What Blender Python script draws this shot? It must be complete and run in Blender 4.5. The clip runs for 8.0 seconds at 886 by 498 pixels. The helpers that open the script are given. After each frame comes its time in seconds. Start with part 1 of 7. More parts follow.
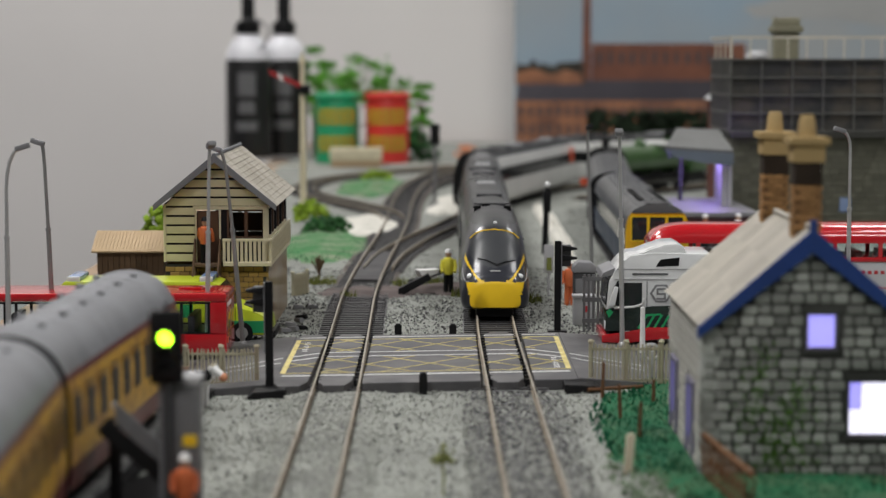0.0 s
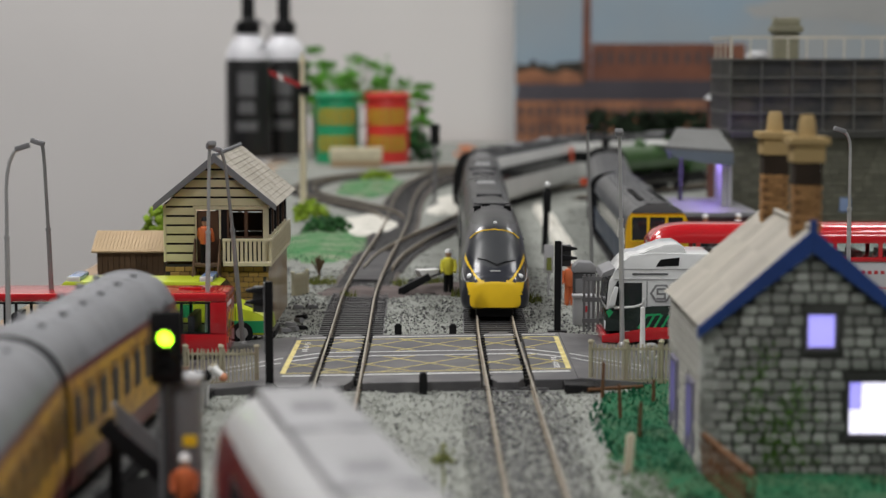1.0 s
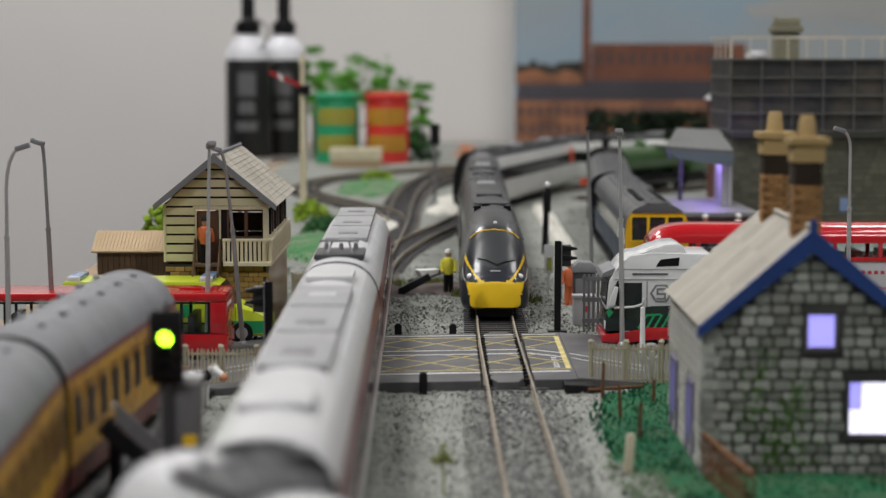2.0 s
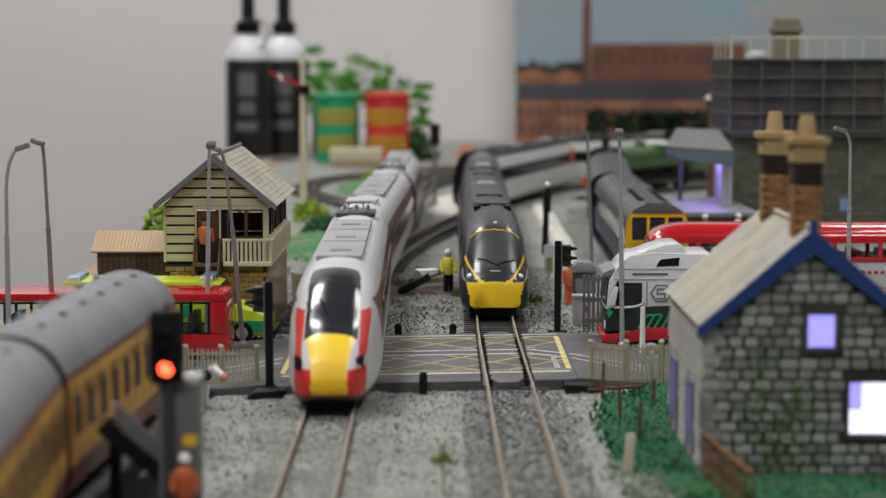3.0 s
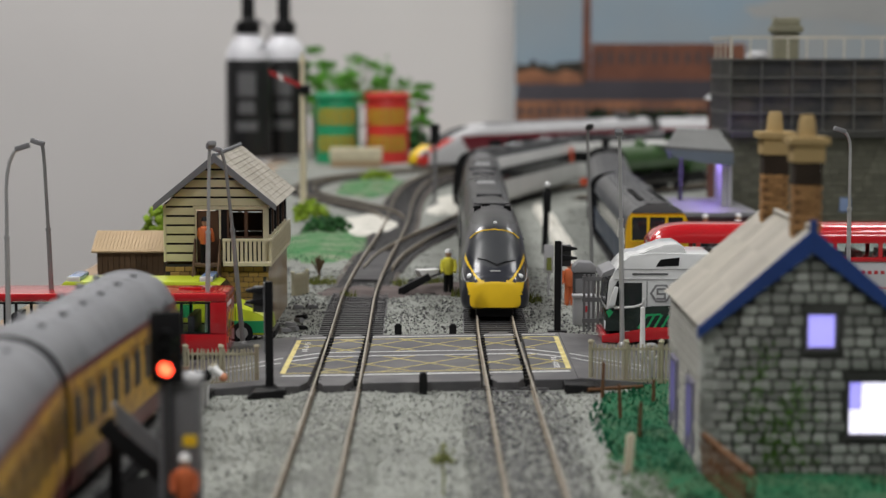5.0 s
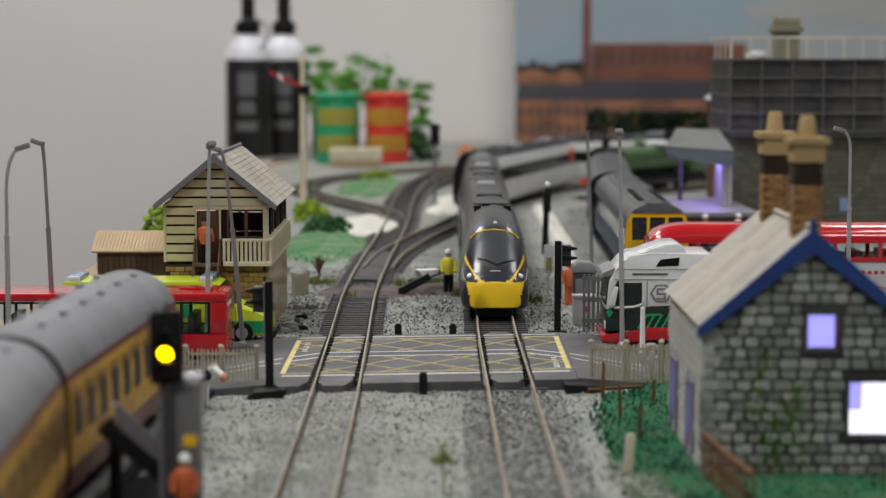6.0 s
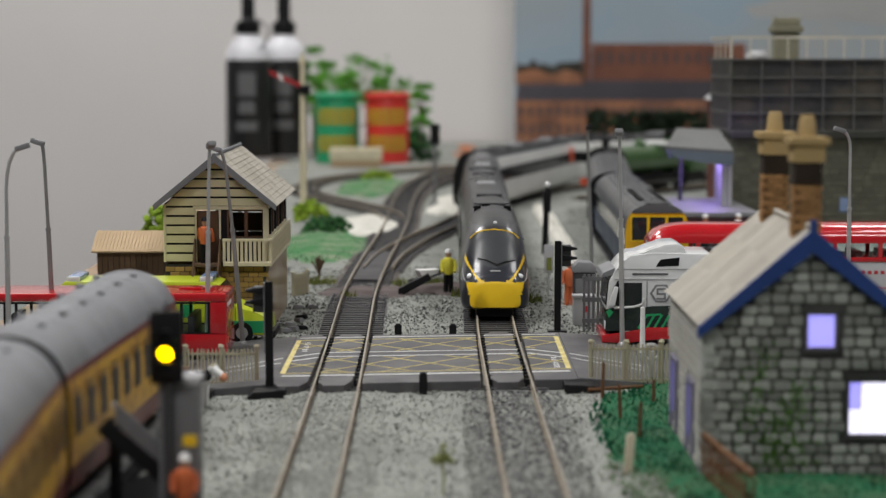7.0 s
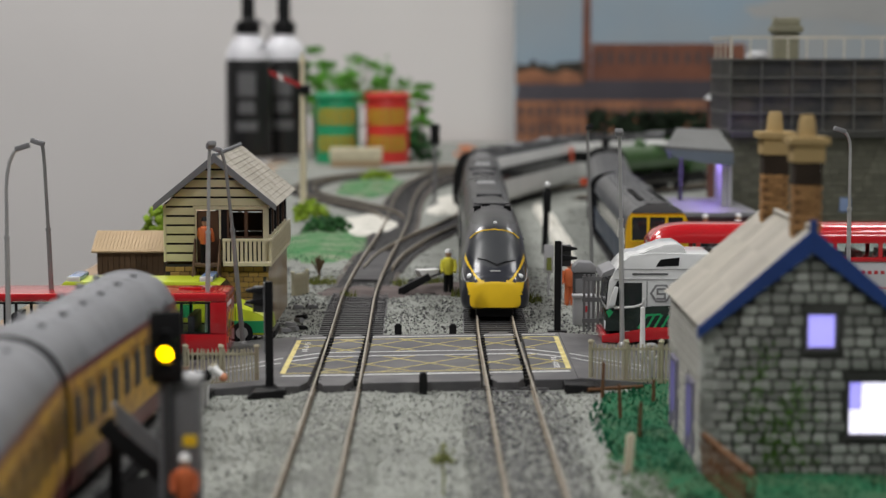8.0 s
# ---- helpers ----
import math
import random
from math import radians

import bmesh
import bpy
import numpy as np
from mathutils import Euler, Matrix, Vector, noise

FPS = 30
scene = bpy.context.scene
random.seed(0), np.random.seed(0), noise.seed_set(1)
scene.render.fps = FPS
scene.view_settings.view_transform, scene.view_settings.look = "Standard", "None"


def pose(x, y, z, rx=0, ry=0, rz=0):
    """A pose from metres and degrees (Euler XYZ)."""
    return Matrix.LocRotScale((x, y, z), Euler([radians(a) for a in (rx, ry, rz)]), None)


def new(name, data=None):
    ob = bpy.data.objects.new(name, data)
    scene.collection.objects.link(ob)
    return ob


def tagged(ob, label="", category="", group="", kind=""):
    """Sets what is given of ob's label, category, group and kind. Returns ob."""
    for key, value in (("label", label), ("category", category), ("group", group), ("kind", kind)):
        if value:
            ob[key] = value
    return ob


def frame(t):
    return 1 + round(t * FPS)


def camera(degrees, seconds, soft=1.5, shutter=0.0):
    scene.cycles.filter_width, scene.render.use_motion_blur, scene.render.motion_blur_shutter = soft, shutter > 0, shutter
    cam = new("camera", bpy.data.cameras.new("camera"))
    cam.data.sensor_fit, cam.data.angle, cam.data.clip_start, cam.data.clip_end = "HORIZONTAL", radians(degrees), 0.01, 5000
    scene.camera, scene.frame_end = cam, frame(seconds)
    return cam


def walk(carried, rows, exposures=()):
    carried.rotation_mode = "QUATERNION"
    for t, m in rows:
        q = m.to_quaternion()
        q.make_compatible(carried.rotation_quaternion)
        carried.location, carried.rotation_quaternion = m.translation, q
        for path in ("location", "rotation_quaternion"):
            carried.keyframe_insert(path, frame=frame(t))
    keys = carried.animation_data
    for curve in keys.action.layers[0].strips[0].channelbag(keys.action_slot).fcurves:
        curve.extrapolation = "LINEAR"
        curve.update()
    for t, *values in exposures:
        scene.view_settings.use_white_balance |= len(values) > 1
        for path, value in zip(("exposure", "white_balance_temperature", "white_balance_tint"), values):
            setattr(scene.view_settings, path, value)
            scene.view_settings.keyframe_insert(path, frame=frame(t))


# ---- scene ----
# Everything is at the true size of a 1:76 model layout: gauge 16.5 mm, track spacing 67 mm.
EYE = (0.0, 0.0, 0.1285)
cam = camera(26.73, 8.0, soft=1.35, shutter=0.3)
cam.data.dof.use_dof = True
cam.data.dof.focus_distance = 0.85
cam.data.dof.aperture_fstop = 13.0
walk(cam, [(0.0, pose(*EYE, 90 - 5.814, 0, 0)), (8.0, pose(*EYE, 90 - 5.814, 0, 0))])

# ---- light: a hall with ceiling panels ----
world = bpy.data.worlds.new("hall_air")
scene.world = world
world.use_nodes = True
world.node_tree.nodes["Background"].inputs[0].default_value = (0.95, 0.97, 1.0, 1)
world.node_tree.nodes["Background"].inputs[1].default_value = 0.12
scene.view_settings.exposure = 0.0


def ceiling_lamp(x, y, z, sx, sy, watts, colour=(1.0, 0.985, 0.97)):
    data = bpy.data.lights.new("ceiling_panel_light", "AREA")
    data.shape, data.size, data.size_y, data.energy, data.color = "RECTANGLE", sx, sy, watts, colour
    ob = new("ceiling_panel_light", data)
    ob.matrix_world = pose(x, y, z)
    return ob


for lx, ly in ((-0.7, 0.6), (0.9, 0.6), (-0.7, 2.2), (0.9, 2.2), (-0.7, -1.0), (0.9, -1.0)):
    ceiling_lamp(lx, ly, 1.655, 0.5, 0.5, 19.2 if lx < 0 else 10.6)

# ---- materials ----
def mat(name, col, rough=0.5, metal=0.0, var=0.15, scale=300.0, bump=0.0, bscale=900.0, col2=None, spots=None, island=0.0, emit=None, power=0.0, coat=0.0, stretch=None):
    """A surface: base colour with variation at two scales, stains of a second colour, fine relief."""
    m = bpy.data.materials.new(name)
    m.use_nodes = True
    nt = m.node_tree
    n, l = nt.nodes, nt.links
    b = n["Principled BSDF"]
    b.inputs["Roughness"].default_value = rough
    b.inputs["Metallic"].default_value = metal
    b.inputs["Coat Weight"].default_value = coat
    if rough >= 0.8:
        b.inputs["Specular IOR Level"].default_value = 0.2
    tc = n.new("ShaderNodeTexCoord")
    vec = tc.outputs["Object"]
    if stretch:
        mp = n.new("ShaderNodeMapping")
        mp.inputs["Scale"].default_value = stretch
        l.new(vec, mp.inputs[0])
        vec = mp.outputs[0]

    def noise_tex(s, detail=4.0):
        t = n.new("ShaderNodeTexNoise")
        t.inputs["Scale"].default_value, t.inputs["Detail"].default_value = s, detail
        l.new(vec, t.inputs["Vector"])
        return t

    def mixer(f, a, c, mode="MIX"):
        x = n.new("ShaderNodeMix")
        x.data_type, x.blend_type = "RGBA", mode
        for src, i in ((f, 0), (a, 6), (c, 7)):
            if hasattr(src, "links"):
                l.new(src, x.inputs[i])
            else:
                x.inputs[i].default_value = src if i == 0 else (*src, 1)
        return x.outputs[2]

    dark = tuple(c * (1 - var) for c in col)
    light = tuple(min(1, c * (1 + var)) for c in col)
    big, fine = noise_tex(scale * 0.12), noise_tex(scale)
    out = mixer(fine.outputs["Fac"], dark, light)
    rp = n.new("ShaderNodeValToRGB")
    rp.color_ramp.elements[0].position, rp.color_ramp.elements[1].position = 0.42, 0.68
    l.new((noise_tex(spots) if spots else big).outputs["Fac"], rp.inputs[0])
    second = col2 if col2 else tuple(c * (1 - var * 1.2) for c in col)
    out = mixer(rp.outputs[0], out, second)
    if island:
        g = n.new("ShaderNodeNewGeometry")
        oi = n.new("ShaderNodeObjectInfo")
        add = n.new("ShaderNodeMath")
        add.operation = "ADD"
        l.new(g.outputs["Random Per Island"], add.inputs[0])
        l.new(oi.outputs["Random"], add.inputs[1])
        fr = n.new("ShaderNodeMath")
        fr.operation = "FRACT"
        l.new(add.outputs[0], fr.inputs[0])
        mr = n.new("ShaderNodeMapRange")
        mr.inputs[3].default_value, mr.inputs[4].default_value = 1 - island, 1 + island
        l.new(fr.outputs[0], mr.inputs[0])
        hv = n.new("ShaderNodeHueSaturation")
        l.new(mr.outputs[0], hv.inputs["Value"])
        l.new(out, hv.inputs["Color"])
        out = hv.outputs[0]
    l.new(out, b.inputs["Base Color"])
    rr = n.new("ShaderNodeMapRange")
    rr.inputs[3].default_value, rr.inputs[4].default_value = max(0.02, rough - 0.1), min(1, rough + 0.12)
    l.new(big.outputs["Fac"], rr.inputs[0])
    l.new(rr.outputs[0], b.inputs["Roughness"])
    if bump:
        bp = n.new("ShaderNodeBump")
        bp.inputs["Strength"].default_value, bp.inputs["Distance"].default_value = bump, 0.0004
        l.new(noise_tex(bscale, 6).outputs["Fac"], bp.inputs["Height"])
        l.new(bp.outputs[0], b.inputs["Normal"])
    if emit:
        b.inputs["Emission Color"].default_value, b.inputs["Emission Strength"].default_value = (*emit, 1), power
    return m


def glass(name, col=(0.02, 0.022, 0.025), rough=0.06):
    """Dark glazing of a model: a glossy tinted pane."""
    m = mat(name, col, rough, var=0.05)
    m.node_tree.nodes["Principled BSDF"].inputs["IOR"].default_value = 1.5
    return m


def clear_pane(name, tint=(0.9, 0.95, 0.95)):
    m = bpy.data.materials.new(name)
    m.use_nodes = True
    b = m.node_tree.nodes["Principled BSDF"]
    b.inputs["Base Color"].default_value = (*tint, 1)
    b.inputs["Transmission Weight"].default_value = 1.0
    b.inputs["Roughness"].default_value = 0.03
    b.inputs["IOR"].default_value = 1.1
    return m


# ---- mesh tools, all in millimetres ----
MM = 0.001


def at(x, y, z=0.0, rz=0.0, rx=0.0, ry=0.0):
    return pose(x * MM, y * MM, z * MM, rx, ry, rz)


def thing(name, m, label, category, group="", kind=""):
    ob = new(name)
    ob.matrix_basis = m
    return tagged(ob, label, category, group, kind)


def finish(me, bm, material, smooth):
    bmesh.ops.recalc_face_normals(bm, faces=bm.faces)
    bm.to_mesh(me)
    bm.free()
    me.transform(Matrix.Diagonal((MM, MM, MM, 1)))
    for mt in material if isinstance(material, (list, tuple)) else [material]:
        me.materials.append(mt)
    if smooth:
        for f in me.polygons:
            f.use_smooth = True
        me.set_sharp_from_angle(angle=radians(smooth))


def part(name, bm, material, parent=None, label="", smooth=35, m=None):
    me = bpy.data.meshes.new(name)
    finish(me, bm, material, smooth)
    ob = new(name, me)
    if parent:
        ob.parent = parent
    if m is not None:
        ob.matrix_basis = m
    if label:
        ob["label"] = label
    return ob


def solid(name, bm, material, m, label, category, group="", kind="", smooth=35):
    ob = part(name, bm, material, None, "", smooth, m)
    return tagged(ob, label, category, group, kind)


def box(x0, x1, y0, y1, z0, z1, bevel=0.0, bm=None):
    b2 = bmesh.new()
    vs = [b2.verts.new((x, y, z)) for x in (x0, x1) for y in (y0, y1) for z in (z0, z1)]
    for q in ((0, 1, 3, 2), (4, 6, 7, 5), (0, 4, 5, 1), (2, 3, 7, 6), (0, 2, 6, 4), (1, 5, 7, 3)):
        b2.faces.new([vs[i] for i in q])
    if bevel:
        bmesh.ops.bevel(b2, geom=b2.edges[:], offset=bevel, segments=2, affect="EDGES", profile=0.6)
    return join(bm, b2)


def join(bm, b2):
    if bm is None:
        return b2
    me = bpy.data.meshes.new("tmp")
    b2.to_mesh(me)
    b2.free()
    bm.from_mesh(me)
    bpy.data.meshes.remove(me)
    return bm


def rod(p0, p1, r0, r1=None, seg=10, bm=None, caps=True):
    b2 = bmesh.new()
    p0, p1 = Vector(p0), Vector(p1)
    r1 = r0 if r1 is None else r1
    q = (p1 - p0).to_track_quat("Z", "Y")
    rings = []
    for p, r in ((p0, r0), (p1, r1)):
        rings.append([b2.verts.new(p + q @ Vector((r * math.cos(2 * math.pi * i / seg), r * math.sin(2 * math.pi * i / seg), 0))) for i in range(seg)])
    for i in range(seg):
        b2.faces.new((rings[0][i], rings[0][(i + 1) % seg], rings[1][(i + 1) % seg], rings[1][i]))
    if caps:
        b2.faces.new(rings[0][::-1])
        b2.faces.new(rings[1])
    return join(bm, b2)


def tube(points, r, seg=8, bm=None, radii=None):
    b2 = bmesh.new()
    pts = [Vector(p) for p in points]
    prev = None
    for i, p in enumerate(pts):
        d = (pts[min(i + 1, len(pts) - 1)] - pts[max(i - 1, 0)]).normalized()
        q = d.to_track_quat("Z", "Y")
        rr = radii[i] if radii else r
        ring = [b2.verts.new(p + q @ Vector((rr * math.cos(2 * math.pi * k / seg), rr * math.sin(2 * math.pi * k / seg), 0))) for k in range(seg)]
        if prev:
            best = min(range(seg), key=lambda s: sum((prev[k].co - ring[(k + s) % seg].co).length for k in range(seg)))
            ring = ring[best:] + ring[:best]
            for k in range(seg):
                b2.faces.new((prev[k], prev[(k + 1) % seg], ring[(k + 1) % seg], ring[k]))
        else:
            b2.faces.new(ring[::-1])
        prev = ring
    b2.faces.new(prev)
    return join(bm, b2)


def turned(profile, seg=24, bm=None, centre=(0, 0)):
    """A turned body from (radius, height) pairs."""
    b2 = bmesh.new()
    rings = [[b2.verts.new((centre[0] + r * math.cos(2 * math.pi * i / seg), centre[1] + r * math.sin(2 * math.pi * i / seg), z)) for i in range(seg)] for r, z in profile]
    for a, c in zip(rings, rings[1:]):
        for i in range(seg):
            b2.faces.new((a[i], a[(i + 1) % seg], c[(i + 1) % seg], c[i]))
    b2.faces.new(rings[0][::-1])
    b2.faces.new(rings[-1])
    return join(bm, b2)


def prism(poly, axis, a0, a1, bevel=0.0, bm=None):
    """A polygon pushed along an axis: 'x' takes (y, z), 'y' takes (x, z), 'z' takes (x, y)."""
    b2 = bmesh.new()
    put = {"x": lambda p, a: (a, p[0], p[1]), "y": lambda p, a: (p[0], a, p[1]), "z": lambda p, a: (p[0], p[1], a)}[axis]
    lo, hi = [[b2.verts.new(put(p, a)) for p in poly] for a in (a0, a1)]
    k = len(poly)
    for i in range(k):
        b2.faces.new((lo[i], lo[(i + 1) % k], hi[(i + 1) % k], hi[i]))
    b2.faces.new(lo[::-1])
    b2.faces.new(hi)
    if bevel:
        bmesh.ops.bevel(b2, geom=b2.edges[:], offset=bevel, segments=2, affect="EDGES", profile=0.6)
    return join(bm, b2)


def slab(corners, thick, bm=None):
    """A flat plate with the four given corners on top, thick below along its normal."""
    b2 = bmesh.new()
    c = [Vector(p) for p in corners]
    nrm = (c[1] - c[0]).cross(c[2] - c[0]).normalized() * thick
    top = [b2.verts.new(p) for p in c]
    low = [b2.verts.new(p - nrm) for p in c]
    b2.faces.new(top)
    b2.faces.new(low[::-1])
    k = len(c)
    for i in range(k):
        b2.faces.new((top[i], low[i], low[(i + 1) % k], top[(i + 1) % k]))
    return join(bm, b2)


def blob(cx, cy, cz, r, rough=0.3, bm=None, sub=1, squash=1.0):
    b2 = bmesh.new()
    bmesh.ops.create_icosphere(b2, subdivisions=sub, radius=r)
    for v in b2.verts:
        v.co *= 1 + random.uniform(-rough, rough)
        v.co.z *= squash
        v.co += Vector((cx, cy, cz))
    return join(bm, b2)


def skin(rows, classify, materials, parent, thick_cap=True, smooth=40, labels={}):
    """A lofted shell: rows of equal point counts; each face goes to the part that classify names from its middle."""
    rows = [[Vector(p) for p in r] for r in rows]
    bins = {}
    k = len(rows[0])
    quads = [(rows[i][j], rows[i][(j + 1) % k], rows[i + 1][(j + 1) % k], rows[i + 1][j]) for i in range(len(rows) - 1) for j in range(k)]
    caps = [rows[0][::-1], rows[-1]]
    for q in quads + caps:
        c = sum(q, Vector()) / len(q)
        bins.setdefault(classify(c), []).append(q)
    out = {}
    for name, faces in bins.items():
        bm = bmesh.new()
        for q in faces:
            try:
                bm.faces.new([bm.verts.new(p) for p in q])
            except ValueError:
                pass
        bmesh.ops.remove_doubles(bm, verts=bm.verts, dist=0.001)
        out[name] = part(name, bm, materials[name], parent, labels.get(name, ""), smooth)
    return out
M_wall = mat("white_wall_paint", (0.74, 0.715, 0.70), 0.85, var=0.03, scale=6, bump=0.1, bscale=200)
# for surfaces out of view, kept dark to cut the bounced fill light
M_hall = mat("dark_unseen_wall", (0.20, 0.20, 0.205), 0.9, var=0.06, scale=6)
M_floor = mat("hall_carpet", (0.12, 0.12, 0.13), 0.95, var=0.2, scale=120)
M_ballast = mat("ballast_bed", (0.275, 0.285, 0.26), 0.95, var=0.22, scale=420, bump=0.35, bscale=420, col2=(0.215, 0.222, 0.205), spots=26)
M_stone_bit = mat("ballast_stone", (0.335, 0.345, 0.315), 0.9, var=0.15, scale=500, island=0.17, col2=(0.27, 0.28, 0.255), spots=22)
M_dirty = mat("oily_track_bed", (0.13, 0.13, 0.133), 0.9, var=0.4, scale=500, bump=0.8, bscale=600, col2=(0.27, 0.27, 0.265), spots=110)
M_sleeper = mat("sleeper_black", (0.035, 0.034, 0.036), 0.6, var=0.3, scale=400, island=0.3)
M_rail = mat("worn_rail", (0.36, 0.325, 0.27), 0.5, metal=0.25, var=0.3, scale=300, col2=(0.25, 0.215, 0.165), spots=120)
M_railside = mat("rusty_rail_web", (0.29, 0.24, 0.18), 0.75, var=0.3, scale=300)
M_brownbed = mat("brown_track_bed", (0.085, 0.073, 0.066), 0.95, var=0.4, scale=400, bump=0.7, bscale=500, col2=(0.15, 0.135, 0.12), spots=60)
M_road = mat("grey_crossing_deck", (0.075, 0.073, 0.077), 0.6, var=0.3, scale=260, col2=(0.13, 0.127, 0.127), spots=45)
M_kerb = mat("dark_deck_edge", (0.055, 0.058, 0.075), 0.6, var=0.2)
M_white = mat("white_paint", (0.84, 0.84, 0.83), 0.55, var=0.08, col2=(0.72, 0.72, 0.70), spots=200)
M_yellow = mat("yellow_line", (0.68, 0.58, 0.22), 0.55, var=0.15, col2=(0.5, 0.4, 0.15), spots=200)
M_grass = mat("green_scatter", (0.02, 0.12, 0.055), 0.95, var=0.5, scale=300, bump=1.0, bscale=400, col2=(0.06, 0.125, 0.065), spots=45)
M_wood = mat("bare_board", (0.36, 0.25, 0.16), 0.7, var=0.15, scale=60, stretch=(1, 0.1, 1))
M_black = mat("black_plastic", (0.006, 0.006, 0.007), 0.5, var=0.2)
M_black.node_tree.nodes["Principled BSDF"].inputs["Specular IOR Level"].default_value = 0.25
M_dark = mat("dark_grey_plastic", (0.045, 0.046, 0.05), 0.5, var=0.2)
M_grey = mat("grey_plastic", (0.22, 0.22, 0.23), 0.5, var=0.15)
M_grey2 = mat("mid_grey_plastic", (0.15, 0.15, 0.155), 0.5, var=0.15)
M_pale = mat("pale_grey_plastic", (0.42, 0.42, 0.43), 0.5, var=0.12)
M_glass = glass("dark_glazing")
M_silver = mat("silver_pole_paint", (0.52, 0.52, 0.52), 0.36, metal=0.45, var=0.12)
M_cream = mat("cream_plastic", (0.66, 0.60, 0.42), 0.5, var=0.08, col2=(0.58, 0.52, 0.36), spots=90)
# ---- the hall ----
def structure(name, bm, material, label, smooth=0):
    return solid(name, bm, material, Matrix(), label, name.split("_")[0], kind="structure", smooth=smooth)


structure("wall_north", box(-3000, 3000, 2945, 3080, -900, 1700), M_wall, "plain off-white painted wall behind the model railway")
# unseen walls and ceiling, added dark so they bounce little light onto the layout
structure("wall_south", box(-3000, 3000, -2580, -2500, -900, 1700), M_hall, "unseen hall wall, added dark grey to cut bounce light")
structure("wall_west", box(-3080, -3003, -2500, 3000, -900, 1700), M_hall, "unseen hall wall, added dark grey to cut bounce light")
structure("wall_east", box(3003, 3080, -2500, 3000, -900, 1700), M_hall, "unseen hall wall, added dark grey to cut bounce light")
structure("floor", box(-3000, 3000, -2500, 3000, -960, -903), M_floor, "dark carpeted hall floor")
structure("ceiling", box(-3000, 3000, -2500, 3000, 1703, 1760), M_hall, "unseen hall ceiling with light panels, dark grey to cut bounce light")

# ---- the layout's board and ground ----
board = thing("baseboard", at(0, 0, -3), "wooden model railway baseboard on a timber frame", "board")
part("board_top", box(-224, 1500, -260, 2930, -12, 0, 0.5), M_wood, board, "bare plywood top", 0)
for x in (-200, 1470):
    for y in (-240, 1300, 2900):
        part("leg", box(x - 22, x + 22, y - 22, y + 22, -900, -12.2, 1), M_wood, board, "square timber leg", 0)

# track centre lines, as points to be smoothed
LEFT = [(560, -60), (380, -10), (215, 60), (92, 150), (8, 250), (-27, 350), (-39, 450), (-40, 560), (-41, 700), (-43, 850), (-45, 1000), (-43, 1150), (-39, 1300), (-36, 1450), (-36, 1600), (-34, 1700), (-27, 1810), (-13, 1900), (7, 1966), (43, 2024), (93, 2072), (152, 2106), (219, 2125), (309, 2133), (469, 2139), (919, 2143), (1480, 2145)]
RIGHT = [(480, 20), (330, 60), (200, 140), (100, 250), (48, 360), (30, 460), (27, 560), (26, 700), (25, 850), (26, 1000), (27, 1200), (29, 1380), (32, 1500), (46, 1640), (88, 1780), (150, 1890), (240, 1982), (380, 2045), (560, 2072), (900, 2082)]
CROSSOVER = [(-41, 1090), (-34, 1200), (-18, 1310), (4, 1420), (22, 1520), (38, 1610)]
LOOP = [(-36, 1440), (-48, 1540), (-82, 1640), (-125, 1760), (-138, 1880), (-112, 2000), (-50, 2120), (40, 2240), (170, 2400), (330, 2590), (500, 2760)]
BAY = [(118, 1000), (120, 1100), (125, 1350), (139, 1600), (158, 1800)]


def smooth_line(pts, step=4.0):
    """Catmull-Rom through the points, resampled at even steps."""
    p = [Vector((*a, 0)) for a in pts]
    p = [2 * p[0] - p[1]] + p + [2 * p[-1] - p[-2]]
    fine = []
    for i in range(1, len(p) - 2):
        for k in range(30):
            t = k / 30
            a, b, c, d = p[i - 1:i + 3]
            fine.append(0.5 * ((2 * b) + (c - a) * t + (2 * a - 5 * b + 4 * c - d) * t * t + (3 * b - a - 3 * c + d) * t ** 3))
    out, acc, prev = [fine[0]], 0.0, fine[0]
    for q in fine[1:]:
        seg = (q - prev).length
        while acc + seg >= step:
            r = (step - acc) / seg
            prev = prev.lerp(q, r)
            out.append(prev.copy())
            seg = (q - prev).length
            acc = 0.0
        acc += seg
        prev = q
    return out


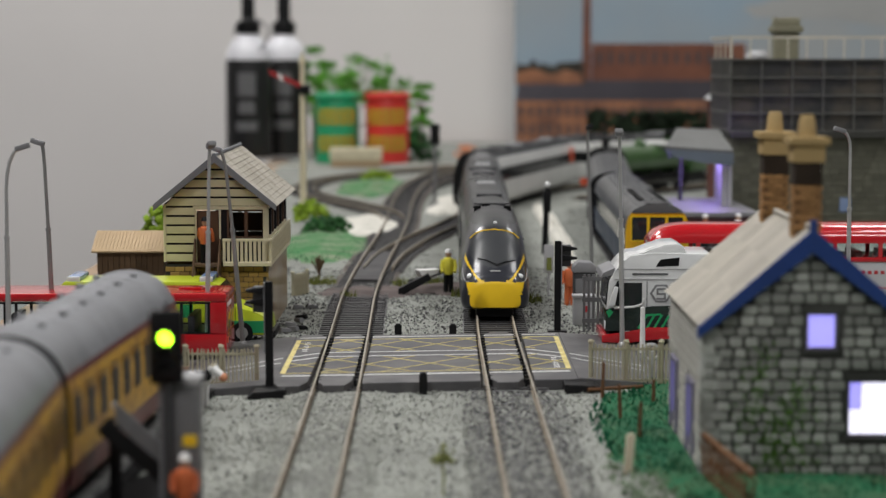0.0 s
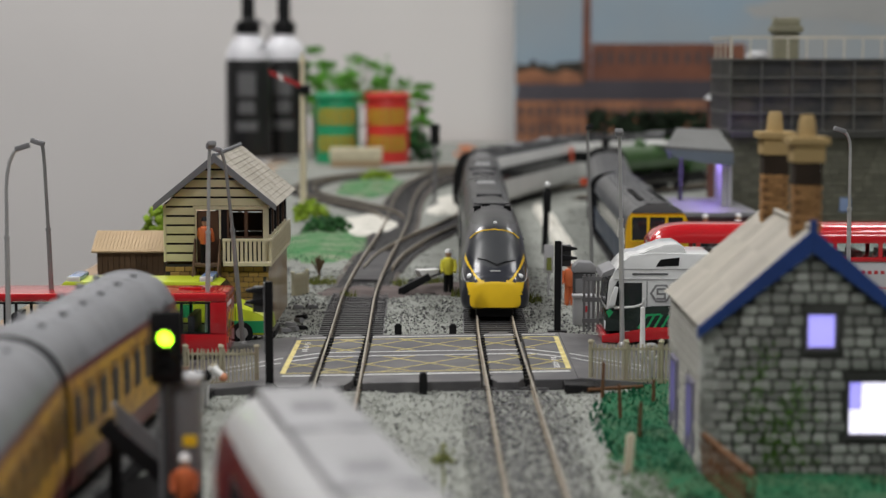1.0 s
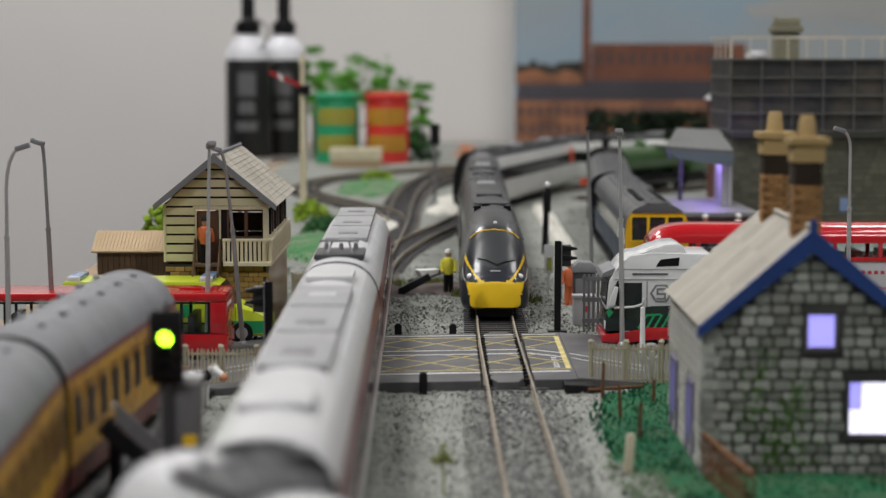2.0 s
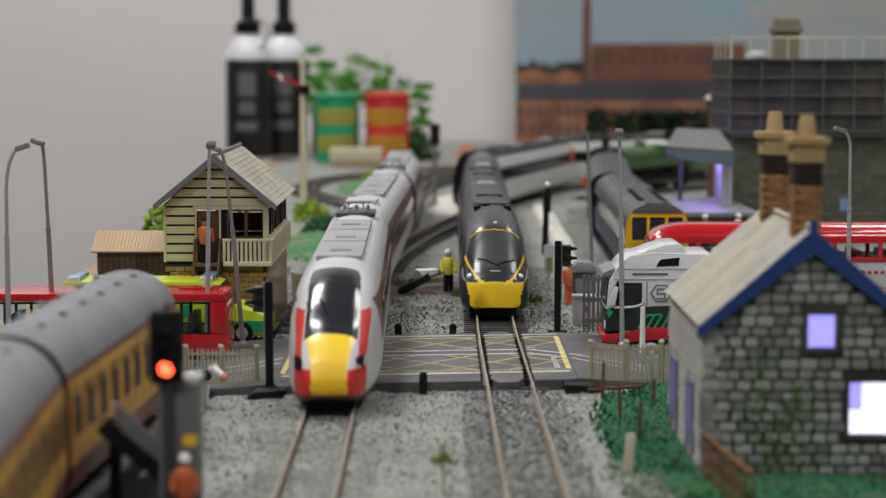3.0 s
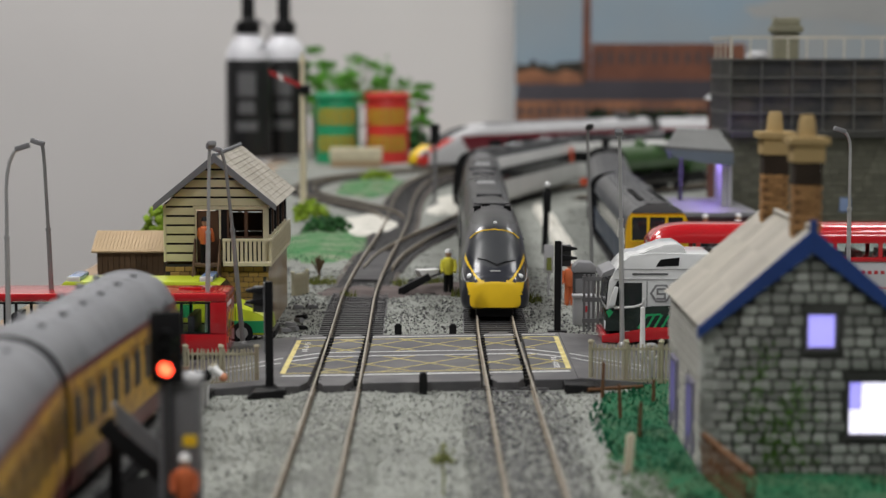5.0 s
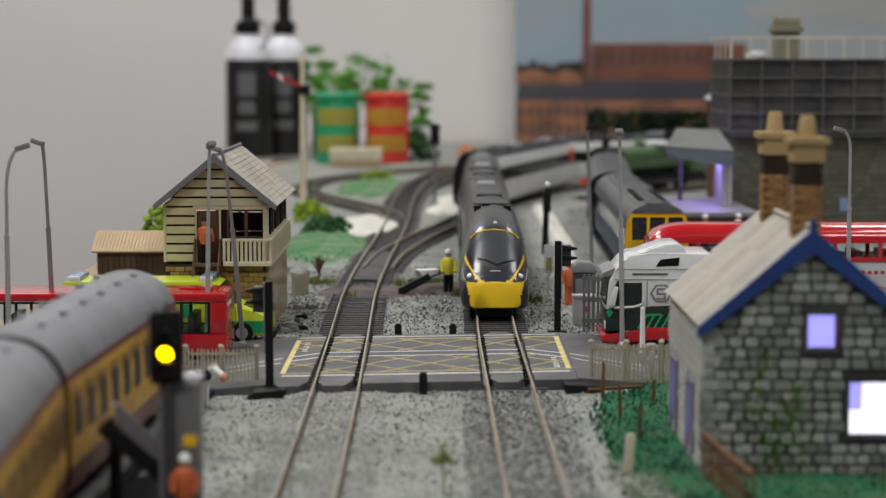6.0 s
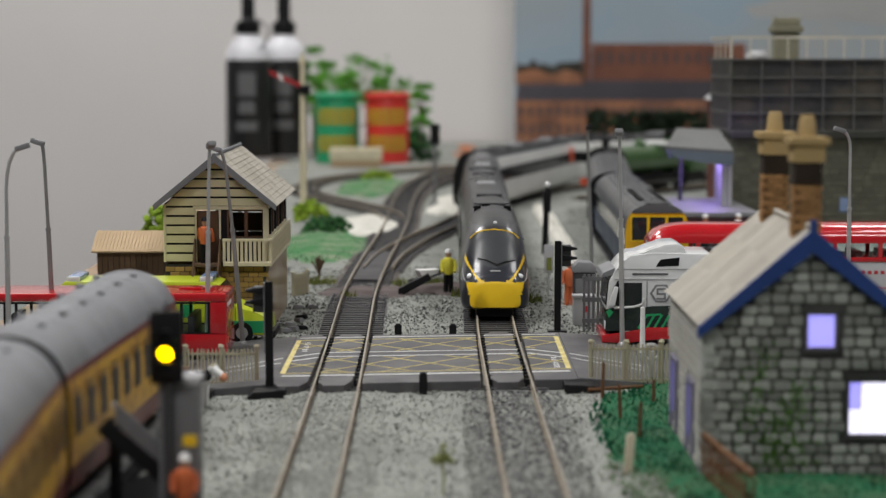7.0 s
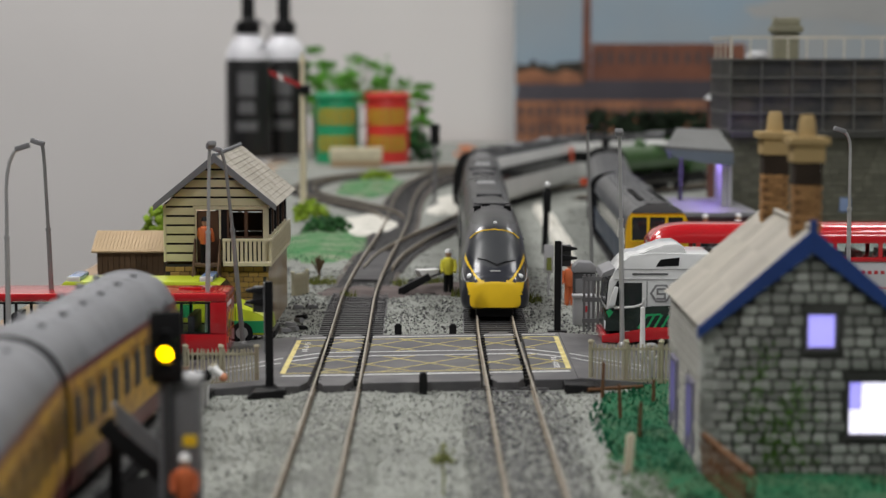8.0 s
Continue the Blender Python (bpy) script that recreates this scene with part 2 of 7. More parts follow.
class Line:
    def __init__(self, pts, climb=None):
        self.step = 4.0
        self.p = smooth_line(pts, self.step)
        for q in self.p if climb else ():
            u = max(0.0, min(1.0, (q.y - climb[0]) / climb[1]))
            q.z = climb[2] * u * u * (3 - 2 * u)
        self.length = (len(self.p) - 1) * self.step

    def point(self, s):
        k = s / self.step
        i = int(max(0, min(len(self.p) - 2, math.floor(k))))
        return self.p[i] + (self.p[i + 1] - self.p[i]) * (k - i)

    def heading(self, s):
        d = self.point(s + 4) - self.point(s - 4)
        return math.degrees(math.atan2(-d.x, d.y))

    def s_at_y(self, y):
        return min(range(len(self.p)), key=lambda i: abs(self.p[i].y - y) + (0 if self.p[i].y > 60 else 500)) * self.step

    def sleeve(self, s0, s1, off0, off1, z0, z1, step=8.0, bm=None):
        """A bar along the line between two side offsets and two heights."""
        b2 = bmesh.new()
        prev = None
        k = max(1, int((s1 - s0) / step))
        for i in range(k + 1):
            s = s0 + (s1 - s0) * i / k
            d = (self.point(s + 4) - self.point(s - 4)).normalized()
            n = Vector((d.y, -d.x, 0))
            c = self.point(s)
            ring = [b2.verts.new((*(c + n * o).xy, z + (c.z if z > -1.5 else 0))) for o, z in ((off0, z0), (off1, z0), (off1, z1), (off0, z1))]
            if prev:
                for j in range(4):
                    b2.faces.new((prev[j], prev[(j + 1) % 4], ring[(j + 1) % 4], ring[j]))
            else:
                b2.faces.new(ring)
            prev = ring
        b2.faces.new(prev[::-1])
        return join(bm, b2)


left_line, right_line, cross_line, loop_line, bay_line = Line(LEFT, (1580, 560, 12.0)), Line(RIGHT), Line(CROSSOVER), Line(LOOP), Line(BAY)


def railway_track(line, s0, s1, label, skip=(), bed=None):
    """Two rails on chairs over plain sleepers, with the dark bed between them."""
    t = thing("railway_track", Matrix(), label, "track", kind="structure")
    part("track_bed", line.sleeve(s0, s1, -15.5, 15.5, -2, 0.35, 12), bed or M_dirty, t, "oily dark ballast under the track", 0)
    for side in (-1, 1):
        a, b = side * 8.25, side * 9.05
        rail = part("rail", line.sleeve(s0, s1, min(a, b), max(a, b), 3.1, 4.0, 6), M_rail, t, "worn brown steel rail", 0)
        bm = line.sleeve(s0, s1, min(a, b) + 0.2, max(a, b) - 0.2, 1.5, 3.12, 6)
        line.sleeve(s0, s1, min(a, b) - 0.3, max(a, b) + 0.3, 1.1, 1.52, 6, bm)
        part("rail_web", bm, M_railside, rail, "rusty rail web and foot", 0)
    sl = bmesh.new()
    box(-15, 15, -1.65, 1.65, -0.6, 1.1, 0.0, sl)
    for side in (-1, 1):
        box(side * 8.7 - 1.7, side * 8.7 + 1.7, -0.8, 0.8, 1.1, 1.9, 0.0, sl)
    me = bpy.data.meshes.new("sleeper")
    finish(me, sl, M_sleeper, 0)
    buried = bpy.data.meshes.new("sleeper")
    finish(buried, box(-15, 15, -1.65, 1.65, -0.9, 0.75), M_dirty, 0)
    s = s0 + 3
    count = 0
    while s < s1 and count < 290:
        p = line.point(s)
        if not any(a < p.y < b for a, b in skip):
            ob = new("sleeper", buried if p.y < 708 else me)
            ob.parent = t
            ob.matrix_basis = at(p.x, p.y, p.z + random.uniform(-0.15, 0.05), line.heading(s) + random.uniform(-0.6, 0.6))
            count += 1
        s += 6.6
    return t


ROAD = (722, 838)
railway_track(left_line, left_line.s_at_y(120), left_line.length - 40, "main line of model track with worn brown rails on black sleepers", [ROAD])
railway_track(right_line, right_line.s_at_y(120), right_line.length - 40, "second line of model track with worn brown rails on black sleepers", [ROAD])
railway_track(cross_line, 30, cross_line.length - 30, "curved crossover track with brown rails between the lines", (), M_brownbed)
railway_track(loop_line, 40, loop_line.length, "curved loop track with dark sleepers at the back", (), M_brownbed)
railway_track(bay_line, 0, bay_line.length, "bay platform track under the blue railcar")
# ---- rolling stock ----
M_az_white = mat("pearl_train_paint", (0.56, 0.56, 0.57), 0.4, var=0.04, coat=0.1)
M_az_roof = mat("light_grey_roof_paint", (0.55, 0.55, 0.56), 0.45, var=0.08)
M_az_grey = mat("roof_box_grey", (0.33, 0.33, 0.34), 0.5, var=0.1)
M_az_red = mat("red_train_paint", (0.60, 0.03, 0.02), 0.42, var=0.06, coat=0.1)
M_az_maroon = mat("dark_red_band", (0.15, 0.018, 0.028), 0.3, var=0.08, coat=0.2)
M_ty = mat("train_yellow", (0.86, 0.555, 0.012), 0.42, var=0.05, coat=0.1)
M_navy = mat("navy_train_paint", (0.020, 0.022, 0.032), 0.3, var=0.1, coat=0.3)
M_pen_roof = mat("dark_grey_train_roof", (0.034, 0.035, 0.037), 0.45, var=0.15)
M_pen_box = mat("mid_grey_roof_panel", (0.17, 0.175, 0.18), 0.5, var=0.1)
M_pen_pale = mat("pale_grey_roof_cover", (0.36, 0.365, 0.37), 0.45, var=0.08)
M_pen_silver = mat("silver_train_side", (0.68, 0.68, 0.66), 0.4, var=0.08)
M_orange = mat("orange_red_door", (0.75, 0.10, 0.03), 0.4)
M_lamp = mat("headlamp_lens", (0.85, 0.87, 0.9), 0.1, coat=0.6)
M_screen = glass("windscreen_glass", (0.04, 0.043, 0.048), 0.36)
M_glossy_screen = glass("glossy_black_windscreen", (0.022, 0.024, 0.028), 0.16)
M_pod = mat("smoked_lamp_cover", (0.06, 0.062, 0.07), 0.22, var=0.1, coat=0.5)
M_steel = mat("wheel_steel", (0.2, 0.19, 0.18), 0.4, metal=0.8)
HALF = [(0, 8), (13.5, 8), (16.4, 9), (17.5, 12), (17.8, 18), (17.7, 24), (17.4, 30), (16.8, 35), (15.8, 39.5), (14.2, 43.2), (11.8, 46.2), (8.8, 48.3), (5.2, 49.5), (0, 50)]
HALF_TILT = [(0, 7), (12.5, 7), (15.5, 8), (17.0, 11), (17.5, 17), (17.4, 23), (16.9, 29), (16.0, 34), (14.9, 39), (13.5, 43.5), (11.6, 47.2), (9.0, 49.8), (5.4, 51.4), (0, 52)]
HALF_OLD = [(0, 9), (15.5, 9), (17.0, 11), (17.6, 16), (17.8, 22), (17.8, 28), (17.6, 34), (17.0, 38.5), (15.6, 41.8), (13.0, 44.6), (10.0, 46.4), (6.8, 47.5), (3.4, 48.1), (0, 48.3)]


HALF_ARCH = [(0, 9), (15.5, 9), (17.0, 11), (17.6, 16), (17.8, 22), (17.8, 28), (17.6, 34), (17.0, 39.0), (15.8, 42.5), (13.4, 46.2), (10.4, 48.9), (7.0, 50.6), (3.5, 51.5), (0, 51.8)]


def smooth_step(p0, p1, p2, p3, k):
    return 0.5 * (2 * p1 + (p2 - p0) * k + (2 * p0 - 5 * p1 + 4 * p2 - p3) * k * k + (3 * p1 - p0 - 3 * p2 + p3) * k ** 3)


def ring(half, y, w=1.0, top=None, bot=None, sub=2):
    """One cross-section of a vehicle body, rounded between the points of its half outline."""
    z0, z1 = half[0][1], half[-1][1]
    top, bot = z1 if top is None else top, z0 if bot is None else bot
    pts = []
    ext = [half[0]] + list(half) + [(-half[-2][0], half[-2][1])]
    for i in range(1, len(ext) - 2):
        for k in range(sub):
            pts.append(tuple(smooth_step(ext[i - 1][c], ext[i][c], ext[i + 1][c], ext[i + 2][c], k / sub) for c in (0, 1)))
    pts.append(half[-1])
    q = [(max(0.0, x) * w, bot + (z - z0) * (top - bot) / (z1 - z0)) for x, z in pts]
    return [(x, y, z) for x, z in q] + [(-x, y, z) for x, z in q[-2:0:-1]]


def interp(table, d):
    """A smooth curve through (distance, value) pairs, never overshooting."""
    n = len(table)
    sl = [(b[1] - a[1]) / (b[0] - a[0]) for a, b in zip(table, table[1:])]
    tan = [sl[0]] + [0.0 if sl[i - 1] * sl[i] <= 0 else 2 * sl[i - 1] * sl[i] / (sl[i - 1] + sl[i]) for i in range(1, n - 1)] + [0.0]
    for i in range(n - 1):
        a, b = table[i], table[i + 1]
        if d <= b[0]:
            h = b[0] - a[0]
            t = max(0.0, (d - a[0]) / h)
            return (2 * t ** 3 - 3 * t * t + 1) * a[1] + (t ** 3 - 2 * t * t + t) * h * tan[i] + (3 * t * t - 2 * t ** 3) * b[1] + (t ** 3 - t * t) * h * tan[i + 1]
    return table[-1][1]


def bogie(parent, y, centre_h=0.0):
    """A two-axle truck: frame, four wheels, two axle bars."""
    b = new("bogie")
    b.parent = parent
    b.matrix_basis = at(0, y, 0)
    for sx in (-1, 1):
        bm = box(sx * 12 - 1, sx * 12 + 1, -20, 20, 5.5, 9.0, 0.4)
        for yy in (-15, 15):
            box(sx * 12 - 1.6, sx * 12 + 1.6, yy - 3, yy + 3, 4.5, 9.5, 0.3, bm)
        part("bogie_frame", bm, M_black, b)
        for yy in (-15, 15):
            part("wheel", rod((sx * 8.1, yy, 10.2), (sx * 9.6, yy, 10.2), 6.2, 6.0, 18), M_steel, b)
    return b


def windows_row(parent, x, ys, z0, z1, wid, name="window", material=None):
    me = bpy.data.meshes.new(name)
    finish(me, box(-0.25, 0.25, -wid / 2, wid / 2, z0, z1, 0.12), material or M_glass, 0)
    for y in ys:
        ob = new(name, me)
        ob.parent = parent
        ob.matrix_basis = at(x, y, 0)


AZ_TOP = [(0, 15.5), (1, 18.5), (3, 22), (7, 25.3), (14, 29), (26, 33), (40, 39.5), (54, 45), (70, 48.6), (90, 50)]
AZ_W = [(0, 0.38), (1, 0.47), (3, 0.56), (7, 0.65), (14, 0.75), (26, 0.855), (42, 0.945), (65, 1.0), (90, 1.0)]
AZ_BOT = [(0, 12), (1, 10.5), (3, 9), (10, 7), (40, 7), (90, 8)]
PE_TOP = [(0, 20), (1.5, 23), (5, 26.5), (12, 34.6), (20, 42.2), (28, 46.6), (42, 49.8), (60, 51.4), (90, 52)]
PE_W = [(0, 0.60), (0.8, 0.76), (2, 0.86), (5, 0.94), (12, 0.97), (24, 0.985), (50, 1.0), (90, 1.0)]
PE_BOT = [(0, 8.5), (4, 7.4), (20, 7), (90, 7)]


def express_car(name, m, label, length, nose=0, livery="pearl"):
    """A streamlined coach; nose is +1 or -1 for a cab at that end, 0 for none."""
    t = thing(name, m, label, "train car", "express train cars")
    L = length / 2
    half = HALF if livery == "pearl" else HALF_TILT
    TOP, W, BOT = (AZ_TOP, AZ_W, AZ_BOT) if livery == "pearl" else (PE_TOP, PE_W, PE_BOT)
    ds = [k * 0.5 for k in range(80)] + [40 + k * 1.25 for k in range(24)] + [72, 76, 81, 90]
    fine = 7 if nose else 2
    rows = []
    if nose:
        rows = [ring(half, nose * (L - d), interp(W, d), interp(TOP, d), interp(BOT, d), fine) for d in ds]
    else:
        rows = [ring(half, L), ring(half, L - 1)]
    sgn = nose if nose else 1
    rows += [ring(half, sgn * (L - d), sub=fine) for d in range(100, int(length), 12)] + [ring(half, -sgn * L, sub=fine)]

    def pearl(c):
        if abs(c.y) > L - 0.01 and (not nose or c.y * nose < 0):
            return "end_wall" if c.y > 0 else "inner_end"
        d = L - c.y * nose if nose else 999
        u = abs(c.x)
        if d < 70:
            top = interp(TOP, d)
            if 16.8 < d < 71 and u < 9.8 - max(0, d - 60) * 0.12 and c.z > top - 6.5:
                return "windscreen"
            if d <= 17.2 and u < 6.2 + d * 0.16 and c.z > 10.5:
                return "nose_panel"
            if 9.8 < c.z < 19.5 and d < 11 + (c.z - 10) * 0.3:
                return "side_flash"
            if 22.5 < c.z < 36 and d < 16 + (c.z - 22.5) * 2.3 and d > 4 + (c.z - 22.5) * 1.15 and u > 10.2:
                return "side_flash"
            if c.z < 10:
                return "skirt"
        if c.z < 10:
            return "skirt"
        if c.z > 46.3:
            return "roof"
        if 20 < c.z < 38.5 and d > 52 + (38.5 - c.z) * 0.6:
            return "window_band"
        return "body"

    def tilt(c):
        if abs(c.y) > L - 0.01 and (not nose or c.y * nose < 0):
            return "end_wall" if c.y > 0 else "inner_end"
        d = L - c.y * nose if nose else 999
        u = abs(c.x)
        if d < 60:
            top = interp(TOP, d)
            if d < 23.6 and u < 12.6 - max(0, c.z - 30) * 0.08 and c.z > 27.2 + 5 * (u / 12) ** 2:
                return "windscreen"
            if d < 18 and 20.6 < c.z < 21.2 + (u - 8.4) * 1.35 and 8.6 < u < 16.6:
                return "headlight_pod"
            if d < 20 and u < min(14.9, 10.9 + (c.z - 8) * 0.27) and 8 < c.z < 20.6 + 12.5 * (u / 14.5) ** 2.9 and c.z < 33:
                return "nose_panel"
        if c.z < 8.5:
            return "skirt"
        if c.z > 46:
            return "roof"
        return "window_band" if 25 < c.z < 36 and d > 60 else "body"

    if livery == "pearl":
        mats = dict(end_wall=M_dark, inner_end=M_dark, windscreen=M_glossy_screen, nose_panel=M_ty, side_flash=M_az_red, skirt=M_dark, roof=M_az_roof, window_band=M_az_maroon, body=M_az_white)
        labs = dict(windscreen="dark raked windscreen", nose_panel="yellow nose panel", side_flash="red side flash", window_band="dark red window band")
        skin(rows, pearl, mats, t, labels=labs)
    else:
        mid = livery == "silver"
        mats = dict(end_wall=M_black, inner_end=M_black, windscreen=M_screen, nose_panel=M_ty, headlight_pod=M_pod, skirt=M_black, roof=M_pen_roof, window_band=M_black if mid else M_navy, body=M_pen_silver if mid else M_navy)
        labs = dict(windscreen="dark raked windscreen", nose_panel="yellow lower nose", headlight_pod="dark glossy headlight cover")
        skin(rows, tilt, mats, t, labels=labs)
    top = half[-1][1]
    zz = {"pearl": (26, 33)}.get(livery, (27, 34))
    span = [y for y in range(int(-L) + 30, int(L) - 20, 23) if not nose or nose * y < L - 85]
    for x in (-17.55, 17.55) if livery == "pearl" else (-16.9, 16.9):
        windows_row(t, x, span, *zz, 17)
    for y in (L - 62, -L + 62):
        bogie(t, y)
    part("underframe", box(-12, 12, -L + 95, L - 95, 3.5, 9, 0.8), M_black, t)
    for s in (-1, 1):
        if s != nose:
            part("gangway", box(-8, 8, min(s * L, s * (L + 2.7)), max(s * L, s * (L + 2.7)), 9, 43, 0.5), M_black, t, "black corridor bellows")
    part("coupling", box(-1.2, 1.2, -L - 4, -L + 4, 6, 8) if nose >= 0 else box(-1.2, 1.2, L - 4, L + 4, 6, 8), M_black, t)
    # roof gear
    end = -nose if nose else 1
    if livery == "pearl":
        for y0, y1, mt in ((-76, -18, M_az_grey), (-14, 38, M_az_grey), (42, 92, M_az_grey)):
            part("roof_panel", box(-9.2, 9.2, y0, y1, 48.2, 50.5, 0.25), mt, t, "low grey roof equipment cover")
        for y0 in (-58, -2, 62):
            part("roof_grille", box(-4.4, 4.4, y0, y0 + 9, 50.3, 50.8, 0.15), M_grey if nose or y0 < 50 else M_az_white, t, "small roof grille")
        if nose:
            part("roof_well", box(-10, 10, end * (L - 30) - 14, end * (L - 30) + 14, 48.8, 51, 0.5), M_dark, t, "dark recessed roof well")
            bm = bmesh.new()
            y = end * (L - 30)
            for sx in (-5, 5):
                tube([(sx, y - 10, 51), (sx * 0.7, y + 2, 54.5), (sx * 0.9, y - 8, 56)], 0.5, 6, bm)
            rod((-8, y - 8, 56), (8, y - 8, 56), 0.6, None, 6, bm)
            for sx in (-6, 0, 6):
                rod((sx, y + 8, 51), (sx, y + 8, 53.5), 1.1, 0.8, 8, bm)
            part("pantograph", bm, M_grey, t, "folded grey pantograph")
        else:
            for y in (-L + 45, L - 45):
                part("roof_cover", box(-8.5, 8.5, y - 11, y + 11, 48.8, 51.4, 0.7), M_az_white, t, "white roof cover")
    else:
        for y0, y1, w, mt in ((-L + 25, -L + 60, 7.5, M_dark), (-34, -12, 5.6, M_pen_pale), (-8, 22, 7.2, M_dark), (92, 108, 5.6, M_pen_pale), (116, 128, 6.5, M_dark), (-74, -68, 9.5, M_dark)):
            if nose and (not (nose * y0 < L - 70 and nose * y1 < L - 70) or y0 == -34):
                continue
            part("roof_panel", box(-w, w, y0, y1, top - 1.6, top + 0.8, 0.5), mt, t, "grey roof equipment cover")
        if nose:
            part("roof_hatch", box(-5.2, -1.2, nose * (L - 83) - 3, nose * (L - 83) + 3, top - 0.8, top + 0.9), M_black, t, "small square black hatch")
            for sx in (-1, 1):
                part("roof_fairing", prism([(sx * 6, nose * (L - 74)), (sx * 9.6, nose * (L - 72)), (sx * 9.2, nose * (L - 92))], "z", top - 4, top + 0.2), M_black, t, "dark recessed corner of the roof")
        for sx in (-9.5, 9.5):
            part("roof_rib", box(sx - 0.5, sx + 0.5, -L + 5, L - (95 if nose else 5), 48.4, 50.2, 0.2) if nose >= 0 else box(sx - 0.5, sx + 0.5, -L + 95, L - 5, 48.4, 50.2, 0.2), M_pen_roof, t)
    if nose:
        for sx in (-1, 1):
            if livery == "pearl":
                part("headlight", slab([(sx * 9.6, nose * (L - 4.6), 18.6), (sx * 12.0, nose * (L - 9.5), 18.6), (sx * 12.2, nose * (L - 11.5), 23.4), (sx * 10.0, nose * (L - 6.6), 23)], 0.8), M_black, t, "dark headlight cluster")
            else:
                part("headlight", blob(sx * 12.2, nose * (L - 5.9), 23.0, 1.7, 0.02, None, 2, 0.9), M_lamp, t, "round clear headlight")
                part("headlight_rim", tube([(sx * 11.5, nose * (L - 2.8), 20.4), (sx * 14.4, nose * (L - 3.8), 20.8), (sx * 15.5, nose * (L - 5.2), 22.6), (sx * 15.9, nose * (L - 8.5), 26.6)], 0.25, 5), M_pen_pale, t, "thin pale rim")
        bm = bmesh.new()
        if livery != "pearl":
            tube([(1.5, nose * (L - 5.8), 28.6), (-4, nose * (L - 8.2), 30.8), (-8.5, nose * (L - 9.6), 31.6)], 0.3, 5, bm)
            tube([(0.5, nose * (L - 5.8), 28.6), (5, nose * (L - 7.6), 30.0), (10, nose * (L - 9.4), 30.6)], 0.3, 5, bm)
            part("wiper", bm, M_black, t, "thin black wipers")
            part("letter_bar", box(-2.4, 2.6, nose * (L - 4.4) - 0.4, nose * (L - 4.4) + 0.4, 25.6, 26.2), M_pen_silver, t, "tiny pale lettering bar", 0)
            part("coupler_cover", box(-9, 9, nose * (L - 8) - 3, nose * (L - 8) + 3, 3.2, 8.5, 1.0), M_black, t)
            part("roof_lamp", blob(0.6, nose * (L - 30), 47.1, 1.1, 0.02, None, 2), M_lamp, t, "small clear roof lamp")
            part("screen_edge", tube([(-12.2, nose * (L - 23.2), 40.0), (-9.6, nose * (L - 23.2), 42.4), (-5.6, nose * (L - 23.2), 43.9), (0, nose * (L - 23.2), 44.5), (5.6, nose * (L - 23.2), 43.9), (9.6, nose * (L - 23.2), 42.4), (12.2, nose * (L - 23.2), 40.0)], 0.35, 5), M_ty, t, "thin yellow line over the windscreen")
        else:
            tube([(0, nose * (L - 27), 34.2), (-5, nose * (L - 40), 40)], 0.3, 5, bm)
            part("wiper", bm, M_black, t)
    return t


def on_line(line, s, length, z=4.0, lift=0.0):
    """The pose of a car whose middle is at s, carried by its two bogies."""
    a, b = line.point(s - length * 0.33), line.point(s + length * 0.33)
    c = (a + b) / 2
    d = b - a
    return at(c.x, c.y, c.z + z - 4.0, math.degrees(math.atan2(-d.x, d.y)), math.degrees(math.atan2(d.z, d.xy.length)))


CAR, GAP = 336.0, 342.0
tail_car = express_car("express_train_car", Matrix(), "pearl white express driving car with yellow and red nose", CAR, -1)
mid_car = express_car("express_train_car", Matrix(), "pearl white express middle coach with dark red band", CAR, 0)
lead_car = express_car("express_train_car", Matrix(), "pearl white express leading car with roof pantograph", CAR, 1)

S_REF = left_line.s_at_y(900)
# seconds, and how far the tail nose has come past 900 mm, in millimetres
TAIL = [(0.0, -1905), (0.5, -1658), (1.0, -1405), (1.5, -1163), (1.7, -1046), (2.2, -738), (2.8, -364), (3.0, -252), (3.5, 26), (4.0, 356), (4.5, 682), (4.7, 822), (5.2, 1170), (5.8, 1556), (6.3, 1575), (8.0, 1575)]


def motions():
    rows = {0: [], 1: [], 2: []}
    for k in range(81):
        t = k / 10
        for (ta, sa), (tb, sb) in zip(TAIL, TAIL[1:]):
            if ta <= t <= tb + 1e-6:
                s = sa + (sb - sa) * (t - ta) / (tb - ta)
        for i in range(3):
            rows[i].append((t, on_line(left_line, S_REF + s + CAR / 2 + i * GAP, CAR)))
    signal_moves()
    for i, car in enumerate((tail_car, mid_car, lead_car)):
        walk(car, rows[i])


# the standing tilting train
s0 = right_line.s_at_y(897)
for i, (kind, lab) in enumerate((("navy", "dark navy tilting train driving car with yellow nose, standing"), ("navy", "dark grey roofed coach of the standing tilting train"), ("silver", "silver coach with black window band and orange door"), ("silver", "silver coach of the standing train on the curve"))):
    L = 320.0
    car = express_car("tilting_train_car", on_line(right_line, s0 + L / 2 + i * 326, L), lab, L, -1 if i == 0 else 0, kind)
    if kind == "silver":
        for sx in (-17.6, 17.6):
            part("door", box(sx - 0.3, sx + 0.3, L / 2 - 24, L / 2 - 10, 27, 42, 0.2), M_orange, car, "orange-red coach door")
# ---- ground, scatter, crossing ----
M_plaster = mat("white_plaster", (0.66, 0.64, 0.58), 0.9, var=0.15, scale=80, bump=0.5, bscale=150, col2=(0.48, 0.47, 0.42), spots=40)
M_grass_far = mat("patchy_green_scatter", (0.06, 0.19, 0.07), 0.95, var=0.5, scale=200, bump=1.0, bscale=300, col2=(0.23, 0.26, 0.18), spots=45)
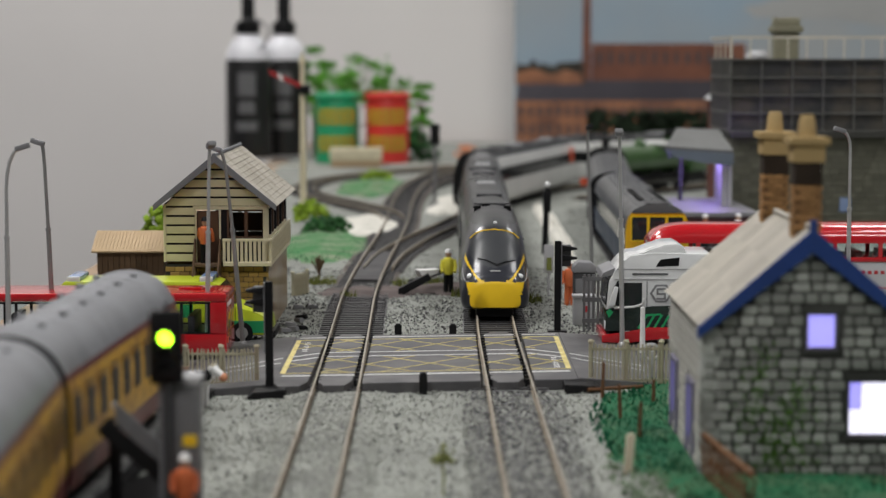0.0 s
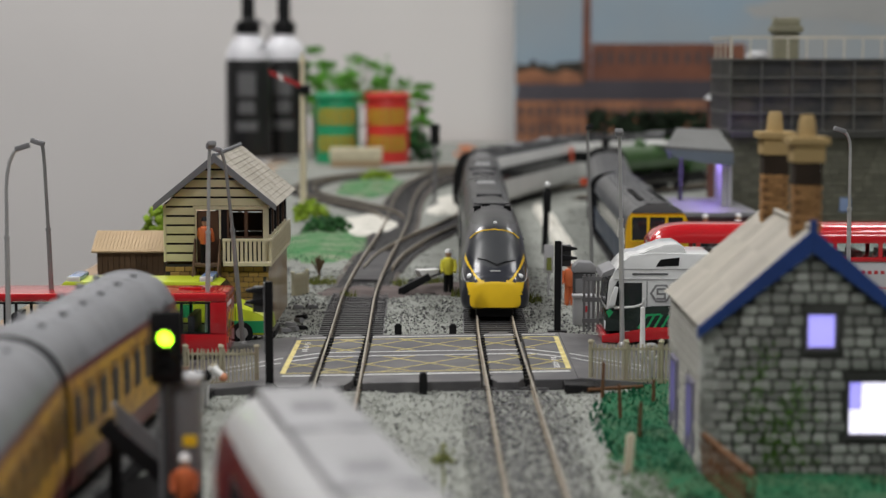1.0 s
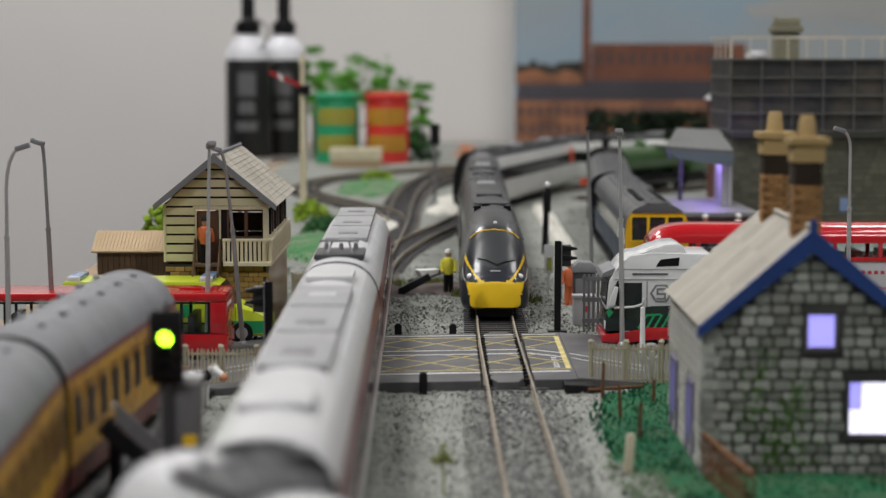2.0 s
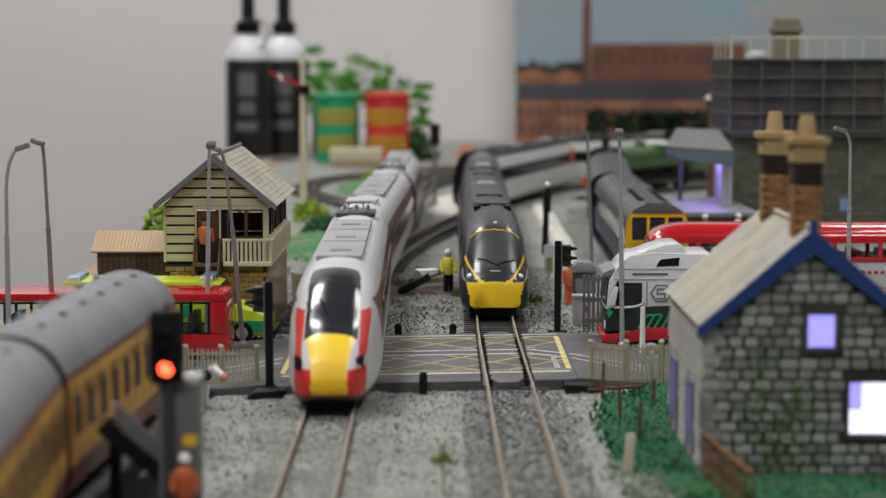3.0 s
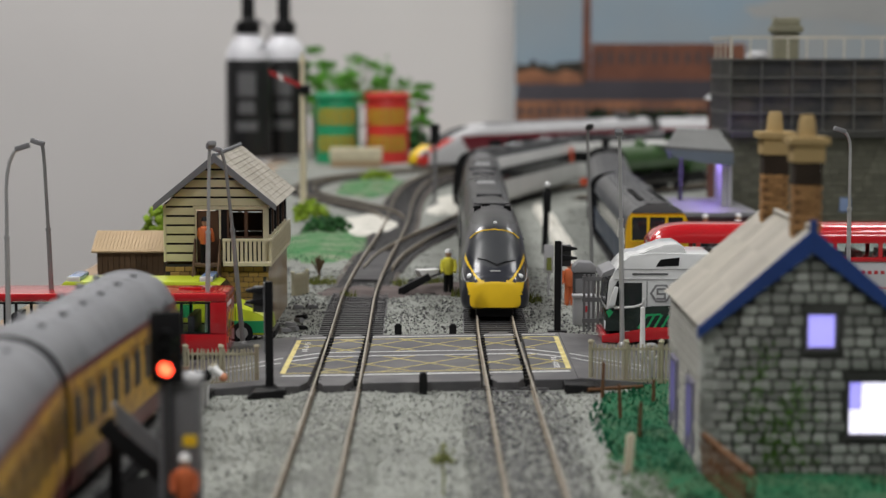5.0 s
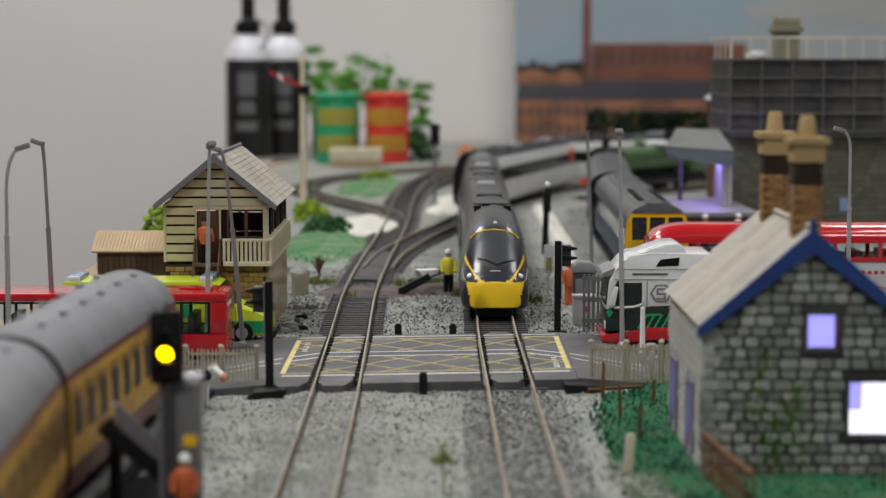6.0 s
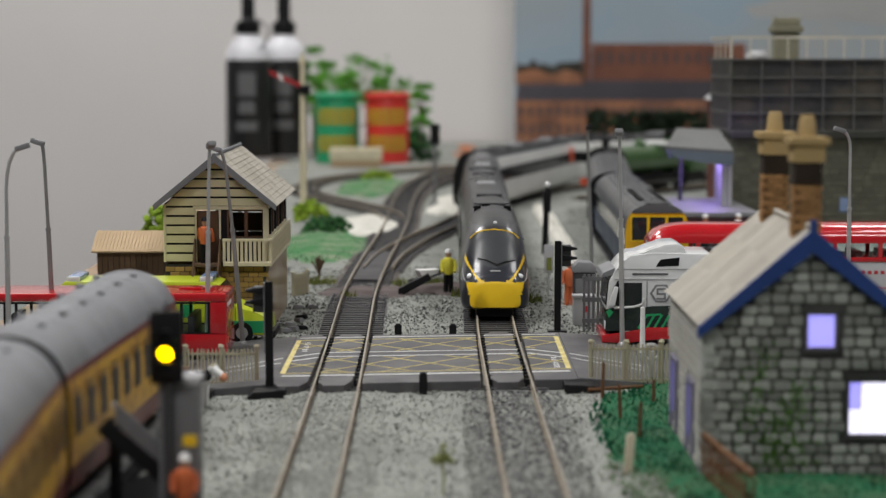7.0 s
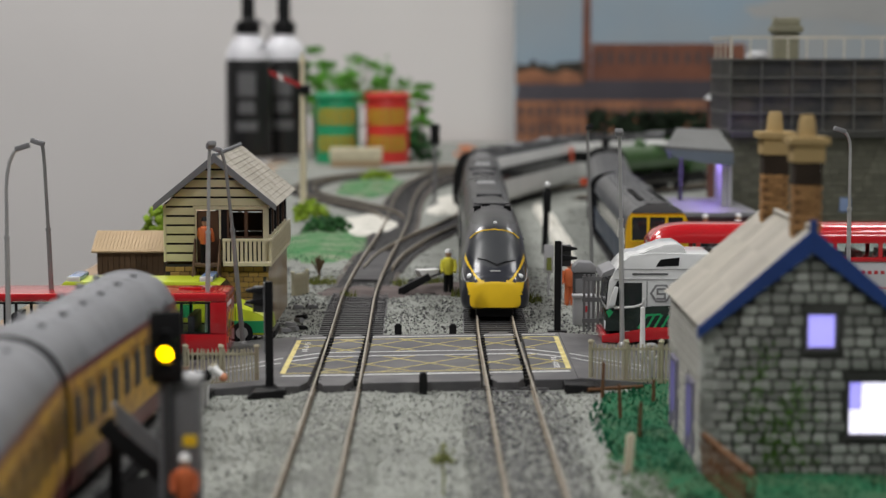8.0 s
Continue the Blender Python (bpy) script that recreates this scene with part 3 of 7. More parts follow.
M_mud = mat("brown_mud", (0.13, 0.105, 0.10), 0.95, var=0.35, scale=300, bump=0.9, bscale=400)
M_leaf = mat("leaf_green", (0.14, 0.42, 0.05), 0.8, var=0.4, scale=200, island=0.5)
M_tuft = mat("dry_grass", (0.17, 0.19, 0.05), 0.9, var=0.4, scale=200, island=0.4)


def ground_z(x, y):
    return 1.1 * noise.noise((x * 0.03, y * 0.03, 0)) + 0.6 * noise.noise((x * 0.11, y * 0.11, 3)) - 0.3


def ground_sheet():
    xs = np.concatenate([np.linspace(-197, 320, 90), np.linspace(340, 1490, 30)])
    ys = np.concatenate([np.linspace(-250, 1700, 150), np.linspace(1720, 2920, 40)])
    bm = bmesh.new()
    grid = []
    near_rail = [p for ln in (left_line, right_line, cross_line, loop_line, bay_line) for p in ln.p[::3]]
    rail_xy = np.array([(p.x, p.y) for p in near_rail])
    for y in ys:
        row = []
        for x in xs:
            z = ground_z(x, y)
            d = np.min(np.hypot(rail_xy[:, 0] - x, rail_xy[:, 1] - y))
            z = min(z, -0.1) if d < 24 else z
            if 700 < y < 860 and x < 110:
                z = min(z, -0.2)
            row.append(bm.verts.new((x, y, z)))
        grid.append(row)
    for a, b in zip(grid, grid[1:]):
        for i in range(len(a) - 1):
            bm.faces.new((a[i], a[i + 1], b[i + 1], b[i]))
    r = bmesh.ops.extrude_face_region(bm, geom=bm.faces[:])
    for v in [e for e in r["geom"] if isinstance(e, bmesh.types.BMVert)]:
        v.co.z = -2.8
    return solid("ground", bm, M_ballast, Matrix(), "grey ballast scatter glued over the layout board", "ground", kind="structure")


ground_sheet()


def chips(name, count, region, size, material, label, avoid=True, seed=3, zc=0.05):
    """Loose stone chips, too many to count."""
    rnd = random.Random(seed)
    rail = np.array([(p.x, p.y) for ln in (left_line, right_line) for p in ln.p[::2]])
    base = np.array([(1, 0, 0), (-1, 0, 0), (0, 1, 0), (0, -1, 0), (0, 0, 1), (0, 0, -1)], float)
    tri = ((0, 2, 4), (2, 1, 4), (1, 3, 4), (3, 0, 4), (2, 0, 5), (1, 2, 5), (3, 1, 5), (0, 3, 5))
    vs, fs = [], []
    while count > 0:
        x, y = rnd.uniform(region[0], region[1]), rnd.uniform(region[2], region[3])
        if avoid:
            dd = np.min(np.abs(rail[:, 1] - y) * 0.6 + np.abs(rail[:, 0] - x))
            if dd < 10 and rnd.random() < 0.55 or 6.5 < dd < 11:
                continue
            if 715 < y < 842 and -90 < x < 80:
                continue
        count -= 1
        s = rnd.uniform(*size)
        q = Euler((rnd.random() * 6, rnd.random() * 6, rnd.random() * 6)).to_matrix()
        k = len(vs)
        zb = ground_z(x, y) + zc + rnd.uniform(-0.25, 0.2)
        for v in base:
            p = q @ Vector(v * s * np.array([rnd.uniform(0.7, 1.3), rnd.uniform(0.6, 1.1), rnd.uniform(0.5, 0.9)]))
            vs.append(((x + p.x) * MM, (y + p.y) * MM, (zb + p.z) * MM))
        fs += [tuple(k + i for i in f) for f in tri]
    me = bpy.data.meshes.new(name)
    me.from_pydata(vs, [], fs)
    me.materials.append(material)
    ob = new(name, me)
    return tagged(ob, label, "stones", kind="stuff")


def track_chips(name, line, s0, s1, count, material, label, seed, zc=1.15):
    """Chips lying over the sleepers, clear of the rails."""
    rnd = random.Random(seed)
    base = ((1, 0, 0), (-1, 0, 0), (0, 1, 0), (0, -1, 0), (0, 0, 1), (0, 0, -1))
    tri = ((0, 2, 4), (2, 1, 4), (1, 3, 4), (3, 0, 4), (2, 0, 5), (1, 2, 5), (3, 1, 5), (0, 3, 5))
    vs, fs = [], []
    for _ in range(count):
        s, o = rnd.uniform(s0, s1), rnd.uniform(-19, 19)
        p = line.point(s)
        if 7.7 < abs(o) < 9.6 or 710 < p.y < 848:
            continue
        d = (line.point(s + 4) - p).normalized()
        x, y = p.x + d.y * o, p.y - d.x * o
        r = rnd.uniform(0.45, 1.05)
        q = Euler((rnd.random() * 6, rnd.random() * 6, rnd.random() * 6)).to_matrix()
        k = len(vs)
        for v in base:
            c = q @ Vector(v) * r * rnd.uniform(0.7, 1.15)
            vs.append(((x + c.x) * MM, (y + c.y) * MM, (zc + c.z * 0.5 + rnd.uniform(-0.25, 0.15)) * MM))
        fs += [tuple(k + i for i in f) for f in tri]
    me = bpy.data.meshes.new(name)
    me.from_pydata(vs, [], fs)
    me.materials.append(material)
    return tagged(new(name, me), label, "stones", kind="stuff")


chips("ballast_stones", 36000, (-140, 110, 500, 1130), (0.35, 0.85), M_stone_bit, "loose light grey ballast chips between the tracks")
chips("far_ballast_stones", 5000, (-170, 130, 1130, 2000), (0.6, 1.3), M_stone_bit, "loose light grey ballast chips around the far tracks", True, 5)
track_chips("track_ballast", left_line, left_line.s_at_y(480), left_line.s_at_y(712), 7500, M_stone_bit, "light grey ballast spilt over the sleepers of the main line", 31, 0.9)
track_chips("track_ballast", right_line, right_line.s_at_y(480), right_line.s_at_y(712), 2600, M_stone_bit, "light grey ballast spilt over the second line", 32)
M_dark_bit = mat("dark_ballast_stone", (0.13, 0.13, 0.133), 0.9, var=0.3, scale=500, island=0.5)
track_chips("oily_ballast", right_line, right_line.s_at_y(480), right_line.s_at_y(712), 2400, M_dark_bit, "dark oily ballast over the second line", 33)
chips("dark_rubble", 2600, (-110, 72, 850, 1150), (0.4, 1.0), M_dark_bit, "dark rubble chips along the far side of the crossing", True, 9, 0.3)
chips("dark_ballast_stones", 1500, (-75, 62, 500, 1100), (0.45, 1.0), M_dark_bit, "dark oily ballast chips along the tracks", True, 8)


def patch(name, cx, cy, rx, ry, material, label, category, h=1.2, seed=0, kind="structure", rot=0):
    """A low mound with an uneven outline."""
    bm = bmesh.new()
    rings, seg = 7, 44
    grid = []
    for i in range(rings + 1):
        f = i / rings
        row = []
        for k in range(seg):
            a = 2 * math.pi * k / seg
            w = 1 + 0.28 * noise.noise((math.cos(a) * 1.6 + seed, math.sin(a) * 1.6, seed * 0.7)) + 0.1 * noise.noise((math.cos(a) * 6, math.sin(a) * 6, seed))
            x, y = math.cos(a) * rx * f * w, math.sin(a) * ry * f * w
            z = h * (1 - f ** 3) + 0.8 * h * noise.noise((x * 0.12, y * 0.12, seed)) * (1 - f) if i < rings else -1.2
            row.append(bm.verts.new((x, y, z)))
        grid.append(row)
    for a, b in zip(grid, grid[1:]):
        for k in range(seg):
            bm.faces.new((a[k], a[(k + 1) % seg], b[(k + 1) % seg], b[k]))
    bmesh.ops.remove_doubles(bm, verts=bm.verts, dist=0.01)
    return solid(name, bm, material, at(cx, cy, 0.2, rot), label, category, kind=kind)


def tufts(name, spots, material, label, blade=(2.0, 4.5), seed=1, wide=0.35):
    """Fine blades or scatter fibres: (x, y, radius x, radius y, count)."""
    rnd = random.Random(seed)
    vs, fs = [], []
    for cx, cy, rx, ry, n in spots:
        for _ in range(n):
            a, r = rnd.random() * 6.283, math.sqrt(rnd.random())
            x, y = cx + rx * r * math.cos(a), cy + ry * r * math.sin(a)
            hgt = rnd.uniform(*blade)
            lx, ly = rnd.uniform(-1, 1) * hgt * 0.45, rnd.uniform(-1, 1) * hgt * 0.45
            t = rnd.random() * 3.14
            dx, dy = math.cos(t) * wide, math.sin(t) * wide
            k = len(vs)
            for p in ((x - dx, y - dy, -0.2), (x + dx, y + dy, -0.2), (x + lx * 0.5 + dx * 0.6, y + ly * 0.5 + dy * 0.6, hgt * 0.6), (x + lx * 0.5 - dx * 0.6, y + ly * 0.5 - dy * 0.6, hgt * 0.6), (x + lx, y + ly, hgt)):
                vs.append(tuple(c * MM for c in p))
            fs += [(k, k + 1, k + 2, k + 3), (k + 3, k + 2, k + 4)]
    me = bpy.data.meshes.new(name)
    me.from_pydata(vs, [], fs)
    me.materials.append(material)
    return tagged(new(name, me), label, "grass", kind="stuff")


patch("green_ground", 104, 630, 42, 130, M_grass, "dark green flocked ground round the stone house", "grass", 1.2, 2)
patch("green_ground", 72, 640, 21, 78, M_grass, "dark green flocked ground beside the path", "grass", 0.9, 5)
patch("green_ground", 150, 520, 70, 40, M_grass, "dark green flocked ground before the house", "grass", 1.0, 6)
patch("green_ground", -82, 1290, 34, 120, M_grass_far, "green flocked ground behind the signal box", "grass", 1.5, 7)
patch("green_ground", -72, 1880, 38, 150, M_grass_far, "green flocked ground inside the loop track", "grass", 3, 9)
patch("plaster_ground", -60, 1440, 24, 110, M_plaster, "bare white plaster ground beside the junction", "ground", 2.5, 11)
patch("plaster_ground", 5, 1640, 20, 110, M_plaster, "bare white plaster ground between the curved tracks", "ground", 2.5, 12)
patch("plaster_ground", 84, 1440, 8, 250, M_plaster, "bare white plaster strip along the bay platform track", "ground", 4, 13)
patch("mud_ground", -43, 1025, 30, 32, M_mud, "brown muddy foot crossing over the track", "ground", 1.2, 14)
patch("mud_ground", 2, 1040, 26, 30, M_mud, "brown muddy ground between the tracks", "ground", 1.4, 15)
tufts("green_scatter", [(104, 640, 40, 120, 3400), (72, 640, 20, 74, 1500), (140, 525, 72, 40, 2200), (-82, 1290, 30, 110, 700), (-72, 1880, 34, 140, 700)], mat("flock_fibre", (0.02, 0.14, 0.07), 0.95, var=0.4, island=0.45), "dark green flock fibres on the grass areas", (0.9, 2.6), 2, 0.55)
tufts("pale_scatter", [(80, 640, 26, 90, 420), (125, 535, 62, 34, 1100), (118, 557, 42, 6, 520), (66, 560, 14, 40, 320), (60, 570, 10, 40, 160)], mat("pale_scatter_bits", (0.20, 0.30, 0.17), 0.9, var=0.4, island=0.5), "pale green and straw scatter bits on the grass", (0.7, 1.9), 12, 0.6)
tufts("dry_tufts", [(-70, 1065, 9, 6, 130), (-21, 1055, 8, 5, 120), (-5, 1065, 9, 6, 120), (12, 1010, 8, 8, 100), (44, 985, 9, 10, 110), (-52, 1000, 5, 4, 40), (40, 1060, 8, 8, 60), (-66, 1870, 14, 50, 160)], M_tuft, "olive dry grass tufts beside the tracks", (2.5, 5.5), 4)

# brown bed of the far main line
solid("track_bed_far", left_line.sleeve(left_line.s_at_y(1040), left_line.s_at_y(2000), -18, 18, -1, 0.5, 10), M_brownbed, Matrix(), "dark brown worn bed under the far main line", "track bed", kind="structure", smooth=0)
# dark plate between the rails past the foot crossing
for y0, y1 in ((1065, 1220),):
    solid("rail_infill", left_line.sleeve(left_line.s_at_y(y0), left_line.s_at_y(y1), -7.2, 7.2, 1.0, 2.6, 10), M_sleeper, Matrix(), "smooth dark grey infill plate between the rails", "plate", smooth=0)


def level_crossing():
    t = thing("level_crossing", Matrix(), "grey level crossing deck with yellow hatched box and white lines", "crossing", kind="structure")
    Z = 3.7
    lines = [left_line, right_line]
    xl, xr = [ln.point(ln.s_at_y(780)).x for ln in lines]
    runs = [(-66, xl - 10.6, "deck_panel"), (xl - 6.6, xl + 6.6, "deck_panel"), (xl + 10.6, xr - 10.6, "deck_panel"), (xr - 6.6, xr + 6.6, "deck_panel"), (xr + 10.6, 53, "deck_panel")]
    for a, b, nm in runs:
        inner = b - a < 14
        y0 = 716 if not inner else 722
        poly = [(a, y0), (b, y0), (b, 842), (a, 842)] if not inner else [(a + 2.6, 712), (b - 2.6, 712), (b, 722), (b, 838), (b - 2.6, 846), (a + 2.6, 846), (a, 838), (a, 722)]
        part(nm, prism(poly, "z", -0.5, Z, 0.25), M_road, t, "", 0)
    for sx, x0, x1 in ((-1, -66.1, -104), (1, 53.1, 84)):
        bm = prism([(x0, -0.5), (x0, Z), (x1, 1.0), (x1, -0.5)], "y", 718, 842, 0.2)
        part("ramp", bm, M_road, t, "sloping grey ramp", 0)
        bm = prism([(x0 - sx * 6, 0), (x0 - sx * 6, Z - 0.4), (x0 + sx * 6, 2.6), (x0 + sx * 9, 0)], "y", 706, 717.8, 0.5)
        part("ramp_edge", bm, M_black, t, "black moulded edge", 0)
    top = Z + 0.12

    def stripe(p, q, w, mt, z=top):
        d = Vector((q[0] - p[0], q[1] - p[1], 0)).normalized()
        n = Vector((-d.y, d.x, 0)) * w / 2
        P, Q = Vector((*p, z)), Vector((*q, z))
        part("painted_line", slab([P - n, Q - n, Q + n, P + n], 0.3), mt, t, "", 0)

    gaps = [(xl - 10.4, xl - 6.8), (xl + 6.8, xl + 10.4), (xr - 10.4, xr - 6.8), (xr + 6.8, xr + 10.4)]

    def clipped(p, q, w, mt, z=top):
        """A line broken where the rails run."""
        cuts = [0.0, 1.0]
        for g in gaps:
            for x in g:
                if abs(q[0] - p[0]) > 1e-6:
                    k = (x - p[0]) / (q[0] - p[0])
                    if 0 < k < 1:
                        cuts.append(k)
        cuts.sort()
        for a, b in zip(cuts, cuts[1:]):
            mx = p[0] + (q[0] - p[0]) * (a + b) / 2
            if (b - a) > 0.004 and not any(g[0] < mx < g[1] for g in gaps):
                stripe((p[0] + (q[0] - p[0]) * a, p[1] + (q[1] - p[1]) * a), (p[0] + (q[0] - p[0]) * b, p[1] + (q[1] - p[1]) * b), w, mt, z)

    X0, X1, Y0, Y1 = -64, 51, 741, 829
    clipped((X0, 735), (X1, 735), 1.5, M_white)
    clipped((X0, 836), (X1, 836), 1.0, M_white)
    for y in (782, 793):
        for a, b in (((X0, y - 11), (-51, y)), ((-51, y), (37, y)), ((37, y), (X1, y - 12))):
            clipped(a, b, 1.0, M_white)
    clipped((X0, Y0), (X1, Y0), 0.8, M_yellow)
    clipped((X0, Y1), (X1, Y1), 0.8, M_yellow)
    for x in (X0, X1):
        stripe((x, Y0), (x, Y1), 2.1, M_yellow)
        for k in range(6):
            for y in (746 + k * 4.6, 798 + k * 4.6):
                if (x < 0) == (y > 790):
                    stripe((x + (4.5 if x < 0 else -4.5) - 1.2, y), (x + (4.5 if x < 0 else -4.5) + 1.2, y), 1.2, M_white)
    for band0, band1 in ((Y0, 780), (795, Y1)):
        hgt = band1 - band0
        k = X0 - hgt
        while k < X1:
            for sgn in (1, -1):
                a, b = (k, k + hgt * 1.0)
                ya, yb = (band0, band1) if sgn > 0 else (band1, band0)
                ta, tb = max(0, (X0 - a) / (b - a)), min(1, (X1 - a) / (b - a))
                if tb - ta > 0.05:
                    clipped((a + (b - a) * ta, ya + (yb - ya) * ta), (a + (b - a) * tb, ya + (yb - ya) * tb), 0.6, M_yellow, top + 0.05)
            k += 26
    for sx, x0, x1 in ((-1, -67, -103), (1, 54, 83)):
        for y in (781, 793):
            P = [(x0, y - 13.4, Z + 0.1), (x1, y - 33.4, 1.15), (x1, y - 32.6, 1.15), (x0, y - 12.6, Z + 0.1)]
            part("painted_line", slab(P if sx > 0 else P[::-1], 0.25), M_white, t, "", 0)
    # the deck lies askew to the rails
    for ob in t.children:
        ob.data.transform(Matrix(((1, 0, 0, 0), (0.11, 1, 0, 0.0006), (0, 0, 1, 0), (0, 0, 0, 1))))
    return t


xing = level_crossing()
chair = bpy.data.meshes.new("rail_chair")
finish(chair, box(-1.0, 1.0, -0.9, 0.9, 0.5, 3.5, 0.2), M_black, 0)
for ln in (left_line, right_line):
    for k in range(14):
        s = ln.s_at_y(722) + k * 8.4
        q = ln.point(s)
        for off in (-7.3, 7.3):
            c = new("rail_chair", chair)
            c.parent = xing
            c.matrix_basis = at(q.x + off, q.y, 0.35, random.uniform(-6, 6))
# the road on either side of the crossing
for x0, x1 in ((-221, -104.2), (84.2, 420)):
    solid("road", box(x0, x1, 735, 838, -1, 1.0, 0.2), M_road, Matrix(), "grey model road leading to the level crossing", "road", kind="structure", smooth=0)
for x, y in ((-20.5, 845), (4.5, 845), (-7.6, 712)):
    bm = box(-1.6, 1.6, -1.2, 1.2, -0.5, 7.6, 0.3)
    box(-1.1, 1.1, -1.4, 1.4, 7.6, 8.2, 0.2, bm)
    solid("marker_post", bm, M_black, at(x, y, 0), "small black plastic marker post at the crossing", "post", "crossing posts")

# lineside scrap beside the signal box
rnd = random.Random(44)
for k in range(9):
    x, y = rnd.uniform(-76, -62), rnd.uniform(872, 960)
    bm = prism([(-3, 0), (3, 0), (2.2, 1.6), (-2.4, 2.2)], "y", -1.2, 1.2, 0.15)
    solid("scrap_block", bm, M_grey if k % 3 else M_black, at(x, y, 0.2, rnd.uniform(0, 180)), "small grey scrap block lying by the track", "scrap", "scrap blocks")
# ---- the stone house ----
M_mortar = mat("dark_mortar", (0.075, 0.075, 0.07), 0.95, var=0.3, scale=300, bump=0.5)
M_stone = mat("grey_house_stone", (0.36, 0.365, 0.35), 0.85, var=0.3, scale=350, bump=0.8, bscale=500, island=0.4, col2=(0.25, 0.26, 0.235), spots=120)
M_moss = mat("moss_green", (0.09, 0.19, 0.035), 0.95, var=0.5, scale=300, island=0.4)
M_render = mat("pale_stone_render", (0.50, 0.49, 0.45), 0.9, var=0.15, scale=150, bump=0.4)
M_slate = mat("weathered_tan_roof", (0.46, 0.43, 0.37), 0.85, var=0.15, scale=120, bump=0.3, bscale=300, col2=(0.36, 0.335, 0.30), spots=25, island=0.1, stretch=(1, 0.25, 1))
M_blue = mat("dark_blue_barge", (0.010, 0.045, 0.21), 0.4, var=0.15)
M_lilac = mat("lilac_lit_pane", (0.3, 0.28, 0.6), 0.4, emit=(0.36, 0.33, 0.96), power=1.05)
M_whitelit = mat("white_lit_pane", (0.8, 0.8, 0.9), 0.4, emit=(0.86, 0.84, 1.0), power=1.25)
M_frame = mat("grey_violet_frame", (0.20, 0.19, 0.26), 0.6)
M_brick = mat("tan_brick", (0.36, 0.20, 0.085), 0.85, var=0.25, scale=300, island=0.25, bump=0.4)
M_cmortar = mat("brown_brick_mortar", (0.19, 0.11, 0.055), 0.9, var=0.2, scale=200)
M_soot = mat("soot_brown", (0.035, 0.025, 0.018), 0.9, var=0.4, scale=150)
M_cap = mat("sandy_cap", (0.42, 0.30, 0.14), 0.8, var=0.15, scale=200, bump=0.3)


def share(name, bm, material, smooth=0):
    me = bpy.data.meshes.new(name)
    finish(me, bm, material, smooth)
    return me


def piece(name, me, parent, m):
    ob = new(name, me)
    ob.parent = parent
    ob.matrix_basis = m
    return ob


def stone_house():
    X0, X1, Y0, Y1, E, R = 80.0, 145.0, 567, 650, 48.0, 75.5
    xm = (X0 + X1) / 2
    t = thing("stone_house", Matrix(), "grey stone cottage with blue bargeboards and lit lilac windows", "house")
    holes = [(111.6, 121.2, 39.6, 51.0), (124.8, 138.5, 12.5, 30.0)]
    # gable wall in strips round its two window openings
    wall = bmesh.new()
    cols = sorted({X0, X1, xm, *[h[0] for h in holes], *[h[1] for h in holes]})
    roof_z = lambda x: E + (R - E) * (1 - abs(x - xm) / (xm - X0))
    for a, b in zip(cols, cols[1:]):
        cuts = [(h[2], h[3]) for h in holes if h[0] <= a and b <= h[1]]
        z = -1.0
        for lo, hi in cuts:
            box(a, b, Y0, Y0 + 3, z, lo, 0, wall)
            z = hi
        prism([(a, z), (b, z), (b, roof_z(b) - 0.6), (a, roof_z(a) - 0.6)], "y", Y0, Y0 + 3, 0, wall)
    part("gable_wall", wall, M_mortar, t, "mortar of the stone gable wall", 0)
    part("gable_wall", prism([(X0, -1), (X1, -1), (X1, E), (xm, R - 0.6), (X0, E)], "y", Y1 - 3, Y1), M_render, t, "", 0)
    side_holes = [(585, 598, 7, 25.5), (626, 640, 7, 26)]
    side = bmesh.new()
    ys = [Y0 + 3.05, 585, 598, 626, 640, Y1 - 3.05]
    for a, b in zip(ys, ys[1:]):
        h = [s for s in side_holes if s[0] == a]
        if h:
            box(X0, X0 + 3, a, b, -1, h[0][2], 0, side)
            box(X0, X0 + 3, a, b, h[0][3], E, 0, side)
        else:
            box(X0, X0 + 3, a, b, -1, E, 0, side)
    part("side_wall", side, M_render, t, "pale rendered side wall", 0)
    part("side_wall", box(X1 - 3, X1, Y0 + 3.05, Y1 - 3.05, -1, E), M_render, t, "", 0)
    part("upper_floor", box(X0 + 3.1, X1 - 3.1, Y0 + 3.1, Y1 - 3.1, 33, 34), M_render, t, "", 0)
    # stones of the gable
    meshes = []
    for k in range(6):
        w = 0.94 - 0.02 * k
        b = box(-0.5 * w, 0.5 * w, -1.0, 0.55 + 0.1 * (k % 3), -0.43, 0.43)
        rr = random.Random(k)
        for v in b.verts:
            if v.co.y < 0:
                v.co.x *= 0.86 + rr.uniform(-0.05, 0.08)
                v.co.z *= 0.82 + rr.uniform(-0.06, 0.1)
                v.co.y += rr.uniform(-0.25, 0.2)
        bmesh.ops.bevel(b, geom=b.edges[:], offset=0.07, segments=1, affect="EDGES")
        meshes.append(share("stone", b, M_stone, 50))
    rnd = random.Random(11)
    z, row = 0.2, 0
    while z < R - 3:
        hgt = rnd.uniform(3.0, 3.7)
        x = X0 + rnd.uniform(-2.0, 0.2)
        while x < X1:
            wid = rnd.uniform(3.8, 6.4)
            a, b = max(x, X0), min(x + wid, X1)
            for h in holes:
                if b > h[0] - 0.5 and a < h[1] + 0.5 and z + hgt > h[2] - 1.4 and z < h[3] + 2.7:
                    if (a + b) / 2 < (h[0] + h[1]) / 2:
                        b = min(b, h[0] - 1.7)
                    else:
                        a = max(a, h[1] + 1.7)
            mid = (a + b) / 2
            zt = min(roof_z(a), roof_z(b)) - 1.2
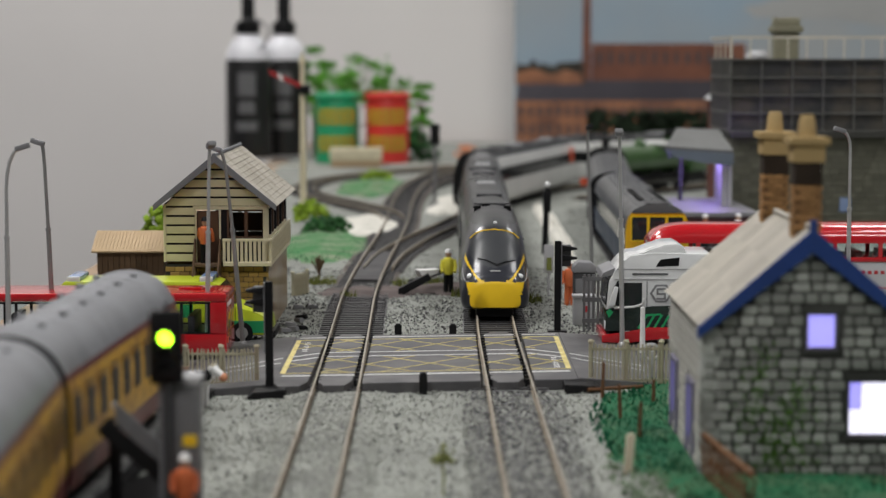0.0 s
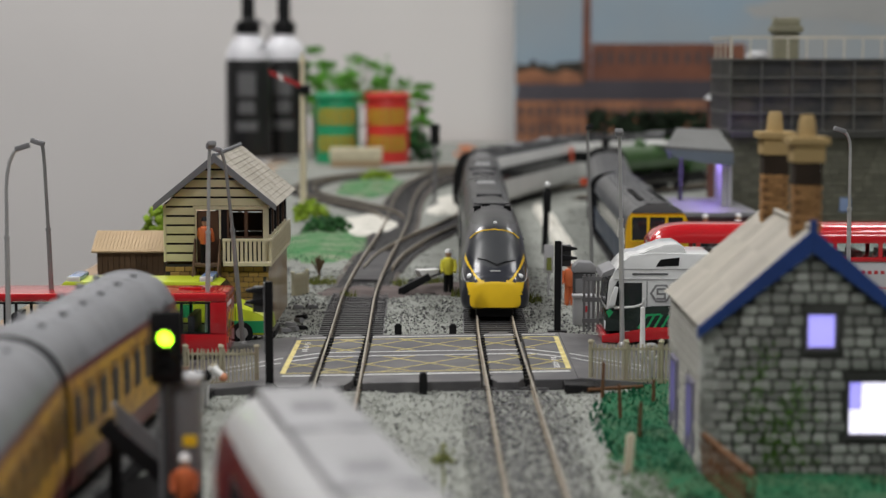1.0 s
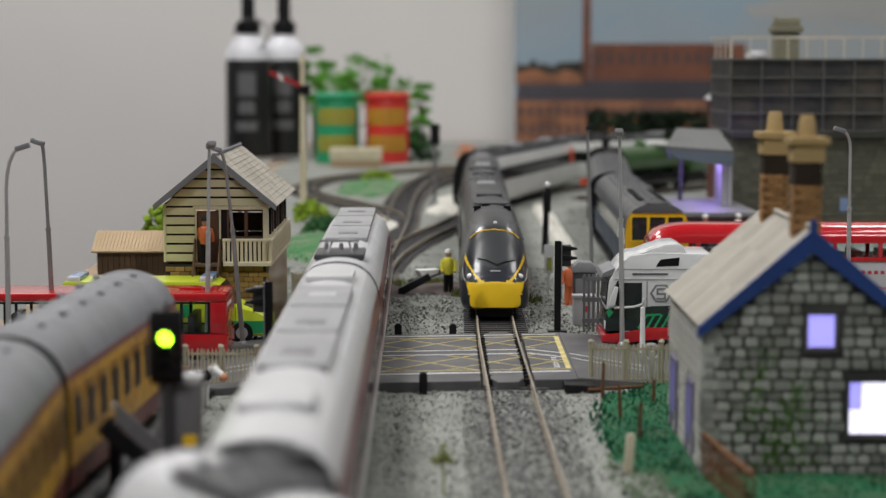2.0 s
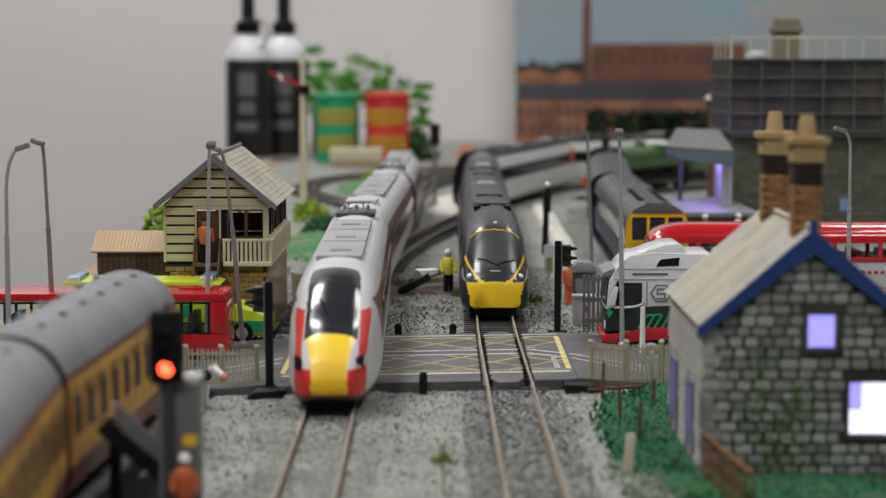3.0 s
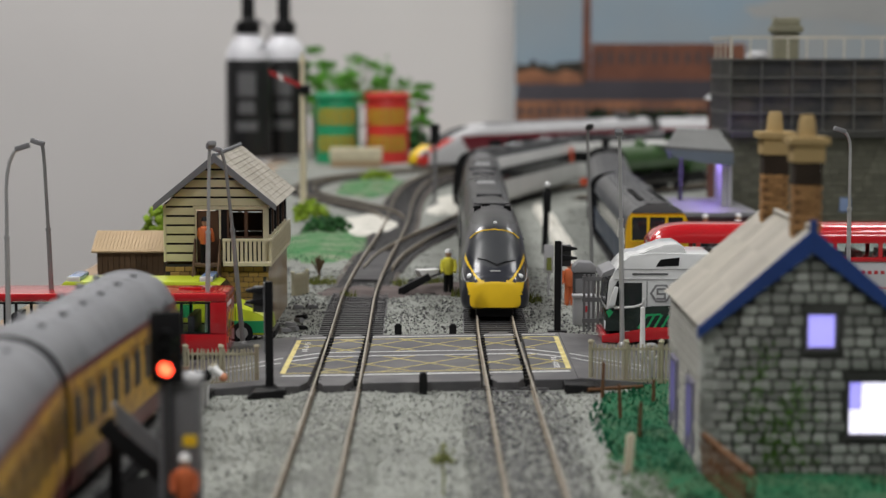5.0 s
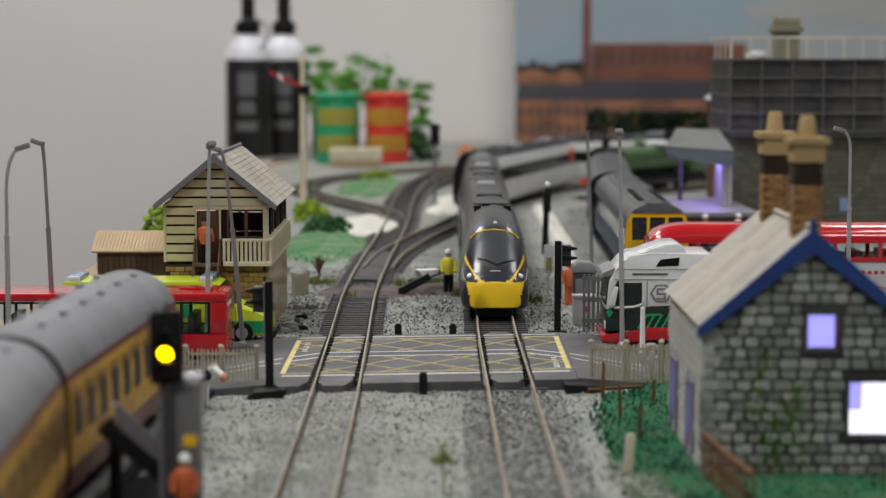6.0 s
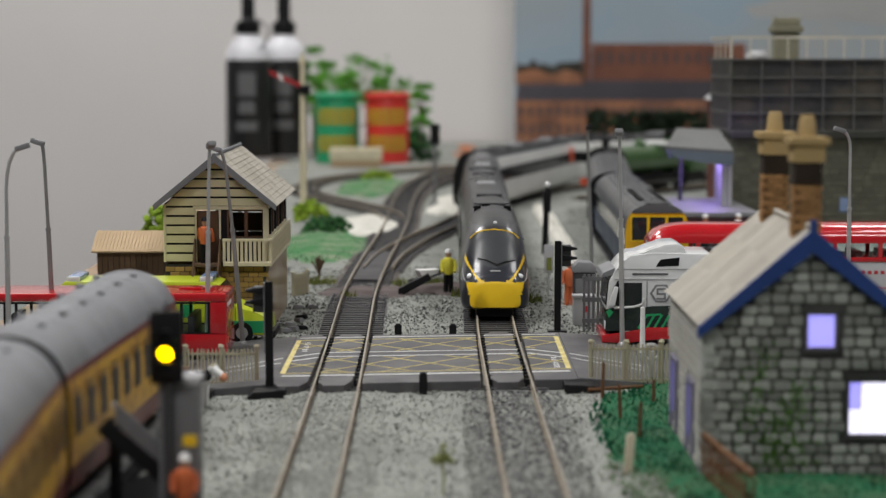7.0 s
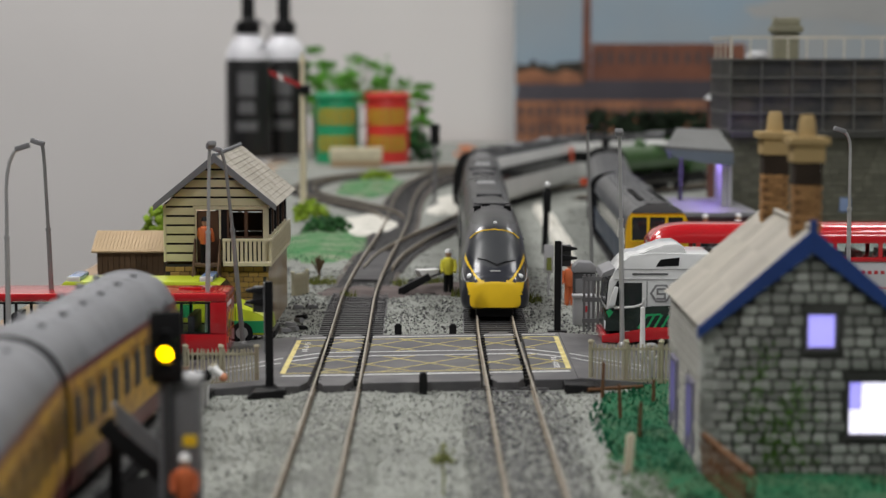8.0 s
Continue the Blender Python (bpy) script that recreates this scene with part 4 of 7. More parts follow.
            ok = b - a > 1.3 and z + hgt * 0.8 < zt
            if ok:
                ob = piece("stone", rnd.choice(meshes), t, at(mid, Y0, z + hgt / 2, 0, 0, rnd.uniform(-2, 2)) @ Matrix.Diagonal((b - a, 1.0, hgt, 1)))
            x += wid
        z += hgt
        row += 1
    # stones of the flank, only faintly seen
    rnd = random.Random(4)
    fl = bmesh.new()
    z = 0.5
    while z < E - 3:
        y = Y0 + 3
        while y < Y1 - 4:
            wid = rnd.uniform(4, 7)
            if not any(y + wid > h[0] - 1.5 and y < h[1] + 1.5 and z + 3.4 > h[2] - 1 and z < h[3] + 1 for h in side_holes):
                box(X0 - rnd.uniform(0.3, 0.6), X0 + 0.5, y + 0.2, y + wid - 0.2, z + 0.2, z + 3.1, 0, fl)
            y += wid
        z += 3.4
    fo = part("flank_masonry", fl, M_render, t, "", 0)
    fo["kind"] = "stuff"
    zz, k = 0.0, 0
    while zz < E - 3:
        part("quoin", box(X0 - 0.8, X0 + (5.5 if k % 2 else 3.4), Y0 - 0.9, Y0 + (3.5 if k % 2 else 6), zz + 0.1, zz + 3.7, 0.4), M_stone, t, "", 0)
        zz += 3.8
        k += 1
    # roof
    over = 2.5
    for sx in (-1, 1):
        xe = xm + sx * (xm - X0 + 1.6)
        ze = E - 2.0
        n_cols = 9
        y0, y1 = Y0 - over, Y1 + over
        for k in range(n_cols):
            for j in range(3):
                f0, f1 = j / 3, (j + 1) / 3
                ya, yb = y0 + (y1 - y0) * k / n_cols, y0 + (y1 - y0) * (k + 1) / n_cols - 0.15
                lift = rnd.uniform(0.0, 0.18) + (2 - j) * 0.0
                P = lambda f, y: (xm + (xe - xm) * f, y, R + 1.6 + (ze - R) * f + lift)
                c = [P(f0, ya), P(f1 + 0.01, ya), P(f1 + 0.01, yb), P(f0, yb)]
                part("roof_sheet", slab(c if sx > 0 else c[::-1], 1.2), M_slate, t, "", 0)
        for yb in (y0 - 1.3,):
            P = [(xm, R + 1.9), (xe + sx * 0.8, ze + 1.9 - 1.0), (xe + sx * 0.8, ze - 2.6), (xm, R - 5.6)]
            part("bargeboard", prism(P, "y", yb, yb + 1.25, 0.15), M_blue, t, "dark blue painted bargeboard", 0)
    part("ridge", rod((xm, Y0 - over, R + 1.9), (xm, Y1 + over, R + 1.9), 1.1, None, 8), M_slate, t, "")
    part("finial", box(xm - 1.0, xm + 1.0, Y0 - over - 1.5, Y0 - over - 0.1, R - 1, R + 4.5, 0.2), M_blue, t, "blue gable finial", 0)
    # windows with lit panes
    for i, (a, b, lo, hi) in enumerate(holes):
        w = new("window")
        w.parent = t
        bm = bmesh.new()
        for q in ((a, a + 0.7, lo, hi), (b - 0.7, b, lo, hi)):
            box(q[0], q[1], Y0 + 0.8, Y0 + 2, q[2], q[3], 0, bm)
        box(a + 0.7, b - 0.7, Y0 + 0.8, Y0 + 2, lo, lo + 0.7, 0, bm)
        box(a + 0.7, b - 0.7, Y0 + 0.8, Y0 + 2, hi - 0.7, hi, 0, bm)
        part("window_frame", bm, M_frame, w, "", 0)
        part("lintel", box(a - 1.6, b + 1.6, Y0 - 0.7, Y0 + 0.8, hi, hi + 2.6, 0.2), M_mortar, t, "dark window lintel", 0)
        part("window_sill", box(a - 0.8, b + 0.8, Y0 - 1.0, Y0 + 0.8, lo - 1.2, lo, 0.2), M_mortar, t, "", 0)
        if i == 0:
            part("pane", box(a + 0.7, b - 0.7, Y0 + 1.2, Y0 + 1.6, lo + 0.7, hi - 0.7), M_lilac, w, "lilac lit pane", 0)
        else:
            part("pane", box(a + 0.7, a + 4.4, Y0 + 1.2, Y0 + 1.6, lo + 8.4, hi - 0.7), M_lilac, w, "lilac lit pane", 0)
            part("pane", box(a + 4.6, b - 0.7, Y0 + 1.2, Y0 + 1.6, lo + 0.7, hi - 0.7), M_whitelit, w, "bright white lit pane", 0)
            part("pane", box(a + 0.7, a + 4.4, Y0 + 1.2, Y0 + 1.6, lo + 0.7, lo + 8.2), M_whitelit, w, "bright white lit pane", 0)
    for a, b, lo, hi in side_holes:
        w = new("window")
        w.parent = t
        bm = bmesh.new()
        for q in ((a - 1.2, a + 1.5), (b - 1.5, b + 1.2)):
            box(X0 - 1.2, X0 + 1.5, q[0], q[1], lo - 5, hi + 1, 0.1, bm)
        box(X0 - 1.2, X0 + 1.5, a + 1.5, b - 1.5, hi - 0.5, hi + 1, 0.1, bm)
        part("window_frame", bm, M_frame, w, "grey violet window surround", 0)
        part("pane", box(X0 + 0.4, X0 + 0.9, a + 1.5, b - 1.5, lo, hi - 0.6), M_lilac, w, "lilac lit pane", 0)
    # chimneys on the ridge
    for y, top in ((577, 97.0), (633, 96.5)):
        c = new("chimney")
        c.parent = t
        part("chimney_core", box(xm - 3.7, xm + 3.7, y - 3.7, y + 3.7, R - 4, top), M_cmortar, c, "", 0)
        bme = share("brick", box(-1.55, 1.55, -0.5, 0.5, -0.62, 0.62, 0.12), M_brick)
        k, z = 0, R - 3
        while z < top - 7:
            for side in range(4):
                for j in range(-1, 2):
                    off = j * 3.2 + (0.9 if k % 2 else -0.9)
                    if abs(off) < 2.9:
                        d = {0: (off, -3.9, 0), 1: (off, 3.9, 0), 2: (-3.9, off, 90), 3: (3.9, off, 90)}[side]
                        piece("brick", bme, c, at(xm + d[0], y + d[1], z, d[2]))
            z += 1.5
            k += 1
        part("soot_band", box(xm - 4.2, xm + 4.2, y - 4.2, y + 4.2, top - 7, top - 0.2, 0.2), M_soot, c, "soot-black upper shaft", 0)
        part("corbel", box(xm - 4.9, xm + 4.9, y - 4.9, y + 4.9, top - 0.2, top + 5.4, 0.4), M_cap, c, "sandy stone corbel", 0)
        part("cap", box(xm - 6.2, xm + 6.2, y - 6.2, y + 6.2, top + 5.4, top + 7.6, 0.25), M_cap, c, "sandy stone cap", 0)
        part("chimney_pot", turned([(3.1, top + 7.6), (2.8, top + 9), (2.4, top + 13.4), (1.9, top + 14.4)], 14, None, (xm, y)), M_cap, c, "sandy chimney pot")
    return t


stone_house()
# creeper on the gable
rnd = random.Random(21)
cr = bmesh.new()
for cx, cz, n, r in ((104, 12, 130, 8), (108, 22, 90, 6), (101, 6, 80, 7), (96, 30, 60, 5), (93, 18, 40, 5), (112, 5, 50, 6), (99, 38, 30, 5)):
    for _ in range(n):
        x, z = rnd.gauss(cx, r * 0.5), max(1, rnd.gauss(cz, r * 0.8))
        s = rnd.uniform(0.4, 0.85)
        yy = 567 - rnd.uniform(0.9, 1.5)
        if 85 < x < 123 and z < 44:
            a = rnd.random() * 3
            dx, dz = math.cos(a) * s, math.sin(a) * s
            vs = [cr.verts.new(p) for p in ((x - dx, yy, z - dz), (x + dz * 0.6, yy - 0.25, z - dx * 0.6), (x + dx, yy + 0.1, z + dz), (x - dz * 0.6, yy - 0.2, z + dx * 0.6))]
            cr.faces.new(vs)
solid("wall_creeper", cr, M_moss, Matrix(), "sparse green moss and creeper on the stone gable", "creeper", kind="stuff", smooth=0)

# lattice fence leaning by the house corner
M_rust = mat("rusty_brown_wood", (0.15, 0.075, 0.038), 0.85, var=0.3, scale=200)
fence = thing("lattice_fence", at(81, 560, 0, 96), "brown wooden lattice fence leaning by the house corner", "fence")
for k in range(8):
    for sgn in (-1, 1):
        x = k * 6.6 - 46
        part("lath", slab([(x, sgn * 0.3, 0), (x + 1.1, sgn * 0.3, 0), (x + 1.1 + sgn * 7, sgn * 0.3, 13), (x + sgn * 7, sgn * 0.3, 13)], 0.55), M_rust, fence, "", 0)
part("top_rail", box(-50, 8, -0.8, 0.8, 12.6, 14.0, 0.2), M_rust, fence, "", 0)
for x, y, hgt, lean in ((60.5, 700, 14, 3), (63.5, 657, 13, -3), (66.5, 622, 13, 2), (79, 690, 9, 0)):
    solid("rusty_post", rod((0, 0, -1), (lean * 0.2, 0, hgt), 0.75, 0.6, 7), M_rust, at(x, y, 0), "thin rusty brown fence post in the grass", "post", "rusty posts")
solid("fallen_stick", rod((0, 0, 0.9), (22, 6, 1.2), 0.8, 0.7, 7), M_rust, at(56, 712, 0.4), "rusty brown stick lying by the crossing", "stick")
solid("white_stake", box(-1.3, 1.3, -0.7, 0.7, -1, 12.8, 0.3), mat("bone_white_wood", (0.66, 0.58, 0.44), 0.7), at(57.5, 570, 0, 10, 0, 4), "pale wooden stake standing in the grass", "stake")
# ---- the signal box ----
M_plank = mat("cream_weatherboard", (0.63, 0.58, 0.39), 0.55, var=0.08, scale=150, col2=(0.56, 0.51, 0.34), spots=60, island=0.06)
M_sroof = mat("grey_beige_slate", (0.42, 0.39, 0.335), 0.85, var=0.2, scale=260, bump=0.5, bscale=700, island=0.07, col2=(0.33, 0.305, 0.25), spots=60)
M_barge = mat("grey_barge", (0.16, 0.165, 0.18), 0.6)
M_ochre = mat("ochre_brick", (0.42, 0.27, 0.09), 0.8, var=0.2, scale=250, island=0.25)
M_side = mat("pale_brown_side", (0.33, 0.235, 0.14), 0.35, var=0.15, scale=120, coat=0.4)
M_doorb = mat("brown_door", (0.11, 0.055, 0.03), 0.5)
M_hutroof = mat("tan_corrugated", (0.47, 0.34, 0.20), 0.75, var=0.12, scale=150)
M_hutwall = mat("dark_brown_plank", (0.12, 0.075, 0.045), 0.8, var=0.3, scale=200, island=0.2)


def signal_box():
    X0, X1, Y0, Y1, F, E, R = -130.5, -81.5, 868, 972, 34, 61, 83
    xm = (X0 + X1) / 2
    t = thing("signal_box", Matrix(), "cream boarded signal box on an ochre brick base", "signal box")
    part("brick_base", box(X0 + 0.6, X1 - 1.5, Y0 + 0.6, Y1 - 0.6, -1, F - 1.2), M_mortar, t, "", 0)
    bme = share("brick", box(-2.15, 2.15, -0.45, 0.45, -1.1, 1.1, 0.15), M_ochre)
    z, k = 1.2, 0
    while z < F - 2.5:
        x = X0 + 2.6 + (2.3 if k % 2 else 0)
        while x < X1 - 2.5:
            piece("brick", bme, t, at(x, Y0 + 0.5, z))
            x += 4.6
        z += 2.45
        k += 1
    part("base_side", box(X1 - 1.4, X1 - 0.2, Y0 + 0.8, Y1 - 0.8, -1, F - 1.3, 0.1), M_side, t, "smooth pale brown side of the base", 0)
    # boarded front with door and window openings
    door, win = (-115.8, -104.2, F, 58), (-101.0, -83.2, 45.2, 58.5)
    h, z = 4.35, F + 0.3
    core = bmesh.new()
    box(X0 + 0.3, door[0], Y0 + 1.1, Y0 + 2.3, F, E, 0, core)
    box(door[1], win[0], Y0 + 1.1, Y0 + 2.3, F, E, 0, core)
    box(win[0], win[1], Y0 + 1.1, Y0 + 2.3, F, win[2], 0, core)
    box(win[1], X1 - 0.3, Y0 + 1.1, Y0 + 2.3, F, E, 0, core)
    prism([(X0, E), (X1, E), (xm, R - 0.5)], "y", Y0 + 1.1, Y0 + 2.3, 0, core)
    box(door[0], win[1], Y0 + 1.1, Y0 + 2.3, 58.5, E, 0, core)
    part("front_wall", core, M_black, t, "black gaps of the boarded front", 0)
    while z < R - 5:
        z1 = z + h - 0.95
        if z1 < E - 1:
            part("board", box(X0 + 0.2, door[0] - 0.3, Y0, Y0 + 1.0, z, z1, 0.15), M_plank, t, "", 0)
        else:
            wdt = (xm - X0) * (R - z1) / (R - E) - 0.5
            wlo = min(xm - X0, (xm - X0) * (R - z) / (R - E)) - 0.5
            if wdt > 1:
                part("board", prism([(xm - wlo, z), (xm + wlo, z), (xm + wdt, z1), (xm - wdt, z1)], "y", Y0, Y0 + 1.0, 0.12), M_plank, t, "", 0)
        z += h
    part("corner_post", box(X0 - 0.2, X0 + 1.0, Y0 - 0.3, Y0 + 1.2, F, E, 0.15), M_cream, t, "", 0)
    part("corner_post", box(X1 - 2.6, X1, Y0 - 0.3, Y0 + 1.2, F, E, 0.15), M_cream, t, "", 0)
    part("door_head", box(door[0] - 1, win[1] + 0.6, Y0 - 0.2, Y0 + 1.0, 58.6, 60.2, 0.1), M_cream, t, "", 0)
    part("door", box(door[0] + 0.8, door[1] - 0.8, Y0 + 1.4, Y0 + 2.2, F, 57.8, 0.15), M_doorb, t, "dark brown wooden door", 0)
    for x in (door[0] - 0.2, door[1] - 0.5):
        part("door_post", box(x, x + 0.9, Y0 - 0.1, Y0 + 1.0, F, 58.4, 0.1), M_cream, t, "", 0)
    w = new("window")
    w.parent = t
    for a, b in ((win[0], (win[0] + win[1]) / 2), ((win[0] + win[1]) / 2, win[1])):
        part("pane", box(a + 0.8, b - 0.8, Y0 + 1.3, Y0 + 1.5, win[2] + 0.8, win[3] - 0.8), clear, w, "", 0)
        bm = bmesh.new()
        for q in ((a, a + 0.8, win[2], win[3]), (b - 0.8, b, win[2], win[3]), (a + 0.8, b - 0.8, win[2], win[2] + 0.8), (a + 0.8, b - 0.8, win[3] - 0.8, win[3])):
            box(q[0], q[1], Y0 + 0.8, Y0 + 1.8, q[2], q[3], 0, bm)
        part("sash", bm, M_doorb, w, "", 0)
    # glazed flank
    part("flank_wall", box(X1 - 1.6, X1 - 0.4, Y0 + 2.4, Y1 - 2.4, F, 45.5), M_cream, t, "", 0)
    part("flank_head", box(X1 - 1.6, X1 - 0.4, Y0 + 2.4, Y1 - 2.4, 58.5, E), M_cream, t, "", 0)
    n = 7
    for k in range(n):
        a = Y0 + 2.4 + (Y1 - Y0 - 4.8) * k / n
        b = Y0 + 2.4 + (Y1 - Y0 - 4.8) * (k + 1) / n
        part("flank_pane", box(X1 - 1.2, X1 - 0.9, a + 0.7, b - 0.7, 45.6, 58.4), M_glass, t, "", 0)
        part("mullion", box(X1 - 1.7, X1 - 0.3, b - 0.7, b + 0.7, 45.6, 58.4), M_doorb if k % 2 else M_black, t, "", 0)
    part("rear_wall", box(X0 + 0.3, X1 - 0.3, Y1 - 2.3, Y1 - 1.1, F, 49), M_doorb, t, "brown rear panelling", 0)
    part("rear_head", box(X0 + 0.3, X1 - 0.3, Y1 - 2.3, Y1 - 1.1, 57, E), M_doorb, t, "", 0)
    for x in (-118, -106, -94, -84):
        part("rear_mullion", box(x - 0.6, x + 0.6, Y1 - 2.3, Y1 - 1.1, 49, 57), M_doorb, t, "", 0)
    part("left_wall", box(X0 + 0.1, X0 + 1.3, Y0 + 2.4, Y1 - 2.4, F, E), M_plank, t, "", 0)
    part("inner_floor", box(X0 + 1.4, X1 - 1.7, Y0 + 2.4, Y1 - 2.4, F - 1, F), M_hutwall, t, "", 0)
    part("lever_desk", box(X0 + 6, X1 - 4, Y0 + 24, Y0 + 32, F + 0.1, 46, 0.3), M_doorb, t, "brown lever desk inside", 0)
    # balcony
    part("balcony_deck", box(-102.5, X1 + 1.6, Y0 - 4.5, Y0 - 0.4, F - 1.6, F + 0.4, 0.3), M_cream, t, "cream balcony edge", 0)
    part("balcony_deck", box(X1 + 0.1, X1 + 1.6, Y0 - 0.35, Y1, F - 1.6, F + 0.4, 0.3), M_cream, t, "", 0)
    bal = share("baluster", box(-0.66, 0.66, -0.35, 0.35, F + 0.4, 44.0), M_cream)
    x = -102.0
    while x < X1 - 1:
        piece("baluster", bal, t, at(x, Y0 - 3.6))
        x += 2.05
    y = Y0 - 3
    while y < Y1:
        piece("baluster", bal, t, at(X1 + 1.1, y))
        y += 2.05
    part("handrail", box(-102.8, X1 + 1.6, Y0 - 4.2, Y0 - 3.0, 44.0, 45.3, 0.15), M_cream, t, "", 0)
    part("handrail", box(X1 + 0.6, X1 + 1.6, Y0 - 2.95, Y1, 44.0, 45.3, 0.15), M_cream, t, "", 0)
    # roof
    for sx in (-1, 1):
        xe, ze = xm + sx * (xm - X0 + 4.0), E - 1.4
        rows, cols = 13, 20
        for j in range(rows):
            for k in range(cols):
                y0, y1 = Y0 - 5, Y1 + 4
                ya, yb = y0 + (y1 - y0) * k / cols, y0 + (y1 - y0) * (k + 1) / cols - 0.02
                f0, f1 = j / rows, (j + 1) / rows + 0.015
                P = lambda f, y, u: (xm + (xe - xm) * f, y, R + 1.2 + (ze - R) * f + u)
                c = [P(f0, ya, 0.0), P(f1, ya, 0.28), P(f1, yb, 0.28), P(f0, yb, 0.0)]
                part("slate", slab(c if sx > 0 else c[::-1], 0.5), M_sroof, t, "", 0)
        part("bargeboard", prism([(xm, R + 1.8), (xe, ze + 1.8), (xe, ze - 1.2), (xm, R - 2.2)], "y", Y0 - 6.2, Y0 - 5.1, 0.1), M_barge, t, "grey bargeboard", 0)
    part("ridge_tile", rod((xm, Y0 - 5.6, R + 1.2), (xm, Y1 + 4, R + 1.2), 1.0, None, 8), M_barge, t, "")
    # steps up to the door
    part("landing", box(-116.4, -103.4, Y0 - 9, Y0 - 0.5, F - 1.4, F + 0.1, 0.2), M_hutwall, t, "dark timber landing", 0)
    for sx in (-116.2, -104.6):
        part("stringer", slab([(sx, Y0 - 22, 2), (sx + 1, Y0 - 22, 2), (sx + 1, Y0 - 1.2, F), (sx, Y0 - 1.2, F)], 2.2), M_hutwall, t, "", 0)
        part("stair_post", box(sx, sx + 1, Y0 - 22, Y0 - 21, -0.5, 14, 0.1), M_hutwall, t, "", 0)
        part("stair_post", box(sx, sx + 1, Y0 - 2.4, Y0 - 1.4, F, 45, 0.1), M_hutwall, t, "", 0)
        part("stair_rail", rod((sx + 0.5, Y0 - 21.5, 14), (sx + 0.5, Y0 - 1.9, 45), 0.5, None, 6), M_hutwall, t, "")
    for k in range(8):
        f = (k + 0.5) / 8
        part("tread", box(-115.1, -104.7, Y0 - 22 + 20 * f, Y0 - 19 + 20 * f, F * f - 0.2, F * f + 0.5), M_hutwall, t, "", 0)
    return t


clear = clear_pane("clear_model_glazing")
signal_box()


def hut():
    t = thing("platelayers_hut", at(-163.5, 985) @ Matrix.Diagonal((1, 1, 0.93, 1)), "low dark plank hut with a tan corrugated roof", "hut")
    part("hut_wall", box(-17.5, 17.5, -14, 14, -1, 31.5), M_hutwall, t, "", 0)
    for k in range(12):
        part("plank", box(-17.5 + k * 2.92, -17.5 + (k + 1) * 2.92 - 0.25, -14.7, -14.05, 0, 31.5, 0.1), M_hutwall, t, "", 0)
    for sy in (-1, 1):
        for k in range(22):
            x = -20 + k * 1.85
            P = [(x, sy * 18, 31), (x + 1.6, sy * 18, 31), (x + 1.6, 0, 41), (x, 0, 41)]
            part("roof_rib", slab(P if sy < 0 else P[::-1], 1.1), M_hutroof, t, "", 0)
        P = [(-20, sy * 17.7, 30.7), (20.6, sy * 17.7, 30.7), (20.6, 0, 40.6), (-20, 0, 40.6)]
        part("roof_sheet", slab(P if sy < 0 else P[::-1], 0.8), M_hutroof, t, "", 0)
    return t


hut()


def figure(m, label, coat, legs, hat, scale=1.0, arm=0):
    """A painted model figure, one plain shape."""
    bm = bmesh.new()
    for sx in (-1, 1):
        rod((sx * 1.5, 0, 0), (sx * 1.2, 0, 10.5), 1.25, 1.5, 8, bm)
    n_legs = len(bm.faces)
    turned([(2.4, 10), (2.9, 13), (3.2, 17), (2.6, 18.8), (1.1, 19.4)], 10, bm)
    for sx in (-1, 1):
        tube([(sx * 3.2, 0, 18), (sx * 4.0, -0.6 - arm, 14.5), (sx * 3.4, -2.2 - arm * 2, 11.5)], 0.95, 7, bm)
    n_coat = len(bm.faces)
    turned([(0.9, 19.2), (1.6, 20.2), (1.7, 21.6), (1.5, 22.2)], 10, bm)
    n_face = len(bm.faces)
    turned([(2.1, 22.0), (1.9, 22.6), (1.5, 23.6), (0.5, 24.1)], 10, bm)
    bm.faces.ensure_lookup_table()
    for i, f in enumerate(bm.faces):
        f.material_index = 0 if i < n_legs else 1 if i < n_coat else 2 if i < n_face else 3
    return solid("model_figure", bm, [legs, coat, M_skin, hat], m, label, "figure", "painted figures")


M_skin = mat("painted_figure_tan", (0.45, 0.27, 0.18), 0.6)
M_hivis = mat("hi_vis_yellow", (0.75, 0.68, 0.06), 0.6, var=0.2)
M_hiorange = mat("hi_vis_orange", (0.56, 0.13, 0.04), 0.6, var=0.2)
figure(at(3, 1019, 0.8), "tiny painted worker figure in a yellow vest and white hat", M_hivis, M_black, M_white, 1, 0.6)
figure(at(66.5, 972, 0), "tiny painted worker figure in orange overalls with white hat", M_hiorange, M_hiorange, M_white)
figure(at(-70.5, 500, 1.4) @ Matrix.Scale(0.84, 4), "tiny painted worker figure in orange overalls, close to the coaches", M_hiorange, M_hiorange, M_white)
figure(at(-110.5, 862, 34.1, 160) @ Matrix.Scale(0.9, 4), "tiny painted worker figure in an orange vest on the steps", M_hiorange, M_black, M_black)

# wheelbarrow by the worker
wb = thing("wheelbarrow", at(-9, 1032, 2.6, -62), "small black and white wheelbarrow beside the worker", "wheelbarrow")
part("tray", prism([(-4, 5), (4.5, 5), (6.5, 9.5), (-6.5, 9.5)], "x", -3, 3, 0.3), M_white, wb, "white tray", 0)
for sx in (-2.6, 2.6):
    part("shaft", rod((sx, -9, 3.0), (sx * 1.2, 12, 8.5), 0.6, None, 6), M_black, wb)
part("wheel", rod((-1.0, -9, 2.4), (1.0, -9, 2.4), 2.4, None, 14), M_black, wb)
